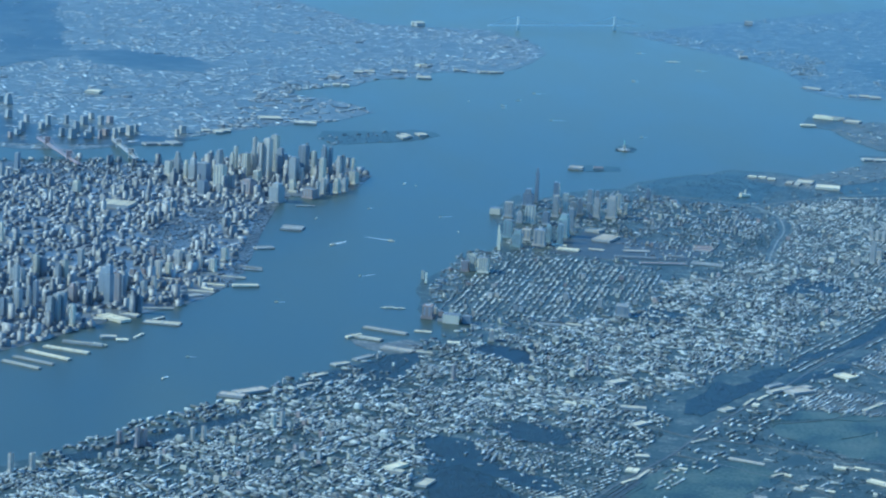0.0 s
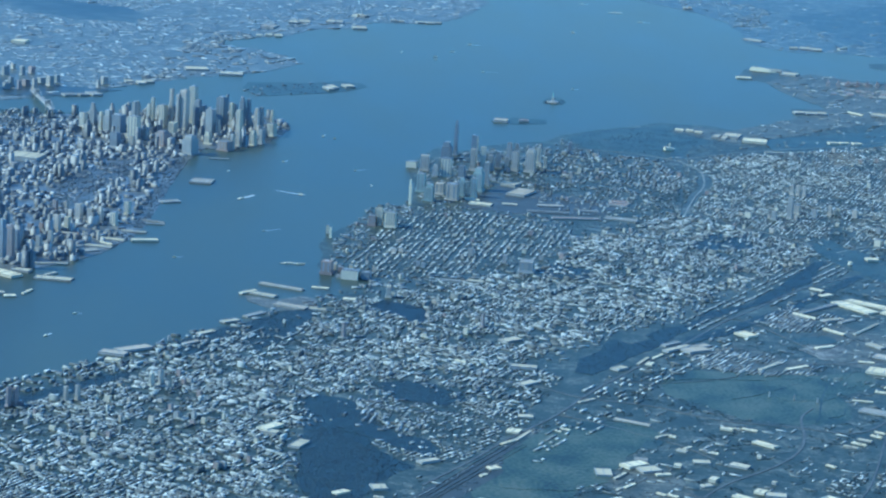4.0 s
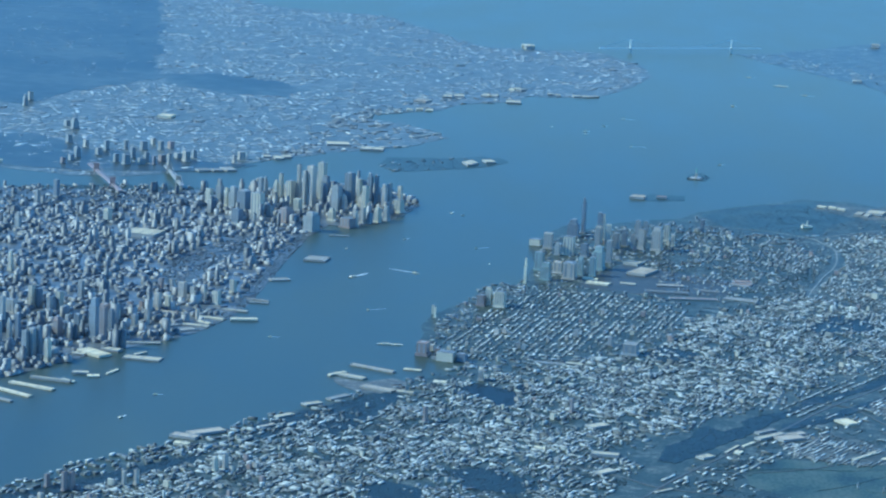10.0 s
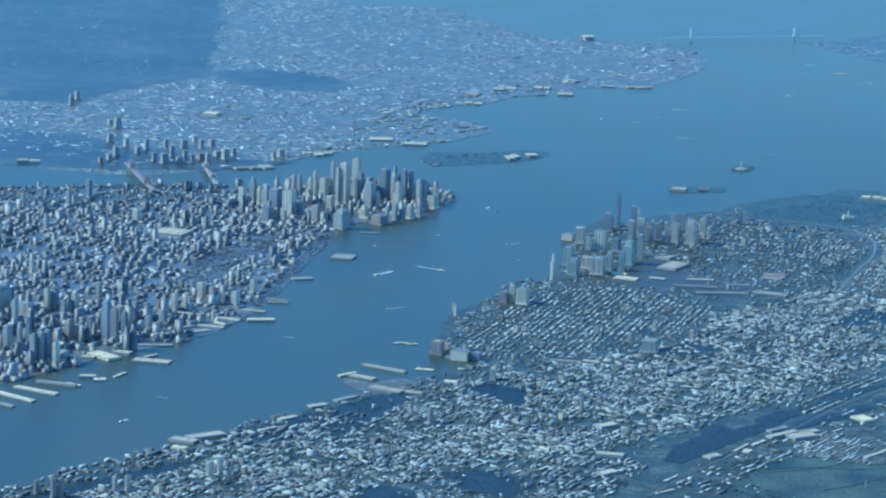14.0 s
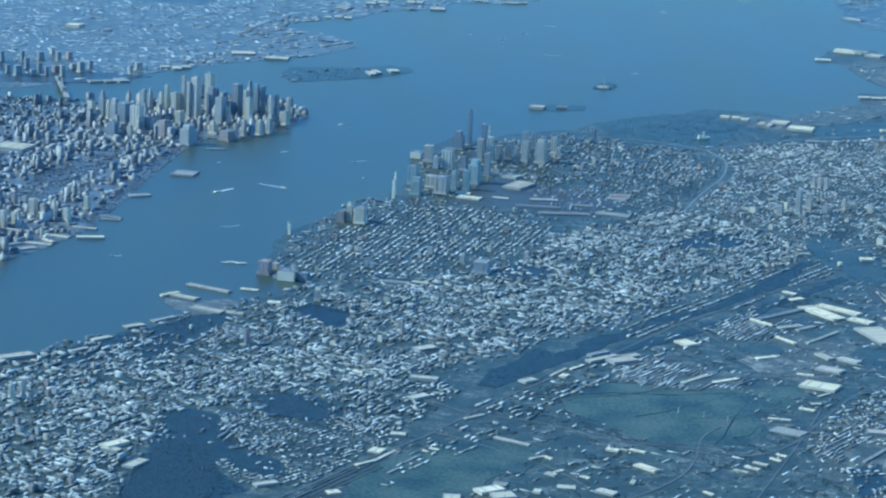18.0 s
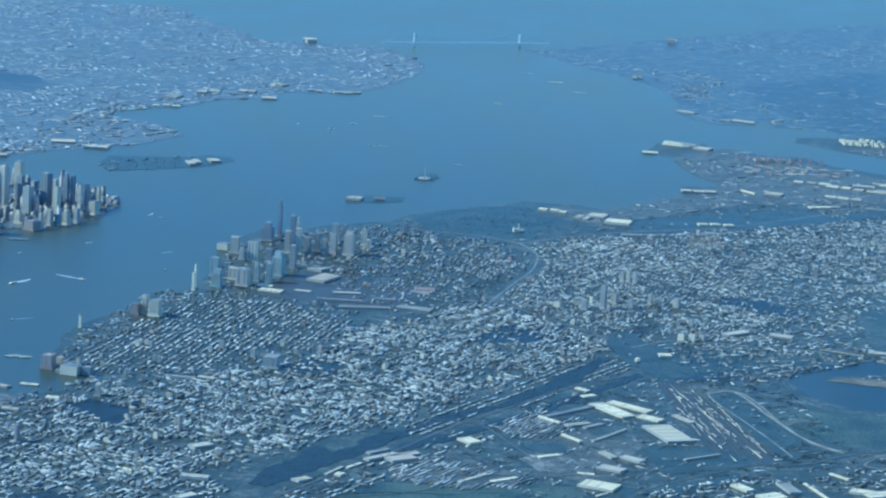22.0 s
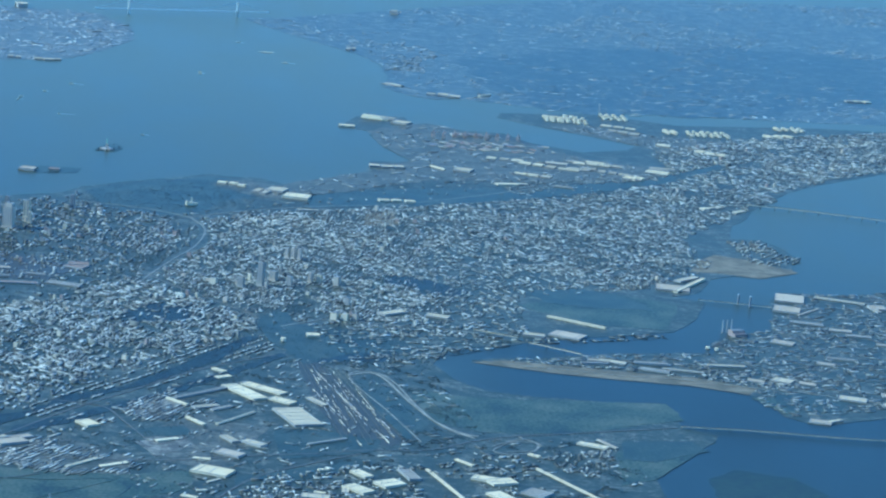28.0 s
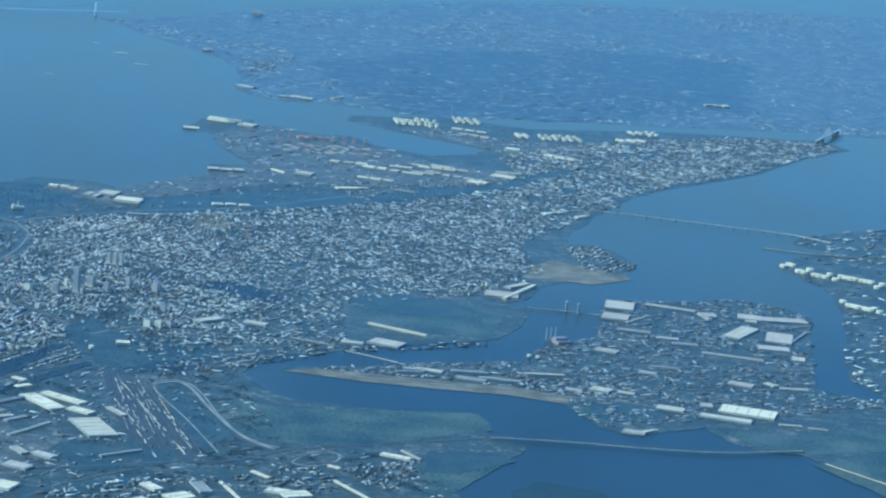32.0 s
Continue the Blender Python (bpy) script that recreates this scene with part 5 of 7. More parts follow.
shed(-712, -169, 42.8, 1.6, -117, 0.6, "tan")
shed(-688, -131, 19.4, 11.9, 176, 0.6, "tan")
shed(-691, -221, 16.7, 15.4, 170, 0.6, "tan")
shed(-713, -220, 30.6, 12.9, -177, 0.5, "tan")
shed(-656, -100, 38.1, 3.6, 163, 0.5, "tan")
shed(-698, -105, 8.6, 11.4, 167, 0.7, "pale")
shed(-559, 11, 12.1, 9.5, 150, 0.6, "pale")
shed(-573, 14, 9.9, 4.4, 157, 0.5, "tan")
shed(-594, -40, 10.8, 5.0, 159, 0.5, "tan")
shed(-647, -27, 15.3, 7.7, 154, 0.6, "tan")
shed(-678, -24, 16.7, 4.4, 178, 0.5, "tan")
shed(-666, -32, 8.3, 4.7, 125, 0.6, "pale")
shed(-593, 45, 15.8, 9.1, 163, 0.7, "pale")
shed(-622, 58, 28.9, 7.5, 161, 0.7, "pale")
shed(-638, 40, 31.6, 17.7, 161, 0.8, "white")
shed(-616, 31, 6.9, 9.2, 175, 0.6, "tan")
shed(-657, 64, 12.7, 3.8, 179, 0.5, "tan")
shed(-672, 67, 10.8, 2.7, 170, 0.5, "grey")
shed(-564, 102, 12.2, 7.8, 162, 0.4, "tan")
shed(-573, 98, 11.2, 2.5, -141, 0.7, "pale")
shed(-543, 16, 9.9, 4.3, 157, 0.5, "tan")
shed(-606, -57, 16.8, 3.6, 173, 0.4, "grey")
shed(-577, -91, 14.3, 8.1, 154, 0.5, "tan")
shed(-631, -125, 15.8, 5.1, 176, 0.5, "grey")
shed(-603, -153, 21.3, 5.5, 169, 0.5, "grey")
shed(-622, -138, 14.1, 5.3, 173, 0.5, "tan")
shed(272, 281, 25.8, 2.2, 146, 0.5, "pale")
shed(267, 270, 27.0, 2.4, 148, 0.4, "grey")
shed(261, 256, 30.0, 3.2, 146, 0.5, "white")
shed(253, 241, 28.0, 3.4, 155, 0.5, "white")
shed(237, 225, 9.2, 2.7, 151, 0.7, "white")
shed(236, 157, 20.4, 8.7, 139, 1.2, "white")
shed(228, 146, 10.7, 6.3, 163, 0.9, "pale")
shed(208, 161, 21.4, 7.9, 172, 0.4, "pale")
shed(218, 123, 27.3, 3.3, -171, 0.4, "pale")
shed(244, 160, 8.2, 6.3, 175, 0.7, "pale")
shed(189, 57, 9.8, 2.3, 142, 0.5, "white")
shed(199, 82, 16.7, 7.5, -143, 0.5, "grey")
shed(80, 151, 28.2, 3.3, 152, 0.6, "tan")
shed(91, 173, 20.3, 5.0, 153, 0.5, "pale")
shed(73, 199, 19.6, 5.8, 154, 0.6, "tan")
shed(58, 148, 10.0, 3.0, 171, 0.4, "white")
shed(41, 175, 7.2, 4.6, 174, 0.8, "white")
shed(43, 118, 12.9, 1.6, 176, 1.8, "grey")
shed(213, 37, 15.2, 5.3, 163, 0.8, "tan")
shed(167, -18, 15.0, 2.6, 164, 0.4, "grey")
shed(176, 18, 16.1, 3.7, 171, 0.4, "pale")
shed(187, 44, 16.5, 3.6, 166, 0.4, "white")
shed(193, 67, 17.7, 5.1, 169, 0.4, "pale")
shed(162, -87, 13.0, 7.0, -153, 0.4, "grey")
shed(104, 242, 10.8, 5.0, -139, 0.6, "pale")
shed(92, 224, 15.6, 4.0, -126, 0.5, "grey")
shed(115, 271, 11.9, 3.6, -130, 0.7, "pale")
shed(121, 295, 10.5, 2.7, -126, 0.8, "tan")
shed(58, 203, 9.3, 3.5, 171, 0.6, "pale")
# meadow
shed(-135, 252, 20.2, 4.3, -133, 0.9, "pale")
shed(-50, 310, 13.8, 5.6, 174, 1.0, "white")
shed(-50, 343, 10.8, 5.8, -133, 0.8, "pale")
shed(-18, 305, 7.0, 2.5, 148, 0.8, "white")
# secaucus
shed(-289, -18, 7.6, 6.9, -173, 1.0, "white")
shed(-541, -247, 57.8, 3.3, -117, 1.0, "white")
# kearny
shed(-421, -61, 13.4, 6.8, 173, 0.8, "pale")
shed(-530, -15, 23.5, 4.5, -173, 0.8, "pale")
shed(-485, -8, 19.5, 4.7, -179, 0.8, "grey")
shed(-451, 2, 16.3, 3.0, -172, 0.8, "grey")
# port
shed(-228, -510, 24.7, 10.4, 163, 1.2, "white")
shed(-250, -485, 13.5, 18.9, 162, 1.0, "pale")
shed(-277, -475, 19.4, 15.5, 168, 1.4, "white")
shed(-262, -499, 13.5, 15.9, 162, 1.0, "pale")
shed(-285, -422, 15.3, 2.9, -173, 1.0, "white")
shed(-352, -490, 30.5, 7.4, -169, 1.2, "white")
shed(-349, -645, 29.9, 16.8, -175, 1.4, "pale")
shed(-391, -661, 18.4, 2.2, 126, 1.2, "white")
shed(-412, -659, 14.5, 12.8, 160, 1.2, "pale")
shed(-512, -748, 15.0, 5.0, 160, 0.9, "white")
shed(-530, -751, 17.0, 5.5, 162, 0.9, "white")
shed(-546, -740, 14.0, 5.0, 158, 0.9, "pale")
shed(-503, -704, 18.0, 4.5, 160, 0.9, "white")
shed(-522, -716, 12.0, 5.0, 160, 0.9, "white")
shed(-554, -690, 10.0, 8.0, 150, 0.9, "white")
shed(-584, -738, 16.0, 4.0, 160, 0.9, "pale")
shed(-490, -612, 16.0, 3.0, 165, 0.9, "pale")
shed(-432, -856, 15.0, 5.0, 165, 1.4, "brick")
shed(-554, -681, 16.5, 14.6, 166, 1.2, "white")
shed(-319, -857, 14.0, 9.4, -178, 1.0, "white")
shed(-354, -922, 22.0, 5.0, 158, 1.6, "pale")
shed(-369, -900, 15.5, 14.0, 155, 1.4, "pale")
shed(-426, -854, 31.0, 14.8, -170, 1.2, "brick")
shed(-587, -744, 21.8, 5.7, 176, 1.2, "pale")
# docks
shed(246, 225, 23.4, 2.6, 166, 1.0, "pale")
shed(146, -165, 15.0, 15.0, 173, 0.7, "grey")
shed(98, 170, 12.8, 2.3, -129, 0.8, "white")
shed(157, 341, 7.5, 4.3, 167, 1.2, "white")
shed(158, 326, 13.9, 6.7, 164, 1.0, "tan")
shed(149, 315, 19.1, 7.4, -141, 1.0, "tan")
shed(-39, -150, 9.6, 4.4, 170, 1.0, "white")
shed(273, -218, 23.4, 21.5, 167, 2.5, "pale")
shed(228, -610, 26.1, 18.9, -164, 1.2, "pale")
shed(268, -525, 34.1, 18.6, -150, 1.0, "grey")
# far docks and quays
shed(2, 491, 10.4, 4.5, -145, 0.8, "pale")
shed(40, 545, 7.7, 3.8, -139, 0.8, "white")
shed(58, 562, 11.1, 3.0, -129, 1.2, "pale")
shed(74, 449, 13.1, 6.2, -126, 1.2, "white")
shed(-145, 253, 15.0, 9.0, -146, 1.0, "tan")
shed(-454, -5, 13.0, 3.9, 172, 0.8, "pale")
shed(-365, -94, 14.5, 7.7, 160, 0.8, "pale")
shed(-337, -94, 18.9, 7.5, -138, 1.0, "pale")
shed(134, -972, 28.1, 11.6, -174, 1.2, "white")
shed(136, -1043, 14.6, 30.3, 168, 1.4, "tan")
shed(108, -1092, 23.3, 22.0, -178, 1.4, "white")
shed(71, -1119, 17.8, 23.7, 174, 1.2, "pale")
shed(47, -1174, 17.2, 23.3, 150, 1.6, "white")
shed(46, -1072, 14.6, 17.4, -174, 1.2, "white")
shed(6, -1149, 15.1, 18.3, -174, 1.2, "pale")
shed(-26, -1152, 28.1, 13.9, -165, 1.0, "pale")
shed(155, -690, 20.0, 12.7, -179, 1.2, "white")
shed(115, -794, 49.0, 1.6, -121, 1.0, "pale")
shed(187, -710, 20.4, 15.8, -168, 1.2, "pale")
shed(357, -821, 13.6, 13.4, 169, 2.0, "white")
shed(48, -1604, 15.3, 12.5, -175, 4.0, "white")
shed(-331, -1435, 11.2, 21.4, 177, 1.5, "white")
shed(-370, -1162, 20.4, 5.3, 143, 1.0, "pale")
shed(-417, -1113, 35.2, 15.9, 174, 1.0, "pale")
shed(67, -639, 13.1, 31.7, -160, 1.4, "pale")
shed(52, -655, 8.5, 13.5, -160, 1.2, "pale")
shed(-74, -508, 11.7, 11.3, 170, 1.6, "tan")
shed(-93, -515, 8.3, 6.9, 179, 1.2, "brick")
shed(-391, -1850, 10.5, 9.6, 170, 4.0, "white")
shed(-141, -171, 12.9, 9.2, -173, 1.0, "brick")
shed(165, -10, 12.0, 2.6, -179, 0.5, "grey")
shed(167, 43, 16.1, 5.0, -167, 0.8, "white")
shed(207, 74, 15.1, 4.0, -129, 0.7, "grey")
shed(140, -259, 14.0, 2.2, -172, 0.4, "grey")
shed(218, 198, 12.2, 1.6, -108, 0.6, "white")
shed(234, 205, 9.0, 5.3, -168, 0.8, "pale")
shed(226, 210, 6.6, 4.6, -168, 0.6, "white")
shed(211, 150, 9.9, 2.0, -123, 0.6, "pale")
shed(452, -503, 9.0, 7.9, -165, 2.0, "white")
shed(442, -504, 7.7, 5.0, -164, 2.0, "white")
shed(49, -1597, 7.0, 14.3, -160, 4.0, "white")


# ---- roads, bridges and rails ----
def smooth(pts, n=6):
    """A rounded line through the points."""
    p = [pts[0]] + list(pts) + [pts[-1]]
    out = []
    for a, b, c, d in zip(p, p[1:], p[2:], p[3:]):
        for i in range(n):
            t = i / n
            out.append(tuple(0.5 * (2 * b[k] + (c[k] - a[k]) * t + (2 * a[k] - 5 * b[k] + 4 * c[k] - d[k]) * t * t
                                    + (3 * b[k] - a[k] - 3 * c[k] + d[k]) * t ** 3) for k in (0, 1)))
    return out + [tuple(pts[-1])]


def strip(bm, line, width, top, thick, shift=0.0):
    """A band along a line, with sides."""
    rows = []
    for i, (x, y) in enumerate(line):
        (ax, ay), (bx, by) = line[max(0, i - 1)], line[min(len(line) - 1, i + 1)]
        k = math.hypot(bx - ax, by - ay) or 1.0
        nx, ny = -(by - ay) / k, (bx - ax) / k
        e = [(x + nx * (shift + s * width / 2), y + ny * (shift + s * width / 2)) for s in (-1, 1)]
        rows.append([bm.verts.new((*e[0], top)), bm.verts.new((*e[1], top)), bm.verts.new((*e[1], top - thick)), bm.verts.new((*e[0], top - thick))])
    for a, b in zip(rows, rows[1:]):
        for i in range(4):
            bm.faces.new((a[i], b[i], b[(i + 1) % 4], a[(i + 1) % 4]))
    bm.faces.new(rows[0])
    bm.faces.new(rows[-1][::-1])
    bmesh.ops.recalc_face_normals(bm, faces=bm.faces[:])
    return bm


PAVED = np.zeros((2200, 2600), bool)


def keep_clear(line, reach):
    """Marks the ground along a road, where no house stands."""
    for (ax, ay), (bx, by) in zip(line, line[1:]):
        n = int(math.hypot(bx - ax, by - ay)) + 1
        for i in range(n):
            x, y = ax + (bx - ax) * i / n + 1300, ay + (by - ay) * i / n + 1400
            PAVED[max(0, round(x - reach)):round(x + reach) + 1, max(0, round(y - reach)):round(y + reach) + 1] = True


def ribbon(name, pts, width, z, material, label, category):
    line, z = smooth(pts), z - 0.11
    if category in ("road", "track"):
        keep_clear(line, (2.6 if "avenue" in label or "motorway" in label else 1.6) if category == "road" else 0.5)
    me = bpy.data.meshes.new(name)
    bm = strip(bmesh.new(), line, width, z, z - 0.01)
    bm.to_mesh(me)
    bm.free()
    me.materials.append(material)
    return tagged(new(name, me), label, category, kind="structure")


def along(line, n):
    """n points spread evenly along a line."""
    d = [0.0]
    for (ax, ay), (bx, by) in zip(line, line[1:]):
        d.append(d[-1] + math.hypot(bx - ax, by - ay))
    want = np.linspace(0, d[-1], n)
    return list(zip(np.interp(want, d, [p[0] for p in line]), np.interp(want, d, [p[1] for p in line])))


def bridge(pts, width, z, label, piers):
    line = smooth(pts)
    ob = empty("bridge", *pts[0], 0)
    tagged(ob, label, "bridge")
    local = [(x - pts[0][0], y - pts[0][1]) for x, y in line]
    part("deck", strip(bmesh.new(), local, width * 1.35, z, 0.35), M["pale_roof"], ob)
    for s in (-1, 1):
        part("parapet", strip(bmesh.new(), local, 0.1, z + 0.14, 0.13, s * width * 0.66), M["paving"], ob)
    for x, y in along(local, piers):
        part("pier", box(bmesh.new(), x, y, -1.5, width * 0.5, width * 0.5, z + 1.25, 0.85), M["paving"], ob)
    return ob


def train(x0, y0, x1, y1, tone):
    """A standing goods train: a row of cars."""
    length = math.hypot(x1 - x0, y1 - y0)
    turn = math.degrees(math.atan2(y1 - y0, x1 - x0))
    ob = empty("goods_train", x0, y0, 0.05, turn)
    tagged(ob, "standing goods train of %s cars in a rail yard" % {"pale": "pale", "white": "white", "grey": "grey"}[tone], "train", group="goods trains")
    n = max(3, min(14, int(length / 2.4)))
    r = random.Random(int(x0 * 7 + y0))
    for i in range(n):
        if r.random() < 0.58:
            part("car", box(bmesh.new(), (i + 0.5) * length / n, 0, 0, length / n * 0.9, 0.34, 0.42), M[r.choice((tone, tone, "grey", "tan"))], ob)


ribbon("creek", [(-206, 314), (-199, 340), (-195, 360), (-191, 380), (-188, 389)], 0.6, 0.275, M["lawn"], "narrow dark tidal creek in the marsh", "creek")
ribbon("creek", [(-119, 324), (-140, 314), (-173, 310), (-200, 300)], 0.3, 0.275, M["lawn"], "narrow dark tidal creek in the marsh", "creek")
ribbon("creek", [(-152, 352), (-168, 339), (-186, 319), (-200, 302)], 0.3, 0.275, M["lawn"], "narrow dark tidal creek in the marsh", "creek")
ribbon("creek", [(-196, 378), (-204, 372), (-208, 357)], 0.4, 0.275, M["lawn"], "narrow dark tidal creek in the marsh", "creek")
ribbon("creek", [(-46, 529), (-53, 516), (-63, 517), (-62, 531), (-52, 538)], 0.3, 0.275, M["lawn"], "narrow dark tidal creek in the marsh", "creek")
ribbon("road", [(-291, 235), (-318, 222), (-347, 214), (-373, 189), (-395, 175), (-422, 163), (-481, 136)], 1.1, 0.30, M["asphalt"], "dark highway across the marsh", "road")
ribbon("road", [(-143, 276), (-182, 272), (-221, 265), (-255, 249), (-291, 235)], 1.1, 0.30, M["asphalt"], "dark highway across the marsh", "road")
ribbon("road", [(-371, 186), (-356, 168), (-344, 129), (-334, 83), (-326, 63), (-316, 59), (-309, 69), (-312, 92), (-326, 137), (-337, 177), (-343, 200)], 0.8, 0.31, M["road"], "looping pale concrete highway ramp", "road")
ribbon("road", [(-379, 199), (-394, 182), (-402, 187), (-400, 201), (-386, 207)], 0.7, 0.31, M["road"], "looping pale concrete highway ramp", "road")
ribbon("road", [(5, 527), (-17, 486), (-36, 446), (-61, 400), (-83, 349), (-110, 296), (-136, 248), (-167, 185), (-194, 139), (-227, 83), (-268, 35)], 1.1, 0.31, M["asphalt"], "straight highway beside the ridge", "road")
ribbon("road", [(-34, 335), (-57, 348), (-74, 363), (-95, 369), (-113, 375), (-142, 394), (-173, 398), (-203, 405), (-224, 380), (-239, 340), (-261, 286), (-285, 257), (-312, 230)], 1.0, 0.31, M["asphalt"], "curving highway across the marsh", "road")
ribbon("road", [(-116, 527), (-131, 501), (-154, 473), (-170, 446), (-178, 418), (-182, 382), (-191, 361)], 1.1, 0.32, M["asphalt"], "highway spur with a wide interchange", "road")
ribbon("road", [(-61, 399), (-77, 408), (-101, 429), (-116, 442), (-130, 463)], 0.7, 0.32, M["asphalt"], "access road of an industrial estate", "road")
ribbon("road", [(-109, 518), (-125, 532), (-144, 543)], 0.7, 0.32, M["asphalt"], "access road of an industrial estate", "road")
ribbon("road", [(-177, 534), (-196, 493), (-226, 380), (-240, 320)], 0.8, 0.33, M["asphalt"], "town road to the marsh", "road")
ribbon("road", [(-90, 327), (-117, 327), (-144, 316), (-164, 302)], 0.8, 0.33, M["asphalt"], "town road to the marsh", "road")
ribbon("road", [(-203, -361), (-214, -327), (-214, -291), (-209, -252), (-198, -209), (-189, -169), (-183, -139)], 1.1, 0.33, M["road"], "curving elevated motorway", "road")
ribbon("road", [(-123, -395), (-173, -382), (-203, -361)], 0.8, 0.34, M["road"], "waterfront road", "road")
ribbon("road", [(-200, -361), (-247, -409), (-292, -442), (-351, -477), (-424, -550), (-493, -631), (-591, -743)], 1.2, 0.34, M["road"], "motorway between port and town", "road")
ribbon("road", [(-270, -37), (-293, -61), (-313, -65), (-340, -62), (-367, -61), (-388, -56)], 1.1, 0.34, M["road"], "raised pale motorway across the town", "road")
ribbon("road", [(-152, 167), (-169, 170), (-184, 176), (-197, 204), (-211, 238)], 0.8, 0.34, M["asphalt"], "local road over the flats", "road")
ribbon("road", [(-187, -155), (-214, -114), (-235, -89), (-258, -54)], 1.0, 0.35, M["asphalt"], "broad town avenue", "road")
ribbon("road", [(-404, 192), (-401, 185), (-391, 187), (-383, 198), (-379, 208), (-387, 212), (-398, 206), (-403, 194)], 0.8, 0.35, M["road"], "looping pale concrete highway ramp", "road")
ribbon("road", [(-308, 71), (-321, 62), (-329, 76), (-338, 112), (-352, 158), (-365, 178), (-373, 182)], 1.6, 0.35, M["road"], "looping pale concrete highway ramp", "road")
ribbon("road", [(-398, 18), (-423, 21), (-460, 26), (-505, 26), (-536, 32), (-567, 36), (-585, 43), (-602, 54)], 0.7, 0.36, M["road"], "road along the sand strip", "road")
ribbon("road", [(-545, 14), (-571, 13), (-623, -9), (-690, -26)], 0.8, 0.36, M["road"], "road through the works", "road")
ribbon("road", [(-578, -36), (-630, -45), (-702, -81)], 0.7, 0.36, M["road"], "road through the works", "road")
ribbon("rail_track", [(-282, 48), (-305, 214)], 0.18, 0.366, M["paving"], "thin steel railway track", "track")
ribbon("rail_track", [(-285, 50), (-308, 212)], 0.18, 0.369, M["paving"], "thin steel railway track", "track")
ribbon("rail_track", [(-288, 52), (-312, 210)], 0.18, 0.372, M["paving"], "thin steel railway track", "track")
ribbon("rail_track", [(-291, 54), (-316, 208)], 0.18, 0.375, M["paving"], "thin steel railway track", "track")
ribbon("rail_track", [(-293, 55), (-319, 206)], 0.18, 0.378, M["paving"], "thin steel railway track", "track")
ribbon("rail_track", [(-296, 57), (-323, 204)], 0.18, 0.381, M["paving"], "thin steel railway track", "track")
ribbon("rail_track", [(-299, 59), (-327, 202)], 0.18, 0.384, M["paving"], "thin steel railway track", "track")
ribbon("rail_track", [(-302, 61), (-330, 200)], 0.18, 0.387, M["paving"], "thin steel railway track", "track")
ribbon("rail_track", [(-305, 62), (-334, 198)], 0.18, 0.390, M["paving"], "thin steel railway track", "track")
ribbon("rail_track", [(20, 573), (-37, 450)], 0.18, 0.393, M["paving"], "thin steel railway track", "track")
ribbon("rail_track", [(17, 572), (-39, 452)], 0.18, 0.396, M["paving"], "thin steel railway track", "track")
ribbon("rail_track", [(14, 571), (-42, 454)], 0.18, 0.399, M["paving"], "thin steel railway track", "track")
ribbon("rail_track", [(11, 569), (-44, 456)], 0.18, 0.402, M["paving"], "thin steel railway track", "track")
bridge([(-483, 137), (-523, 135), (-576, 137), (-612, 133), (-652, 119)], 0.9, 1.2, "long low pale concrete bridge over the river", 14)
bridge([(-659, 142), (-683, 174), (-712, 213)], 0.8, 1.0, "low pale bridge over the river", 7)
bridge([(-633, -581), (-659, -578), (-702, -567), (-745, -554), (-787, -541), (-813, -517)], 1.2, 2.6, "long pale steel bridge across the bay", 18)
bridge([(-753, -484), (-794, -474), (-845, -470)], 0.9, 0.8, "low dark railway bridge across the bay", 8)
bridge([(-540, -199), (-565, -196), (-587, -192)], 0.8, 1.2, "low steel lift bridge over the river", 5)
bridge([(-385, -57), (-410, -45)], 0.9, 2.2, "raised steel skyway over the river bank", 4)
bridge([(-416, -35), (-436, -21), (-445, -14)], 0.9, 1.8, "raised steel skyway over the river bank", 4)
train(-285, 53, -303, 135, "white")
train(-291, 70, -317, 166, "pale")
train(-297, 94, -327, 207, "white")
train(-303, 86, -314, 132, "pale")
train(-315, 128, -328, 180, "white")
train(-320, 154, -330, 195, "pale")
train(-289, 109, -305, 169, "white")
train(-303, 117, -311, 148, "pale")
train(-298, 148, -313, 216, "white")
train(-291, 114, -298, 168, "grey")
train(-302, 90, -312, 152, "grey")
train(-308, 134, -317, 180, "grey")
r = random.Random(8)
for k in range(14):
    u, v, n = r.random(), r.uniform(0.0, 0.6), r.uniform(0.15, 0.35)
    ax, ay, bx, by = -283 - 22 * u, 49 + 13 * u, -306 - 27 * u, 213 - 15 * u
    train(ax + (bx - ax) * v, ay + (by - ay) * v, ax + (bx - ax) * (v + n), ay + (by - ay) * (v + n), ("pale", "white", "grey")[k % 3])
train(12, 553, -2, 528, "grey")
train(-4, 524, -18, 494, "grey")
train(-219, 145, -254, 100, "grey")


# ---- the mass of houses: rows in blocks, street by street ----
TAKEN = [(o.location.x, o.location.y) for o in scene.objects if o.name.startswith(("tower", "warehouse", "apartment"))]
TAKEN_R = []
for o in [o for o in scene.objects if o.name.startswith(("tower", "warehouse", "apartment"))]:
    reach = max(max(abs(v[0]) + abs(v[1]) for v in c.bound_box) for c in o.children)
    TAKEN_R.append(min(reach * 0.8, 16.0))
TAKEN, TAKEN_R = np.array(TAKEN), np.array(TAKEN_R)


def free_of_things(x, y):
    ok = ~PAVED[np.clip(x + 1300, 0, 2199).astype(int), np.clip(y + 1400, 0, 2599).astype(int)]
    for (tx, ty), tr in zip(TAKEN, TAKEN_R):
        ok &= (x - tx) ** 2 + (y - ty) ** 2 > tr * tr
    return ok


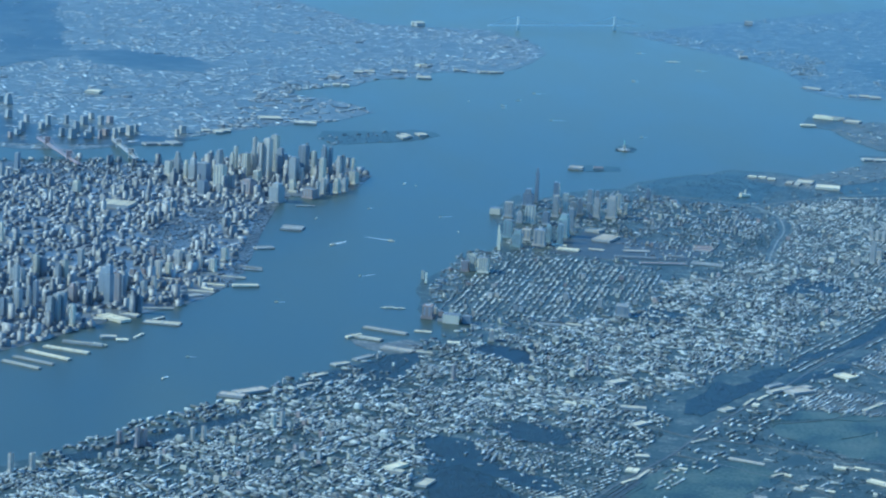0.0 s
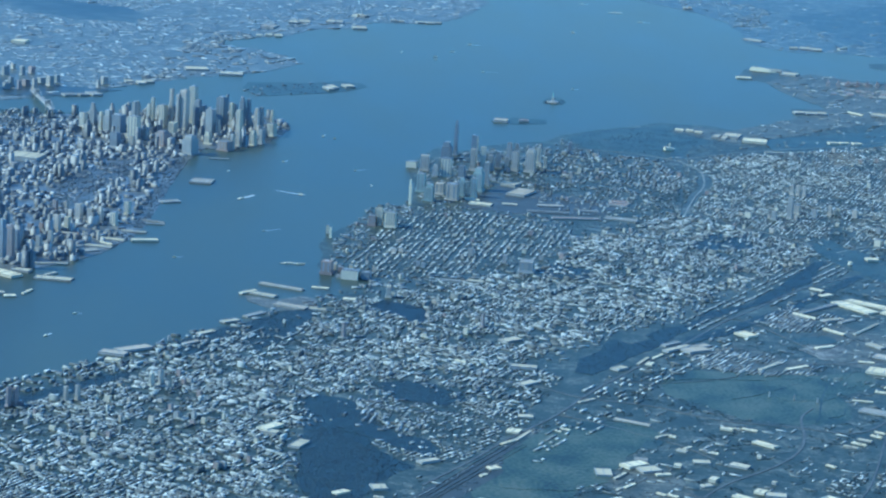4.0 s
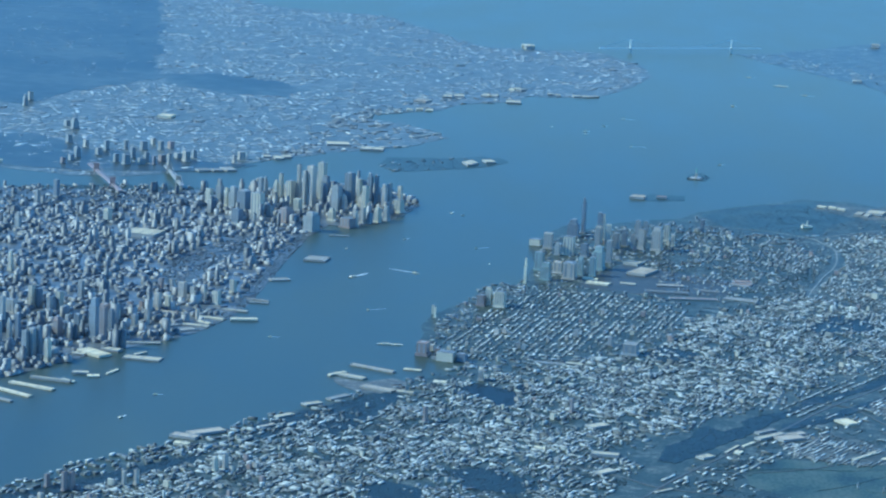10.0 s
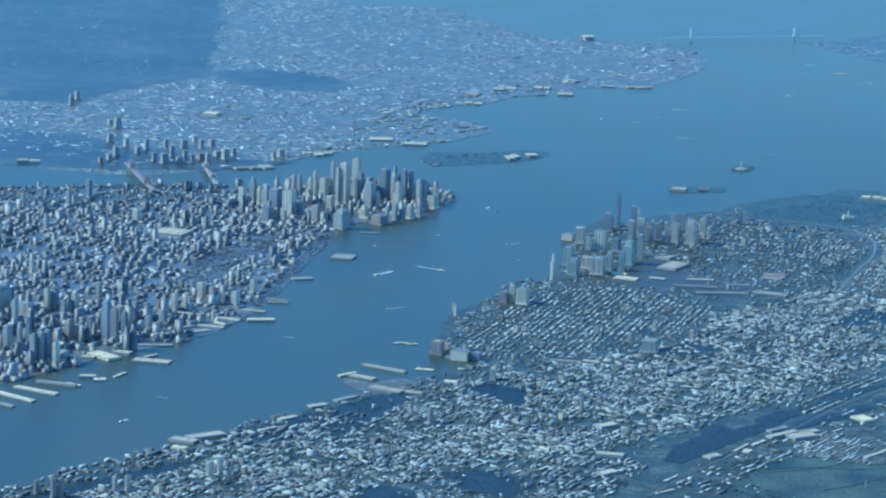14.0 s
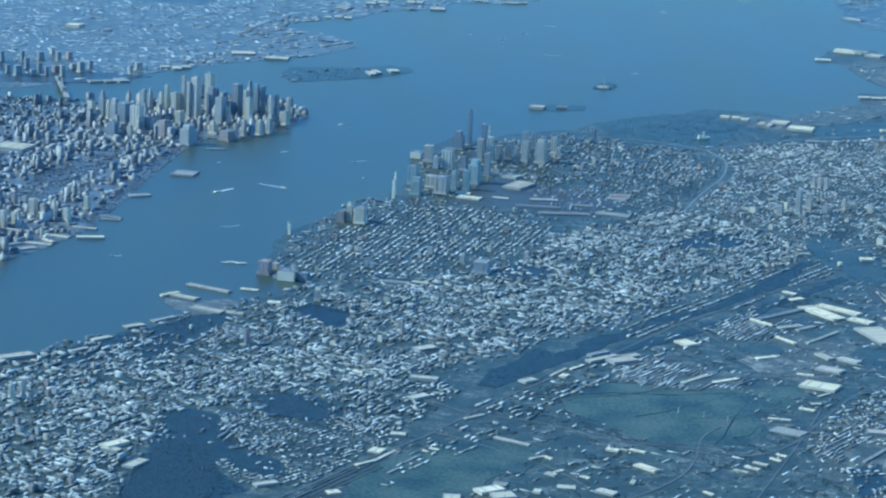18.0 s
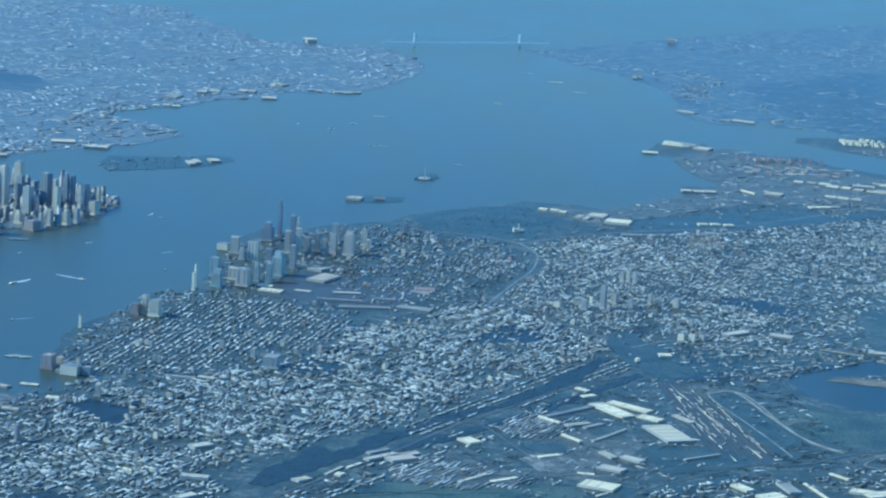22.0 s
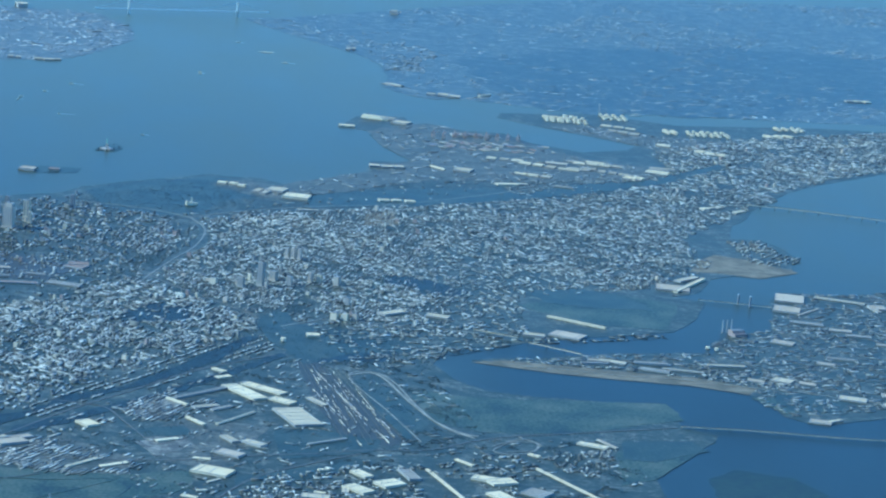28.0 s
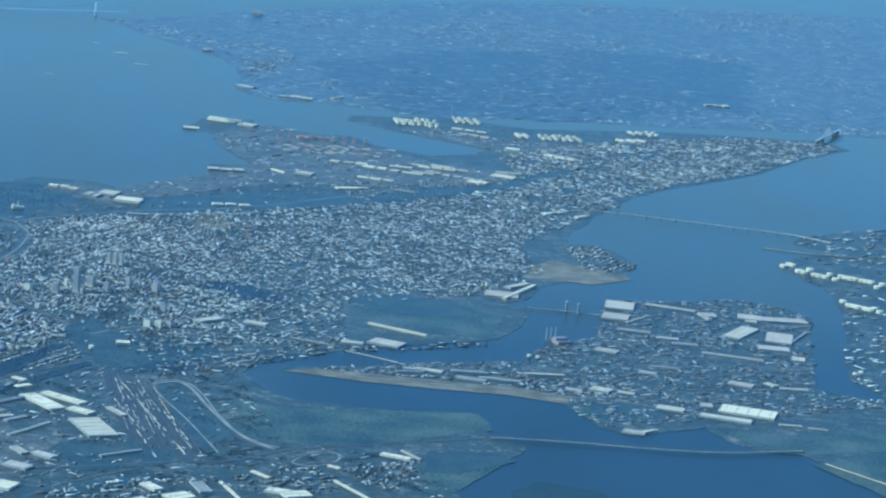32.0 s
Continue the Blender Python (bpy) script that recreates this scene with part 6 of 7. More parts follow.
def boxes_mesh(name, x, y, w, d, h, turn, mats):
    """Blocks on the ground: one island each, roof in the first material, walls in the second."""
    n = len(x)
    c, s = np.cos(turn), np.sin(turn)
    px, py = np.array([-.5, .5, .5, -.5]), np.array([-.5, -.5, .5, .5])
    lx, ly = px[None] * w[:, None], py[None] * d[:, None]
    vx, vy = x[:, None] + lx * c[:, None] - ly * s[:, None], y[:, None] + lx * s[:, None] + ly * c[:, None]
    v = np.empty((n, 8, 3), np.float32)
    v[:, :4, 0], v[:, :4, 1], v[:, :4, 2] = vx, vy, 0
    v[:, 4:, 0], v[:, 4:, 1], v[:, 4:, 2] = vx, vy, h[:, None]
    f = np.array([[4, 5, 6, 7], [0, 1, 5, 4], [1, 2, 6, 5], [2, 3, 7, 6], [3, 0, 4, 7]])
    faces = (np.arange(n)[:, None, None] * 8 + f[None]).reshape(-1, 4)
    return mesh_of(name, v.reshape(-1, 3), faces, mats, np.tile([0, 1, 1, 1, 1], n))


def grove(x, y):
    """Where gardens and trees take over from houses."""
    return np.sin(x * 0.052 + 1.9 * np.sin(y * 0.037)) * np.sin(y * 0.061 + 1.5 * np.sin(x * 0.043)) + 0.4 * np.sin(x * 0.17 + y * 0.11) * np.sin(y * 0.19 - x * 0.07)


def houses(name, poly, turn, pitch, length, low, high, label, seed, wide=(0.8, 2.4), deep=1.2, fill=0.9, gaps=0.12, jitter=0.15, tall=0.0, holes=(), cross=1.6, turned=0.2, roof="roof", second=None, blocks=0):
    """Rows of houses along one street direction: pitch from row to row, length of a block along the row. second: the other direction, in
    the quarters where the street grid turns. blocks: how many taller blocks stand among them as things of their own."""
    if second is not None:
        args = (pitch, length, low, high, label)
        more = dict(wide=wide, deep=deep, fill=fill, gaps=gaps, jitter=jitter, tall=tall, cross=cross, turned=turned, roof=roof)
        houses(name, poly, second, *args, seed + 100, holes=(*holes, "even"), **more)
        holes = (*holes, "odd")
    rng = np.random.default_rng(seed)
    p = np.asarray(poly, float)
    mid = p.mean(0)
    a = radians(turn)
    c, s = math.cos(a), math.sin(a)
    q = (p - mid) @ np.array([[c, -s], [s, c]])
    (u0, v0), (u1, v1) = q.min(0), q.max(0)
    us, vs, ws = [], [], []
    for k, v in enumerate(np.arange(v0, v1, pitch)):
        mean = (wide[0] + wide[1]) / 2
        n = int((u1 - u0) / mean * 1.2) + 2
        w = wide[0] + (wide[1] - wide[0]) * rng.random(n) ** 2 * 1.3
        u = u0 + np.cumsum(w) - w / 2
        u += np.floor((u - u0) / length) * cross
        v = v + math.floor(k / 5) * pitch * 0.35
        us.append(u), vs.append(np.full(n, v)), ws.append(w)
    u, v, w = np.concatenate(us), np.concatenate(vs), np.concatenate(ws)
    v = v + rng.normal(0, jitter, len(v))
    x, y = mid[0] + u * c - v * s, mid[1] + u * s + v * c
    keep = inside(poly, x, y) & (rng.random(len(x)) < fill)
    # open lots come in clusters
    cell = np.sin(x * 0.21 + 3 * np.sin(y * 0.13 + seed)) * np.sin(y * 0.19 + 2 * np.sin(x * 0.17 + seed * 2))
    keep &= cell > -1 + gaps * 3
    if name == "row_houses":
        for area, share in ((TOWN_GAP, 0.2), (TOWN_PARK, 0.2), (GROVE_B, 0.3), (GROVE_C, 0.3), (GROVE_D, 0.3), (SLOPE_WEST, 0.12), (DOCK_WOODS, 0.1), (CLIFF, 0.12), (HOLLOW_C, 0.2), (HOLLOW_D, 0.2), (CUTTING, 0.25), (RAIL_DISTRICT, 0.55), (JUNCTION, 0.35)):
            keep &= ~inside(area, x, y) | (rng.random(len(x)) < share)
    if name in ("row_houses", "city_blocks"):
        keep &= (grove(x, y) > -0.58) | (rng.random(len(x)) < 0.4)
    if name == "far_suburb":
        keep &= (grove(x * 0.16 + 40, y * 0.1) > 0.0) | (rng.random(len(x)) < 0.12)
    elif name.startswith("far"):
        keep &= ~inside(BK_NEAR, x, y) | (rng.random(len(x)) < 0.5)
        keep &= (grove(x * 0.3 + 40, y * 0.22) > -0.3) | (rng.random(len(x)) < 0.35)
    quarter = np.sin(x * 0.045 + 1.3 * np.sin(y * 0.03) + seed % 100) * np.sin(y * 0.04 + 1.1 * np.sin(x * 0.035) - seed % 100) > -0.1
    for hole in holes:
        keep &= quarter == (hole == "odd") if isinstance(hole, str) else ~inside(hole, x, y)
    x, y, w, v, u = x[keep], y[keep], w[keep], v[keep], u[keep]
    ok = free_of_things(x, y)
    x, y, w = x[ok], y[ok], w[ok]
    if blocks:
        pick = rng.permutation(len(x))[:blocks]
        for k in pick:
            tower(float(x[k]), float(y[k]), rng.uniform(1.3, 2.4), rng.uniform(1.3, 3.0), rng.uniform(1.3, 3.6) * (1.6 if name == "city_blocks" else 1.0), turn, ("tan", "brick", "grey", "pale")[int(k) % 4])
        far = np.ones(len(x), bool)
        for k in pick:
            far &= (x - x[k]) ** 2 + (y - y[k]) ** 2 > 4.5
        x, y, w = x[far], y[far], w[far]
    n = len(x)
    h = rng.uniform(low, high, n)
    if tall:
        big = rng.random(n) < tall
        h[big] *= rng.uniform(1.8, 4.0, big.sum())
    d = deep * rng.uniform(0.75, 1.25, n)
    if name == "city_blocks":
        up = np.flatnonzero((h > 1.7) & (rng.random(n) < 0.6))
        x, y, w, d, h = (np.concatenate(q) for q in ((x, x[up]), (y, y[up]), (w, w[up] * rng.uniform(0.4, 0.75, len(up))), (d, d[up] * rng.uniform(0.4, 0.75, len(up))), (h, h[up] * rng.uniform(1.12, 1.5, len(up)))))
        n = len(x)
    face = np.full(n, a) + rng.normal(0, 0.07, n) + (rng.random(n) < turned) * (math.pi / 2)
    me = boxes_mesh(name, x, y, w * 1.01, d, h, face, [M[roof], M["city_wall" if name in ("city_blocks", "far_city") else "house_wall"]])
    return tagged(new(name, me), label, "houses", kind="stuff")


NORTH_END = [(65, 522), (212, 550), (236, 470), (300, 560), (360, 720), (60, 720), (40, 600)]
HOLES_NEAR = (C_HOBOKEN, C_ROWS, SLOPE_LOW, WOODS, CEMETERY, RESERVOIR, HOLLOW_A, HOLLOW_B)
INFILL = [(230, 440), (90, 215), (30, 130), (55, 90), (52, 0), (28, -110), (-2, -150), (-4, -280), (-30, -335), (-120, -425), (-200, -400), (-260, -380), (-330, -300), (-330, -60), (-260, 10), (-100, 250), (0, 420), (60, 560)]
FAR_INFILL = [(-260, -400), (-340, -460), (-520, -620), (-600, -720), (-660, -640), (-620, -540), (-560, -420), (-570, -330), (-530, -240), (-420, -170), (-420, -60), (-300, -20), (-260, -60)]
DONE = (C_HOBOKEN, C_ROWS, C_HEIGHTS, C_WNY, C_DOWNTOWN, C_JCWEST, WOODS, CEMETERY, RESERVOIR, SLOPE_WEST, SLOPE_EAST, SLOPE_NEAR, JC_INNER)
PALE_ROWS = "tightly packed pale-roofed row houses on the ridge"
houses("row_houses", C_HEIGHTS, 62, 2.2, 13, 0.45, 0.85, PALE_ROWS, 1, deep=1.15, wide=(0.8, 5.0), cross=1.9, holes=HOLES_NEAR, tall=0.02, jitter=0.16, turned=0.2, gaps=0.17, second=150, blocks=40)
houses("row_houses", C_WNY, 62, 2.2, 13, 0.45, 0.85, PALE_ROWS, 2, deep=1.15, wide=(0.8, 5.0), cross=1.9, holes=(CEMETERY, WOODS, C_HEIGHTS, RESERVOIR, SLOPE_NEAR, HOLLOW_A, HOLLOW_B), tall=0.03, jitter=0.16, turned=0.2, gaps=0.16, second=150, blocks=40)
houses("row_houses", NORTH_END, 62, 2.3, 13, 0.45, 0.85, PALE_ROWS, 36, deep=1.15, wide=(0.6, 3.2), holes=(CEMETERY, C_WNY), turned=0.2, gaps=0.16, second=150)
houses("row_houses", C_ROWS, 62, 4.6, 16, 0.4, 0.7, "regular rows of houses with dark gardens between", 3, deep=1.2, fill=0.88, gaps=0.08, holes=(SLOPE_WEST, SLOPE_LOW), turned=0, jitter=0.25)
houses("row_houses", C_HOBOKEN, 78, 3.9, 12, 0.35, 0.7, "long parallel rows of brick town houses", 4, deep=1.55, wide=(0.8, 3.4), fill=0.78, gaps=0.16, tall=0.015, turned=0.12, jitter=0.42, cross=1.8, blocks=30)
houses("row_houses", INFILL, 12, 3.4, 12, 0.3, 0.8, "mixed low buildings and lots", 31, deep=1.4, wide=(0.9, 4.5), fill=0.5, gaps=0.18, tall=0.02, holes=(*DONE, LSP, JC_YARD), jitter=0.3, second=78, blocks=16, roof="city_roof")
houses("row_houses", FAR_INFILL, 40, 3.6, 12, 0.3, 0.6, "mixed low buildings and lots", 32, deep=1.3, wide=(0.9, 5.0), fill=0.6, gaps=0.16, holes=(C_JCWEST, C_GREENVILLE, C_BAYONNE, PORT_FLATS, CAVEN, HOOK_FLATS), jitter=0.25, second=120)
houses("row_houses", C_DOWNTOWN, 78, 3.3, 16, 0.4, 0.9, "low brick town houses in square blocks", 5, deep=1.6, wide=(0.9, 4.5), fill=0.55, tall=0.04, turned=0.35, cross=3.0, gaps=0.2, jitter=0.6, blocks=24, roof="city_roof", second=164)
houses("row_houses", JC_INNER, 78, 3.4, 12, 0.4, 0.8, "low brick town houses in square blocks", 25, deep=1.6, fill=0.6, tall=0.03, cross=2.2, jitter=0.5, turned=0.3, roof="city_roof")
houses("row_houses", C_JCWEST, 70, 2.6, 14, 0.35, 0.65, "packed frame houses and flats", 6, deep=1.25, fill=0.85, tall=0.02, cross=2.2, holes=(C_HEIGHTS,), wide=(0.7, 3.6), turned=0.15, gaps=0.15, jitter=0.25, second=150, blocks=26)
houses("row_houses", C_GREENVILLE, 20, 2.8, 15, 0.3, 0.55, "packed pale frame houses", 7, deep=1.3, fill=0.8, tall=0.01, cross=2.4, wide=(0.8, 4.2), turned=0.12, gaps=0.15, jitter=0.2, second=115, blocks=10)
houses("row_houses", C_BAYONNE, 30, 3.1, 14, 0.3, 0.55, "packed pale frame houses by the bay", 8, deep=1.4, fill=0.74, tall=0.01, wide=(1.2, 6.5), turned=0.12, gaps=0.12, jitter=0.25, second=120, blocks=10)
houses("row_houses", C_FAIRVIEW, 55, 2.9, 12, 0.3, 0.6, "small houses on a wooded slope", 9, deep=1.2, fill=0.6, second=150, holes=(CEMETERY, HOLLOW_A, HOLLOW_B))
houses("row_houses", C_SECAUCUS, 62, 2.9, 9, 0.25, 0.5, "small detached houses among trees", 10, deep=1.1, fill=0.8, wide=(0.8, 2.8), gaps=0.16, jitter=0.35, turned=0.3, second=145)
houses("row_houses", C_SEC2, 30, 3.4, 14, 0.35, 0.7, "small houses and sheds by the marsh", 11, deep=1.3, fill=0.5)
houses("row_houses", HACK_TOWN, 40, 3.4, 14, 0.35, 0.7, "small houses and sheds by the river", 26, deep=1.3, fill=0.6)
houses("row_houses", PORT_BACK, 30, 3.4, 14, 0.35, 0.7, "small houses behind the port", 27, deep=1.3, fill=0.6)
CITY = dict(wide=(1.8, 5.6), jitter=0.7, turned=0.3, roof="city_roof")
houses("city_blocks", [p for p in MANHATTAN], 61, 5.2, 22, 0.7, 2.2, "dense low city blocks", 12, deep=3.0, fill=0.72, tall=0.12, gaps=0.16, holes=(MANH_PARK, MIDTOWN, DOWNTOWN_TIP, W_VILLAGE, EAST_SIDE), second=80, **CITY)
houses("city_blocks", EAST_SIDE, 61, 6.5, 22, 0.7, 1.6, "brick housing blocks among dark trees", 77, deep=1.6, fill=0.5, tall=0.1, gaps=0.2, wide=(1.8, 5.0), jitter=0.8, turned=0.4, roof="house_wall")
houses("city_blocks", W_VILLAGE, 35, 4.2, 18, 0.3, 0.7, "low brick houses among leafy streets", 38, deep=1.3, fill=0.5, gaps=0.2, **CITY)
houses("city_blocks", MIDTOWN, 61, 5.4, 22, 1.0, 3.4, "dense mid-rise city blocks", 34, deep=3.0, fill=0.66, tall=0.14, gaps=0.1, holes=(MANH_PARK,), blocks=60, **CITY)
houses("city_blocks", DOWNTOWN_TIP, 70, 5.6, 22, 1.0, 3.2, "dense high city blocks at the island's tip", 35, deep=3.0, fill=0.55, tall=0.2, gaps=0.1, holes=(MANH_PARK,), **CITY)
houses("far_city", BROOKLYN, 40, 6.4, 26, 0.12, 0.28, "endless low city blocks in the haze", 13, deep=2.7, fill=0.55, tall=0.02, wide=(2.5, 11.0), holes=(GREENWOOD, PROSPECT, BROOK_PORT, BK_DARK), gaps=0.24, jitter=0.7, roof="far_roof", second=110)
houses("far_city", BK_DARK, 40, 6.5, 24, 0.15, 0.4, "thinly built far city quarters", 39, deep=1.6, fill=0.12, wide=(1.5, 6.0), holes=(PROSPECT,), gaps=0.26, jitter=1.0, roof="city_roof")
houses("far_city", BROOK_PORT, 30, 7.0, 30, 0.3, 0.8, "pale port sheds along the far quays", 28, deep=2.6, fill=0.55, wide=(2.0, 10.0), gaps=0.1, jitter=1.0)
houses("far_suburb", STATEN, 25, 9, 40, 0.15, 0.35, "scattered suburban houses on the far island", 14, deep=2.0, fill=0.5, wide=(2.0, 9.0), holes=(SIWOODS,), gaps=0.24, jitter=2.0, roof="far_roof", second=100)
houses("far_suburb", SIWOODS, 15, 9, 60, 0.15, 0.3, "few pale buildings on the wooded hills", 33, deep=1.6, fill=0.42, wide=(2.0, 12.0), gaps=0.28, jitter=4.0, roof="far_roof", turned=0.05)
houses("far_suburb", ST_GEORGE, 35, 6, 30, 0.2, 0.5, "packed houses on the far island's point", 29, deep=1.8, fill=0.5, wide=(1.5, 5.0), gaps=0.15, jitter=1.0, roof="far_roof")
houses("far_city", GOVERNORS, 35, 5, 20, 0.3, 0.7, "low brick barracks on the harbour island", 37, deep=1.2, fill=0.07, wide=(1.0, 4.0), jitter=0.8, roof="city_roof")
WORKS = dict(turned=0.12)
houses("works_buildings", KEARNY_B + KEARNY_A[5:8], 12, 2.6, 20, 0.2, 0.5, "low industrial sheds and yards", 15, deep=0.9, fill=0.5, wide=(0.8, 5.5), gaps=0.2, jitter=0.5, holes=(SANDSTRIP,), roof="city_roof", **WORKS)
houses("works_buildings", KEARNY_STRIP, 15, 2.2, 20, 0.3, 0.6, "low industrial sheds along a rail line", 30, deep=0.9, fill=0.4, wide=(1.0, 5.5), gaps=0.1, jitter=0.4, holes=(SANDSTRIP,), **WORKS)
houses("works_buildings", NEWARK_LAND, 25, 5.5, 26, 0.3, 0.7, "low port sheds and yards", 16, deep=1.6, fill=0.32, wide=(1.5, 8.0), gaps=0.22, jitter=1.5, holes=(TANK_FARM, TANK_FARM_B), **WORKS)
GREENS = (TRAILERS_A, TRAILERS_B, TRAILERS_C, TRAILERS_D, MARSH, MARSH2, CEMETERY, WOODS, SLOPE_WEST, C_FAIRVIEW, C_SECAUCUS, MARSH_NEAR, LOTS_NEAR)
houses("works_buildings", MEADOWLANDS, 62, 4.2, 22, 0.2, 0.4, "scattered depots and parked trailers on the flats", 17, deep=0.95, fill=0.26, wide=(0.9, 5.5), gaps=0.26, jitter=0.5, holes=(*GREENS, CORRIDOR), turned=0.25)
houses("works_buildings", LOTS_NEAR, 62, 3.0, 16, 0.35, 0.8, "low pale shops, flats and depots among trees", 79, deep=1.4, fill=0.6, wide=(1.0, 5.0), gaps=0.14, jitter=0.5, turned=0.3)
houses("works_buildings", CORRIDOR, 62, 3.6, 18, 0.35, 0.7, "low sheds, shops and depots along a highway", 78, deep=1.5, fill=0.46, wide=(1.2, 6.5), gaps=0.16, jitter=0.5, turned=0.25)
houses("works_buildings", MEADOW_WEST, 30, 4.6, 22, 0.2, 0.4, "scattered depots and parked trailers on the flats", 18, deep=0.95, fill=0.24, wide=(0.9, 5.5), gaps=0.28, jitter=0.5, holes=(MEADOWLANDS, TRAILERS_B, TRAILERS_D), turned=0.3)
houses("works_buildings", PORT_FLATS, 25, 4.0, 30, 0.25, 0.7, "low sheds, stores and stacked goods on the quays", 73, deep=1.4, fill=0.15, wide=(0.9, 8.0), gaps=0.24, jitter=0.6, turned=0.2, roof="far_roof")
houses("works_buildings", HOOK_FLATS, 25, 5.0, 30, 0.25, 0.7, "low sheds and pipe yards of an oil depot", 74, deep=1.4, fill=0.3, wide=(0.9, 6.0), gaps=0.18, jitter=1.0, roof="far_roof")
houses("works_buildings", CAVEN, 20, 8.0, 24, 0.3, 0.7, "scattered low sheds on the waterfront", 19, deep=1.4, fill=0.14, wide=(1.5, 6.0), gaps=0.24, jitter=1.6, holes=(LSP,))
houses("works_buildings", RIVERBANK, 10, 4.5, 24, 0.3, 0.7, "scattered low sheds on the river bank", 20, deep=1.2, fill=0.4, wide=(1.2, 6.0), gaps=0.1, jitter=1.0)
for k, (area, turn, label) in enumerate(((TRAILERS_A, 64, "long rows of parked white trailers"), (TRAILERS_B, 60, "rows of parked white trailers"),
                                         (TRAILERS_C, 61, "rows of parked trailers and low sheds"), (TRAILERS_D, 65, "rows of parked containers and trailers"))):
    houses("parked_trailers", area, turn, 2.6, 16, 0.3, 0.5, label, 60 + k, deep=0.95, wide=(4.0, 10.0), fill=0.9, gaps=0.04, turned=0, jitter=0.02)
houses("works_buildings", ESTATE_A, 20, 5.0, 20, 0.5, 1.0, "close-set low factory units", 70, deep=0.9, wide=(0.7, 4.5), fill=0.4, gaps=0.1, jitter=0.8, turned=0.4)
houses("works_buildings", ESTATE_B, 25, 5.0, 20, 0.5, 1.0, "close-set low factory units", 71, deep=0.9, wide=(0.7, 4.5), fill=0.4, gaps=0.1, jitter=0.8, turned=0.4)
houses("row_houses", ESTATE_C, 28, 3.4, 16, 0.5, 0.8, "rows of pale housing blocks by the river", 72, deep=1.2, wide=(0.9, 2.0), fill=0.7, gaps=0.05, jitter=0.3)


SPIT_TOWN = [(-594, -427), (-622, -436), (-628, -386), (-641, -380), (-637, -358), (-612, -340), (-599, -345), (-597, -376)]
houses("row_houses", SPIT_TOWN, 60, 4.6, 14, 0.5, 0.9, "rows of pale housing blocks on a bay spit", 75, deep=1.3, wide=(1.0, 4.0), fill=0.8, gaps=0.08, jitter=0.4, second=150)
SHORE = [(245, 466), (237, 455), (219, 426), (201, 388), (174, 350), (158, 333), (134, 306), (112, 260), (86, 240), (78, 238), (99, 273), (117, 308), (134, 340), (168, 380), (195, 414), (214, 446), (231, 479)]
houses("row_houses", SHORE, 62, 3.0, 12, 0.5, 1.5, "pale low blocks along the river bank", 76, deep=1.4, wide=(1.2, 5.0), fill=0.45, gaps=0.1, jitter=0.4, turned=0.4)


# ---- trees: clumped crowns between the houses, denser in parks ----
def crowns(name, poly, count, low, high, label, seed, holes=(), clump=0.0):
    rng = np.random.default_rng(seed)
    p = np.asarray(poly, float)
    (x0, y0), (x1, y1) = p.min(0), p.max(0)
    x, y = rng.uniform(x0, x1, count * 6), rng.uniform(y0, y1, count * 6)
    keep = inside(poly, x, y)
    for hole in holes:
        keep &= ~inside(hole, x, y)
    if clump:
        keep &= np.sin(x * 0.33 + 2 * np.sin(y * 0.21 + seed)) + np.sin(y * 0.29 + 2 * np.sin(x * 0.24 - seed)) + rng.normal(0, 0.4, len(x)) > clump + 1.2 * np.clip(grove(x, y) + 0.4, -1, 1)
    x, y = x[keep][:count], y[keep][:count]
    ok = free_of_things(x, y)
    x, y = x[ok], y[ok]
    n = len(x)
    bm = bmesh.new()
    bmesh.ops.create_icosphere(bm, subdivisions=1, radius=1.0)
    base = np.array([v.co[:] for v in bm.verts])
    tri = np.array([[v.index for v in f.verts] for f in bm.faces])
    bm.free()
    size = rng.uniform(low, high, n)
    v = base[None] * rng.uniform(0.65, 1.25, (n, len(base), 1)) * size[:, None, None]
    v *= np.stack([rng.uniform(.8, 1.4, n), rng.uniform(.8, 1.4, n), rng.uniform(.16, .3, n) * (1.1 if name == "woodland" else 1.0)], 1)[:, None]
    v += np.stack([x, y, size * 0.1 + 0.05], 1)[:, None]
    faces = (np.arange(n)[:, None, None] * len(base) + tri[None]).reshape(-1, 3)
    me = mesh_of(name, v.reshape(-1, 3), faces, [M["leaf"]])
    return tagged(new(name, me), label, "trees", kind="stuff")


SMALL = "dark green street and garden trees"
for k, (area, count, clump) in enumerate(((C_HEIGHTS, 12000, 0.2), (C_WNY, 6000, 0.2), (C_JCWEST, 8000, 0.3), (C_GREENVILLE, 6000, 0.3), (C_FAIRVIEW, 3000, 0), (C_SECAUCUS, 3000, 0),
                                          (C_HOBOKEN, 3500, 0), (C_DOWNTOWN, 4500, 0), (C_BAYONNE, 4000, 0.3), (INFILL, 7000, 0.5), (FAR_INFILL, 6000, 0.5))):
    crowns("street_trees", area, count, 0.22, 0.5, SMALL, 40 + k, clump=clump)
SCRUB = "patches of dark scrub and trees on the flats"
crowns("street_trees", MEADOWLANDS, 19000, 0.25, 0.6, SCRUB, 19, holes=(MARSH, MARSH2, MARSH_NEAR, C_HEIGHTS, TRAILERS_A, TRAILERS_C), clump=0.4)
crowns("street_trees", LOTS_NEAR, 1500, 0.25, 0.55, SCRUB, 69, clump=0.3)
crowns("street_trees", CORRIDOR, 2600, 0.25, 0.55, SCRUB, 68, clump=0.3)
crowns("street_trees", MEADOW_WEST, 14000, 0.25, 0.6, SCRUB, 20, holes=(MEADOWLANDS,), clump=0.5)
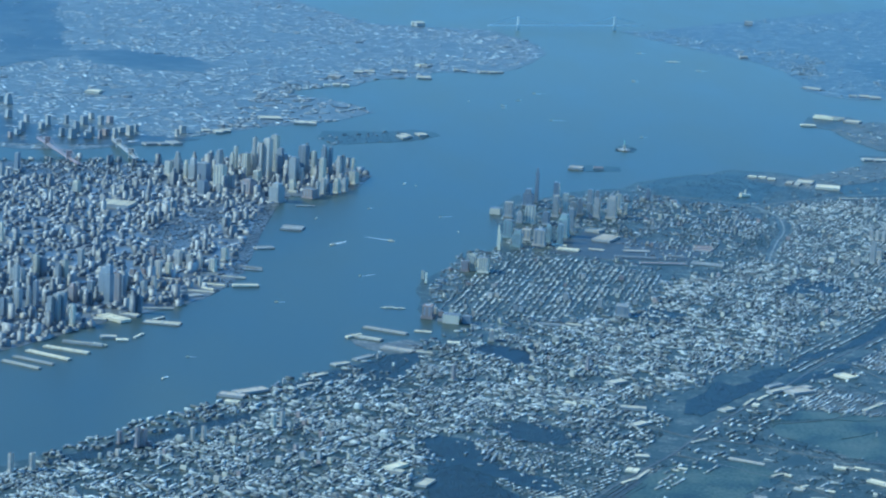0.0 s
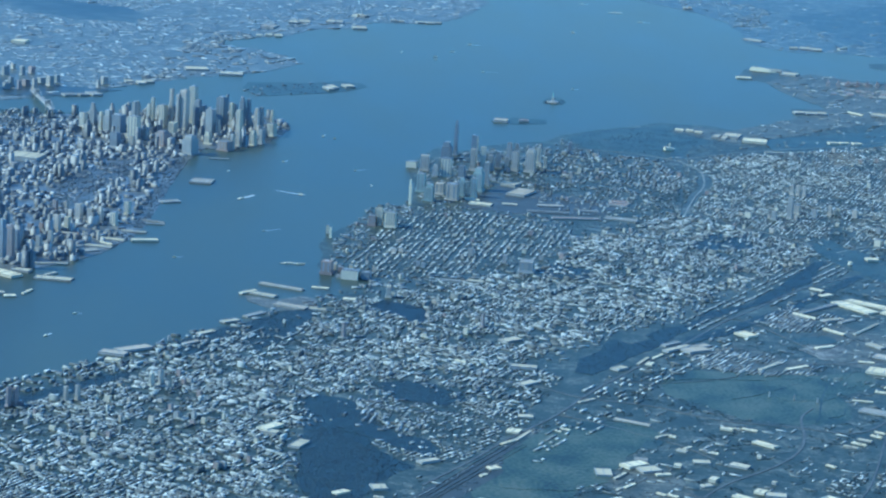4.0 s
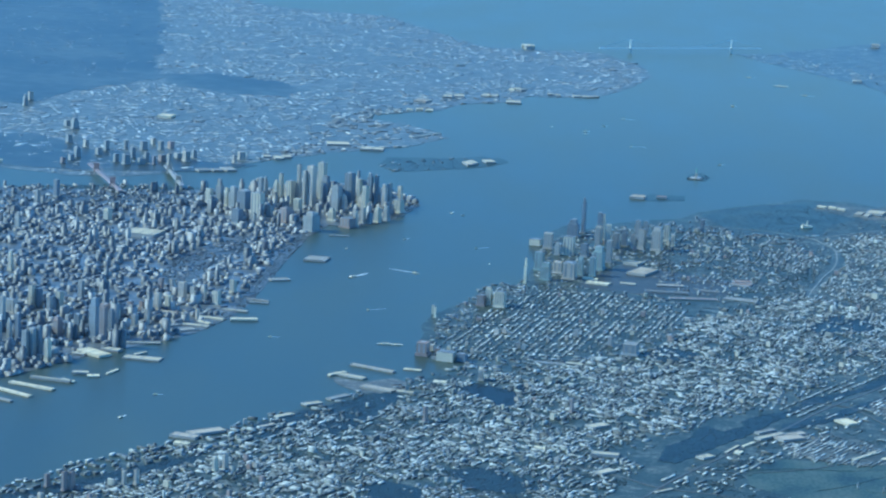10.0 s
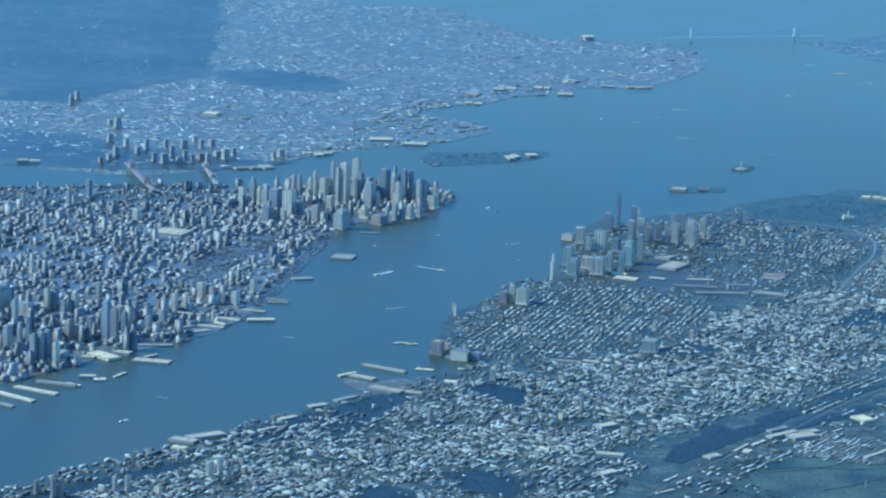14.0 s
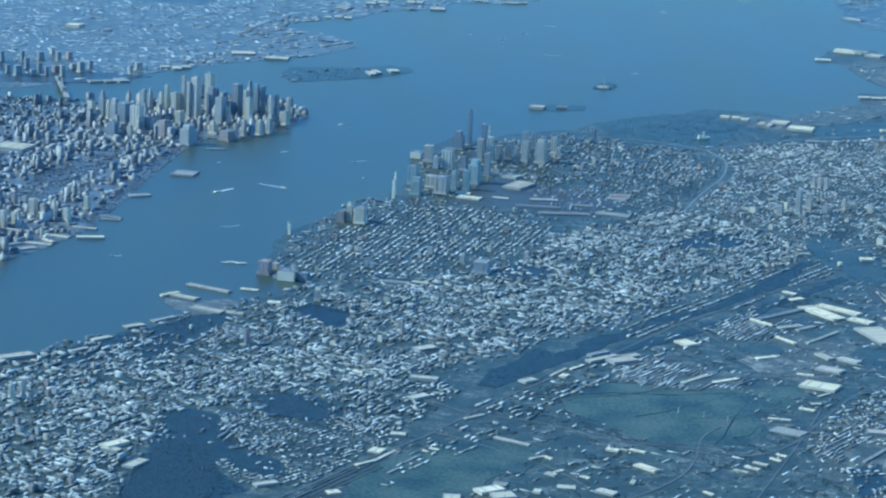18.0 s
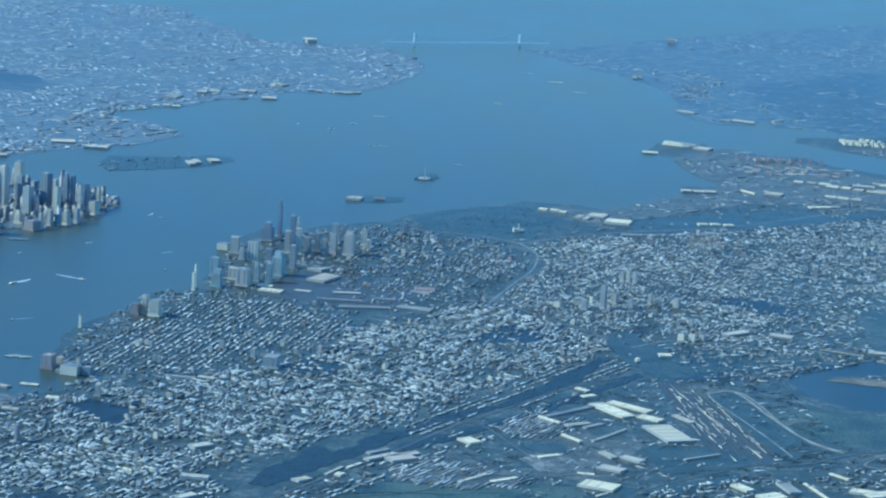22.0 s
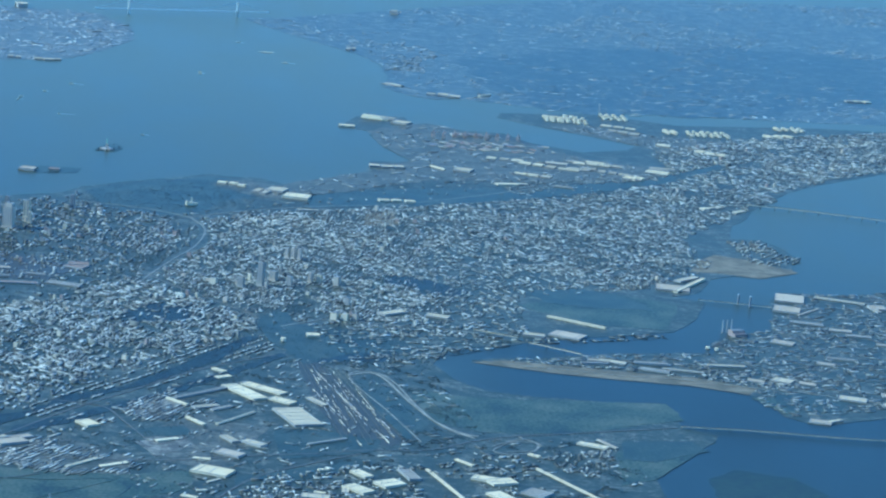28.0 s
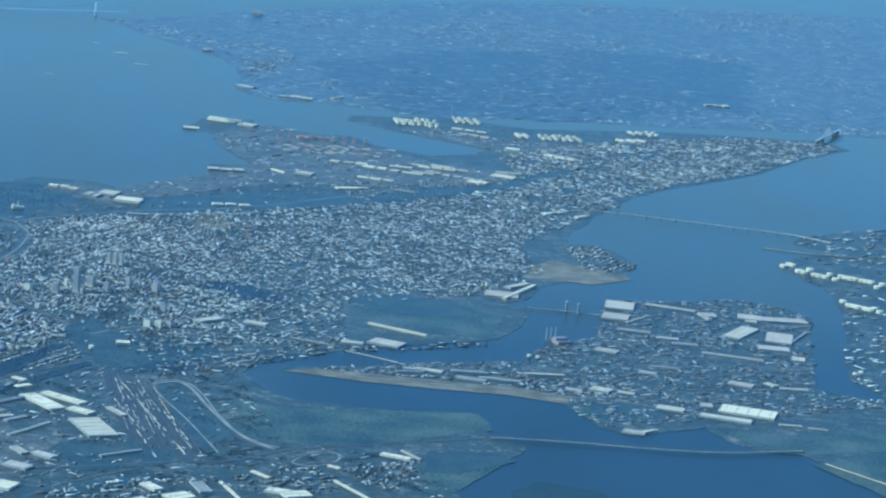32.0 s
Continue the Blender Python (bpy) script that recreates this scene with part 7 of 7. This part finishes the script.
crowns("street_trees", EAST_SIDE, 3500, 0.35, 0.8, SMALL, 67)
crowns("street_trees", W_VILLAGE, 1800, 0.3, 0.6, SMALL, 64)
plate("rail_yard", JC_YARD, 0.05, 0, M["rail"], "dark railway land between two districts", "ground", 6, 3.0)
crowns("street_trees", CAVEN, 2500, 0.3, 0.6, SCRUB, 21)
crowns("street_trees", NORTH_END, 5000, 0.22, 0.5, SMALL, 63, clump=0.2)
crowns("street_trees", RIVERBANK, 1500, 0.3, 0.7, SCRUB, 22, clump=0.3)
crowns("woodland", SLOPE_EAST, 2200, 0.35, 0.7, "dark wooded cliff above the river", 23)
crowns("woodland", SLOPE_NEAR, 1300, 0.35, 0.7, "dark wooded cliff above the river", 24)
crowns("woodland", SLOPE_WEST, 4200, 0.3, 0.62, "dark wooded slope above the flats", 25)
crowns("woodland", CEMETERY, 2200, 0.28, 0.55, "dense dark green woodland crowns", 6)
crowns("woodland", HOLLOW_A, 900, 0.28, 0.55, "dense dark trees in a hollow among houses", 61)
crowns("woodland", HOLLOW_B, 900, 0.28, 0.55, "dense dark trees in a hollow among houses", 62)
crowns("woodland", SLOPE_LOW, 2200, 0.3, 0.6, "dark tree belt below the ridge", 66)
crowns("woodland", VALLEY, 4500, 0.28, 0.6, "dense dark trees on a valley floor", 65)
for k, area in enumerate((TOWN_GAP, TOWN_PARK, GROVE_B, GROVE_C, DOCK_WOODS, CLIFF, HOLLOW_C, HOLLOW_D, CUTTING, JUNCTION)):
    crowns("woodland", area, 900, 0.25, 0.55, "dark clumped trees in a town clearing", 80 + k)
crowns("woodland", GOV_GREEN, 110, 0.35, 0.7, "dark trees on the harbour island", 26)
crowns("woodland", LSP, 420, 0.3, 0.6, "scattered dark park trees", 27)
crowns("woodland", MANH_PARK, 2500, 0.35, 0.75, "dark waterfront park trees", 29)
crowns("woodland", LIBERTY, 50, 0.4, 0.7, "dark trees round the statue", 28)


def big_suspension(ax, ay, bx, by, height, deck, label, material, reach=0.5, tw=2.6):
    """Two portal towers, a deck, two main cables and hangers."""
    ob = empty("suspension_bridge", ax, ay, 0)
    tagged(ob, label, "bridge")
    dx, dy = bx - ax, by - ay
    span = math.hypot(dx, dy)
    ux, uy = dx / span, dy / span
    turn = math.degrees(math.atan2(dy, dx))
    a, b = (-ux * span * reach, -uy * span * reach), (dx + ux * span * reach, dy + uy * span * reach)
    part("deck", strip(bmesh.new(), [a, (0, 0), (dx, dy), b], 3.0, deck, 0.8), material, ob)
    for tx, ty in ((0, 0), (dx, dy)):
        bm = bmesh.new()
        for s in (-1, 1):
            box(bm, tx - uy * s * 1.6, ty + ux * s * 1.6, -1.5, tw, tw * 0.45, height + 1.5, 0.75, turn)
        for z in (deck + 0.3, height * 0.62, height - 2.0):
            box(bm, tx, ty, z, tw * 0.8, 4.0, 1.5, 1.0, turn)
        part("tower", bm, material, ob)
    for s in (-1, 1):
        bm = bmesh.new()
        prev = None
        for i in range(41):
            u = -reach + (1 + 2 * reach) * i / 40
            if u < 0:
                z = deck + (height - deck) * (1 + u / reach)
            elif u > 1:
                z = deck + (height - deck) * (1 - (u - 1) / reach)
            else:
                z = deck + 1.0 + (height - deck - 1.0) * (2 * u - 1) ** 2
            p = (dx * u - uy * s * 1.5, dy * u + ux * s * 1.5, z)
            ring = [bm.verts.new((p[0], p[1], p[2] + k)) for k in (-0.15, 0.15)] + [bm.verts.new((p[0] - uy * 0.2, p[1] + ux * 0.2, p[2]))]
            if prev:
                for k in range(3):
                    bm.faces.new((prev[k], prev[(k + 1) % 3], ring[(k + 1) % 3], ring[k]))
            prev = ring
        part("main_cable", bm, material, ob)


big_suspension(-75, -1612, -199, -1675, 17, 6.5, "long grey suspension bridge over the harbour narrows", M["bridge_grey"], 0.3, 1.5)
big_suspension(330, -405, 355, -470, 9.6, 4.0, "red-brown steel suspension bridge over the far river", M["rust"], 0.45, 1.5)
big_suspension(285, -440, 300, -490, 8.2, 3.8, "tan stone suspension bridge over the far river", M["tan"], 0.45, 1.4)

# the arch over the strait
arch = tagged(empty("arch_bridge", -950, -1128, 0, -115), "grey steel arch bridge over a strait", "bridge")
part("deck", box(bmesh.new(), 0, 0, 4.2, 110, 2.4, 0.6), M["steelwork"], arch)
for s in (-1, 1):
    bm = bmesh.new()
    for i in range(24):
        u0, u1 = i / 12 - 1, (i + 1) / 12 - 1
        x, z, x2, z2 = 26 * u0, 10 * (1 - u0 * u0), 26 * u1, 10 * (1 - u1 * u1)
        v = [bm.verts.new((px, s * 1.1 + q, pz + h)) for px, pz in ((x, z), (x2, z2)) for q in (-0.25, 0.25) for h in (0, 0.8)]
        for f in ((0, 1, 5, 4), (2, 3, 7, 6), (1, 3, 7, 5), (0, 2, 6, 4)):
            bm.faces.new([v[k] for k in f])
    part("arch_rib", bm, M["steelwork"], arch)
for i in range(10):
    u = -0.8 + 1.6 * i / 9
    part("hanger", box(bmesh.new(), 26 * u, 0, 4.8, 0.3, 2.2, max(0.3, 10 * (1 - u * u) - 4.6)), M["steelwork"], arch)
for s in (-1, 1):
    part("abutment", box(bmesh.new(), s * 27, 0, -1.5, 3, 3, 5.8), M["paving"], arch)
for k in range(6):
    part("pier", box(bmesh.new(), (-1 if k < 3 else 1) * (33 + 8 * (k % 3)), 0, -1.5, 1, 2, 5.7), M["paving"], arch)

# towers of the lift bridge
for x, y in ((-566, -198), (-573, -193)):
    lift = tagged(empty("lift_tower", x, y, 0, 30), "dark steel lift tower over the river", "tower", group="lift towers")
    part("frame", box(bmesh.new(), 0, 0, -1.5, 1.2, 1.0, 8.0, 0.8), M["dark"], lift)
    part("machine_house", box(bmesh.new(), 0, 0, 6.5, 1.3, 1.1, 0.6), M["steelwork"], lift)


# ---- oil tanks ----
def oil_tank(x, y, r, h):
    ob = tagged(empty("oil_tank", x, y, 0), "round white steel oil tank at a riverside depot", "tank", group="oil tanks")
    part("shell", drum(bmesh.new(), 0, 0, 0, r, h, 16), M["white"], ob)
    part("roof", drum(bmesh.new(), 0, 0, h, r * 0.99, 0.25, 16, r * 0.15), M["white_roof"], ob)
    part("stair", box(bmesh.new(), r * 0.72, r * 0.72, 0, 0.18, 0.35, h), M["steelwork"], ob)


oil_tank(-509, -1014, 2.2, 2.0)
oil_tank(-510, -1003, 2.4, 2.0)
oil_tank(-510, -991, 2.3, 2.0)
oil_tank(-512, -1013, 2.0, 2.0)
oil_tank(-514, -1002, 2.1, 2.0)
oil_tank(-514, -990, 1.7, 2.0)
oil_tank(-516, -1013, 1.8, 2.0)
oil_tank(-517, -1001, 2.1, 2.0)
oil_tank(-516, -989, 1.8, 2.0)
oil_tank(-520, -1012, 2.3, 2.0)
oil_tank(-521, -1000, 1.7, 2.0)
oil_tank(-521, -989, 1.7, 2.0)
oil_tank(-524, -1011, 1.7, 2.0)
oil_tank(-523, -999, 2.3, 2.0)
oil_tank(-524, -988, 1.8, 2.0)
oil_tank(-528, -1011, 2.3, 2.0)
oil_tank(-530, -1026, 2.4, 2.0)
oil_tank(-531, -1009, 2.1, 2.0)
oil_tank(-530, -991, 2.4, 2.0)
oil_tank(-536, -1024, 2.4, 2.0)
oil_tank(-537, -1007, 1.8, 2.0)
oil_tank(-536, -989, 1.7, 2.0)
oil_tank(-540, -1021, 1.7, 2.0)
oil_tank(-541, -1004, 2.1, 2.0)
oil_tank(-540, -987, 2.1, 2.0)
oil_tank(-546, -1018, 1.8, 2.0)
oil_tank(-547, -1002, 2.0, 2.0)
oil_tank(-546, -985, 2.0, 2.0)
oil_tank(-567, -1057, 1.6, 2.0)
oil_tank(-568, -1044, 1.6, 2.0)
oil_tank(-569, -1031, 2.3, 2.0)
oil_tank(-573, -1056, 2.2, 2.0)
oil_tank(-574, -1043, 2.1, 2.0)
oil_tank(-575, -1030, 1.6, 2.0)
oil_tank(-580, -1056, 2.4, 2.0)
oil_tank(-581, -1043, 2.2, 2.0)
oil_tank(-583, -1030, 2.4, 2.0)
oil_tank(-588, -1056, 1.9, 2.0)
oil_tank(-589, -1043, 2.2, 2.0)
oil_tank(-589, -1030, 2.2, 2.0)
oil_tank(-620, -980, 2.3, 2.0)
oil_tank(-621, -972, 2.4, 2.0)
oil_tank(-622, -965, 1.9, 2.0)
oil_tank(-627, -979, 2.3, 2.0)
oil_tank(-628, -972, 2.3, 2.0)
oil_tank(-629, -965, 1.8, 2.0)
oil_tank(-642, -984, 1.7, 2.0)
oil_tank(-642, -973, 1.7, 2.0)
oil_tank(-644, -963, 2.4, 2.0)
oil_tank(-648, -986, 1.6, 2.0)
oil_tank(-650, -975, 2.0, 2.0)
oil_tank(-650, -964, 1.8, 2.0)
oil_tank(-656, -987, 2.3, 2.0)
oil_tank(-656, -976, 1.9, 2.0)
oil_tank(-656, -965, 2.3, 2.0)
oil_tank(-662, -988, 2.0, 2.0)
oil_tank(-664, -978, 1.7, 2.0)
oil_tank(-664, -967, 2.4, 2.0)
oil_tank(-670, -990, 2.2, 2.0)
oil_tank(-670, -978, 1.9, 2.0)
oil_tank(-670, -967, 2.3, 2.0)
oil_tank(-676, -991, 2.0, 2.0)
oil_tank(-678, -980, 2.3, 2.0)
oil_tank(-679, -969, 2.0, 2.0)
oil_tank(-738, -1056, 2.2, 2.0)
oil_tank(-739, -1050, 1.8, 2.0)
oil_tank(-741, -1044, 1.7, 2.0)
oil_tank(-746, -1056, 2.4, 2.0)
oil_tank(-749, -1051, 2.1, 2.0)
oil_tank(-756, -1065, 1.9, 2.0)
oil_tank(-756, -1054, 1.8, 2.0)
oil_tank(-757, -1044, 2.3, 2.0)
oil_tank(-762, -1062, 2.2, 2.0)
oil_tank(-764, -1051, 2.2, 2.0)
oil_tank(-718, -996, 2.2, 2.0)
oil_tank(-721, -994, 2.2, 2.0)
oil_tank(-723, -992, 2.0, 2.0)
oil_tank(-729, -1000, 2.2, 2.0)
oil_tank(-731, -998, 2.4, 2.0)
oil_tank(-734, -996, 2.1, 2.0)
oil_tank(-738, -1004, 2.0, 2.0)
oil_tank(-741, -1002, 2.1, 2.0)
oil_tank(-744, -1000, 2.3, 2.0)
oil_tank(-550, -682, 2.2, 2.0)
oil_tank(-552, -678, 2.1, 2.0)
oil_tank(-555, -675, 2.3, 2.0)
oil_tank(-558, -683, 2.3, 2.0)
oil_tank(-562, -680, 2.2, 2.0)
oil_tank(-754, -413, 3.0, 1.9)
oil_tank(-760, -422, 2.6, 1.9)
oil_tank(-762, -418, 2.4, 1.9)
oil_tank(-762, -398, 2.9, 1.9)
oil_tank(-765, -394, 2.4, 1.9)
oil_tank(-772, -406, 2.8, 1.9)
oil_tank(-771, -388, 2.3, 1.9)
oil_tank(-774, -385, 2.4, 1.9)
oil_tank(-778, -382, 2.8, 1.9)
oil_tank(-784, -394, 2.4, 1.9)
oil_tank(-784, -376, 2.7, 1.9)
oil_tank(-791, -389, 2.4, 1.9)
oil_tank(-794, -386, 2.7, 1.9)
oil_tank(-797, -384, 3.0, 1.9)
oil_tank(-800, -382, 2.3, 1.9)
oil_tank(-804, -379, 2.3, 1.9)
oil_tank(-807, -377, 2.6, 1.9)
oil_tank(-810, -375, 2.5, 1.9)
oil_tank(-810, -358, 2.5, 1.9)
oil_tank(-817, -370, 2.7, 1.9)
oil_tank(-771, -297, 2.4, 1.8)
oil_tank(-772, -287, 2.0, 1.8)
oil_tank(-774, -285, 2.6, 1.8)
oil_tank(-776, -283, 2.5, 1.8)
oil_tank(-778, -281, 2.6, 1.8)
oil_tank(-781, -279, 2.1, 1.8)
oil_tank(-783, -277, 2.6, 1.8)
oil_tank(-785, -275, 2.6, 1.8)
oil_tank(-789, -280, 2.3, 1.8)
oil_tank(-790, -270, 2.3, 1.8)
oil_tank(-526, -60, 1.3, 1.4)
oil_tank(-531, -58, 1.3, 1.4)
oil_tank(-272, 0, 1.5, 2.0)
oil_tank(-727, -76, 1.6, 1.2)
oil_tank(-732, -82, 1.6, 1.2)


# ---- boats and their wakes ----
def boat(x, y, length, heading, wake):
    ob = empty("boat", x, y, -0.15, heading)
    tagged(ob, "white vessel under way on the harbour" if wake else "white moored vessel on the harbour", "boat", group="boats")
    bm = bmesh.new()
    w = length * 0.26
    top = [bm.verts.new(p) for p in ((-length / 2, -w / 2, 0.3), (length * 0.22, -w / 2, 0.3), (length / 2, 0, 0.36), (length * 0.22, w / 2, 0.3), (-length / 2, w / 2, 0.3))]
    low = [bm.verts.new((p.co.x * 0.92, p.co.y * 0.75, -0.1)) for p in top]
    bm.faces.new(top)
    for i in range(5):
        bm.faces.new((top[i], low[i], low[(i + 1) % 5], top[(i + 1) % 5]))
    bmesh.ops.recalc_face_normals(bm, faces=bm.faces[:])
    part("hull", bm, M["white"], ob)
    part("cabin", box(bmesh.new(), -length * 0.08, 0, 0.3, length * 0.5, w * 0.75, 0.3, 0.92), M["white"], ob)
    part("wheelhouse", box(bmesh.new(), length * 0.05, 0, 0.6, length * 0.16, w * 0.55, 0.22, 0.9), M["pale"], ob)
    if wake:
        bm = bmesh.new()
        c, s = math.cos(radians(heading)), math.sin(radians(heading))
        rows = []
        for i in range(9):
            u = i / 8
            d, half = -length * 0.4 - wake * u, w * (0.35 + 0.5 * u) * (1 - 0.75 * u * u)
            rows.append([bm.verts.new((x + d * c - q * s, y + d * s + q * c, -0.12)) for q in (-half, half * (0.8 + 0.3 * (i % 2)))])
        for a, b in zip(rows, rows[1:]):
            bm.faces.new((a[0], a[1], b[1], b[0]))
        bmesh.ops.recalc_face_normals(bm, faces=bm.faces[:])
        me = bpy.data.meshes.new("boat_wake")
        bm.to_mesh(me)
        bm.free()
        me.materials.append(M["foam"])
        tagged(new("boat_wake", me), "thin white wake behind a boat", "wake", kind="stuff")


boat(68, -384, 5.7, 80, 6.4)
boat(117, -112, 8.5, 60, 14.4)
boat(77, -138, 5.7, 150, 19.2)
boat(196, 295, 4.8, 70, 4.8)
boat(187, 242, 3.0, 20, 3.2)
boat(146, 85, 3.0, 20, 4.8)
boat(42, -242, 2.8, 40, 11.2)
boat(94, -262, 3.8, 60, 4.8)
boat(4, -906, 5.7, 80, 4.8)
boat(-177, -1139, 5.7, 0, 3.2)
boat(-147, -718, 3.8, 20, 4.8)
boat(-70, -800, 3.8, 10, 12.8)
boat(97, -8, 2.8, 40, 12.8)
boat(30, -185, 3.8, 90, 3.2)
boat(131, -211, 3.8, 80, 3.2)
boat(72, 86, 7.6, 20, 0.0)
boat(79, 85, 9.5, 15, 0.0)
boat(-28, -869, 3.8, 30, 3.2)
boat(59, -377, 2.8, 10, 0.0)
boat(-45, -932, 4.8, 10, 3.2)
boat(-28, -888, 4.8, 20, 3.2)
boat(-64, -993, 4.8, 5, 9.6)
boat(-207, -1421, 7.6, 0, 4.8)
boat(-260, -1273, 7.6, 0, 8.0)
boat(-239, -1351, 17.1, 5, 0.0)
boat(-177, -1149, 3.8, 0, 3.2)

# the liner at the pier's end
liner = tagged(empty("cruise_ship", -345, -915, -0.15, 158), "large white passenger ship moored at a long pier", "ship")
bm = bmesh.new()
top = [bm.verts.new(p) for p in ((-13, -1.7, 1.4), (8, -1.7, 1.4), (14, 0, 1.7), (8, 1.7, 1.4), (-13, 1.7, 1.4))]
low = [bm.verts.new((p.co.x * 0.93, p.co.y * 0.85, -0.8)) for p in top]
bm.faces.new(top)
for i in range(5):
    bm.faces.new((top[i], low[i], low[(i + 1) % 5], top[(i + 1) % 5]))
bmesh.ops.recalc_face_normals(bm, faces=bm.faces[:])
part("hull", bm, M["white"], liner)
for k in range(3):
    part("deck_house", box(bmesh.new(), -2 - k, 0, 1.4 + 0.8 * k, 20 - 3 * k, 3.0 - 0.3 * k, 0.8), M["white"], liner)
part("funnel", box(bmesh.new(), -6, 0, 3.8, 1.6, 1.2, 1.4, 0.8), M["dark"], liner)

# ---- the harbour statue on its star-shaped base ----
base = tagged(empty("statue_pedestal", -124, -630, 0), "stepped granite pedestal on a star-shaped fort", "pedestal")
bm = bmesh.new()
a, b = [], []
for i in range(22):
    r = 5.6 if i % 2 else 4.2
    q = 6.2832 * i / 22
    a.append(bm.verts.new((r * math.cos(q), r * math.sin(q), 0)))
    b.append(bm.verts.new((r * math.cos(q), r * math.sin(q), 1.0)))
bm.faces.new(b)
for i in range(22):
    bm.faces.new((a[i], a[(i + 1) % 22], b[(i + 1) % 22], b[i]))
part("fort", bm, M["tan"], base)
part("plinth", box(bmesh.new(), 0, 0, 1.0, 2.8, 2.8, 1.2, 0.85), M["tan"], base)
part("shaft", box(bmesh.new(), 0, 0, 2.2, 2.0, 2.0, 2.6, 0.8), M["tan"], base)
bm = bmesh.new()
for r0, r1, z, h in ((0.62, 0.5, 0, 1.6), (0.5, 0.55, 1.6, 1.0), (0.55, 0.3, 2.6, 0.6), (0.24, 0.22, 3.2, 0.5)):
    drum(bm, 0, 0, z, r0, h, 10, r1)
drum(bm, 0.45, 0, 2.9, 0.16, 1.5, 8, 0.12)
drum(bm, 0.45, 0, 4.4, 0.25, 0.3, 8, 0.1)
me = bpy.data.meshes.new("statue")
bm.to_mesh(me)
bm.free()
me.materials.append(M["copper"])
statue = tagged(new("statue", me), "green copper robed statue with a raised torch", "statue")
statue.location = (-124, -630, 4.8)

# ---- the white hall with a tower by the motorway ----
hall = tagged(empty("exhibition_hall", -200, -411, 0, 15), "white exhibition hall with a tall viewing tower", "hall")
part("hall", box(bmesh.new(), 0, 0, 0, 5.5, 4.0, 2.0), M["white"], hall)
part("wing", box(bmesh.new(), -4, -1, 0, 3.5, 3.0, 1.3), M["white"], hall)
part("dome", drum(bmesh.new(), 2.0, 0.5, 2.0, 1.7, 1.2, 14, 0.6), M["pale"], hall)
part("viewing_tower", box(bmesh.new(), -1.2, 0.6, 2.0, 0.9, 0.9, 3.6), M["white"], hall)


# ---- power station with chimneys ----
def chimney(x, y, h):
    ob = tagged(empty("chimney", x, y, 0), "tall slim grey factory chimney", "chimney", group="chimneys")
    part("stack", drum(bmesh.new(), 0, 0, 0, 0.5, h, 10, 0.3), M["grey"], ob)
    part("rim", drum(bmesh.new(), 0, 0, h, 0.36, 0.2, 10), M["dark"], ob)


for x, y, h in ((-548, -112, 8), (-545, -110, 8), (-542, -108, 8), (-565, -1052, 12), (-172, 342, 2.5), (-184, 346, 2.5), (-195, 350, 2.5)):
    chimney(x, y, h)
station = tagged(empty("power_station", -550, -104, 0, 25), "brown riverside power station block", "power station")
part("boiler_house", box(bmesh.new(), 0, 0, 0, 9, 5, 3.4), M["brick"], station)
part("turbine_hall", box(bmesh.new(), 0, 4, 0, 9, 3, 2.0), M["brick"], station)
part("roof", box(bmesh.new(), 0, 0, 3.4, 8.6, 4.6, 0.15), M["dark_roof"], station)


# ---- gantry cranes and container stacks at the port ----
def gantry_crane(x, y, turn):
    ob = tagged(empty("gantry_crane", x, y, 0, turn), "tall reddish steel quay crane", "crane", group="quay cranes")
    for sx in (-1, 1):
        for sy in (-1, 1):
            part("leg", box(bmesh.new(), sx * 1.2, sy * 1.0, 0, 0.35, 0.35, 4.2), M["rust"], ob)
    part("boom", box(bmesh.new(), 0, 1.6, 4.2, 0.6, 9.0, 0.5), M["rust"], ob)
    part("mast", box(bmesh.new(), 0, -0.6, 4.7, 0.5, 0.5, 2.4), M["rust"], ob)
    part("cab", box(bmesh.new(), 0, 1.2, 3.6, 0.8, 0.8, 0.6), M["pale"], ob)


for i in range(9):
    gantry_crane(-395 - 9.5 * i, -832 - 1.5 * i, 150)
r = random.Random(21)
for i in range(60):
    u, v = r.random(), r.random()
    stack = tagged(empty("container_stack", -400 - 95 * u + 12 * v, -820 + 48 * v - 4 * u, 0, 160), "stack of coloured shipping containers on a quay", "containers", group="container stacks")
    for k in range(r.randint(2, 3)):
        part("container", box(bmesh.new(), 0, 1.3 * (k - 1), 0, r.uniform(4, 7), 1.1, r.uniform(0.5, 1.1)), M[r.choice(("rust", "brick", "tan", "pale", "steel"))], stack)
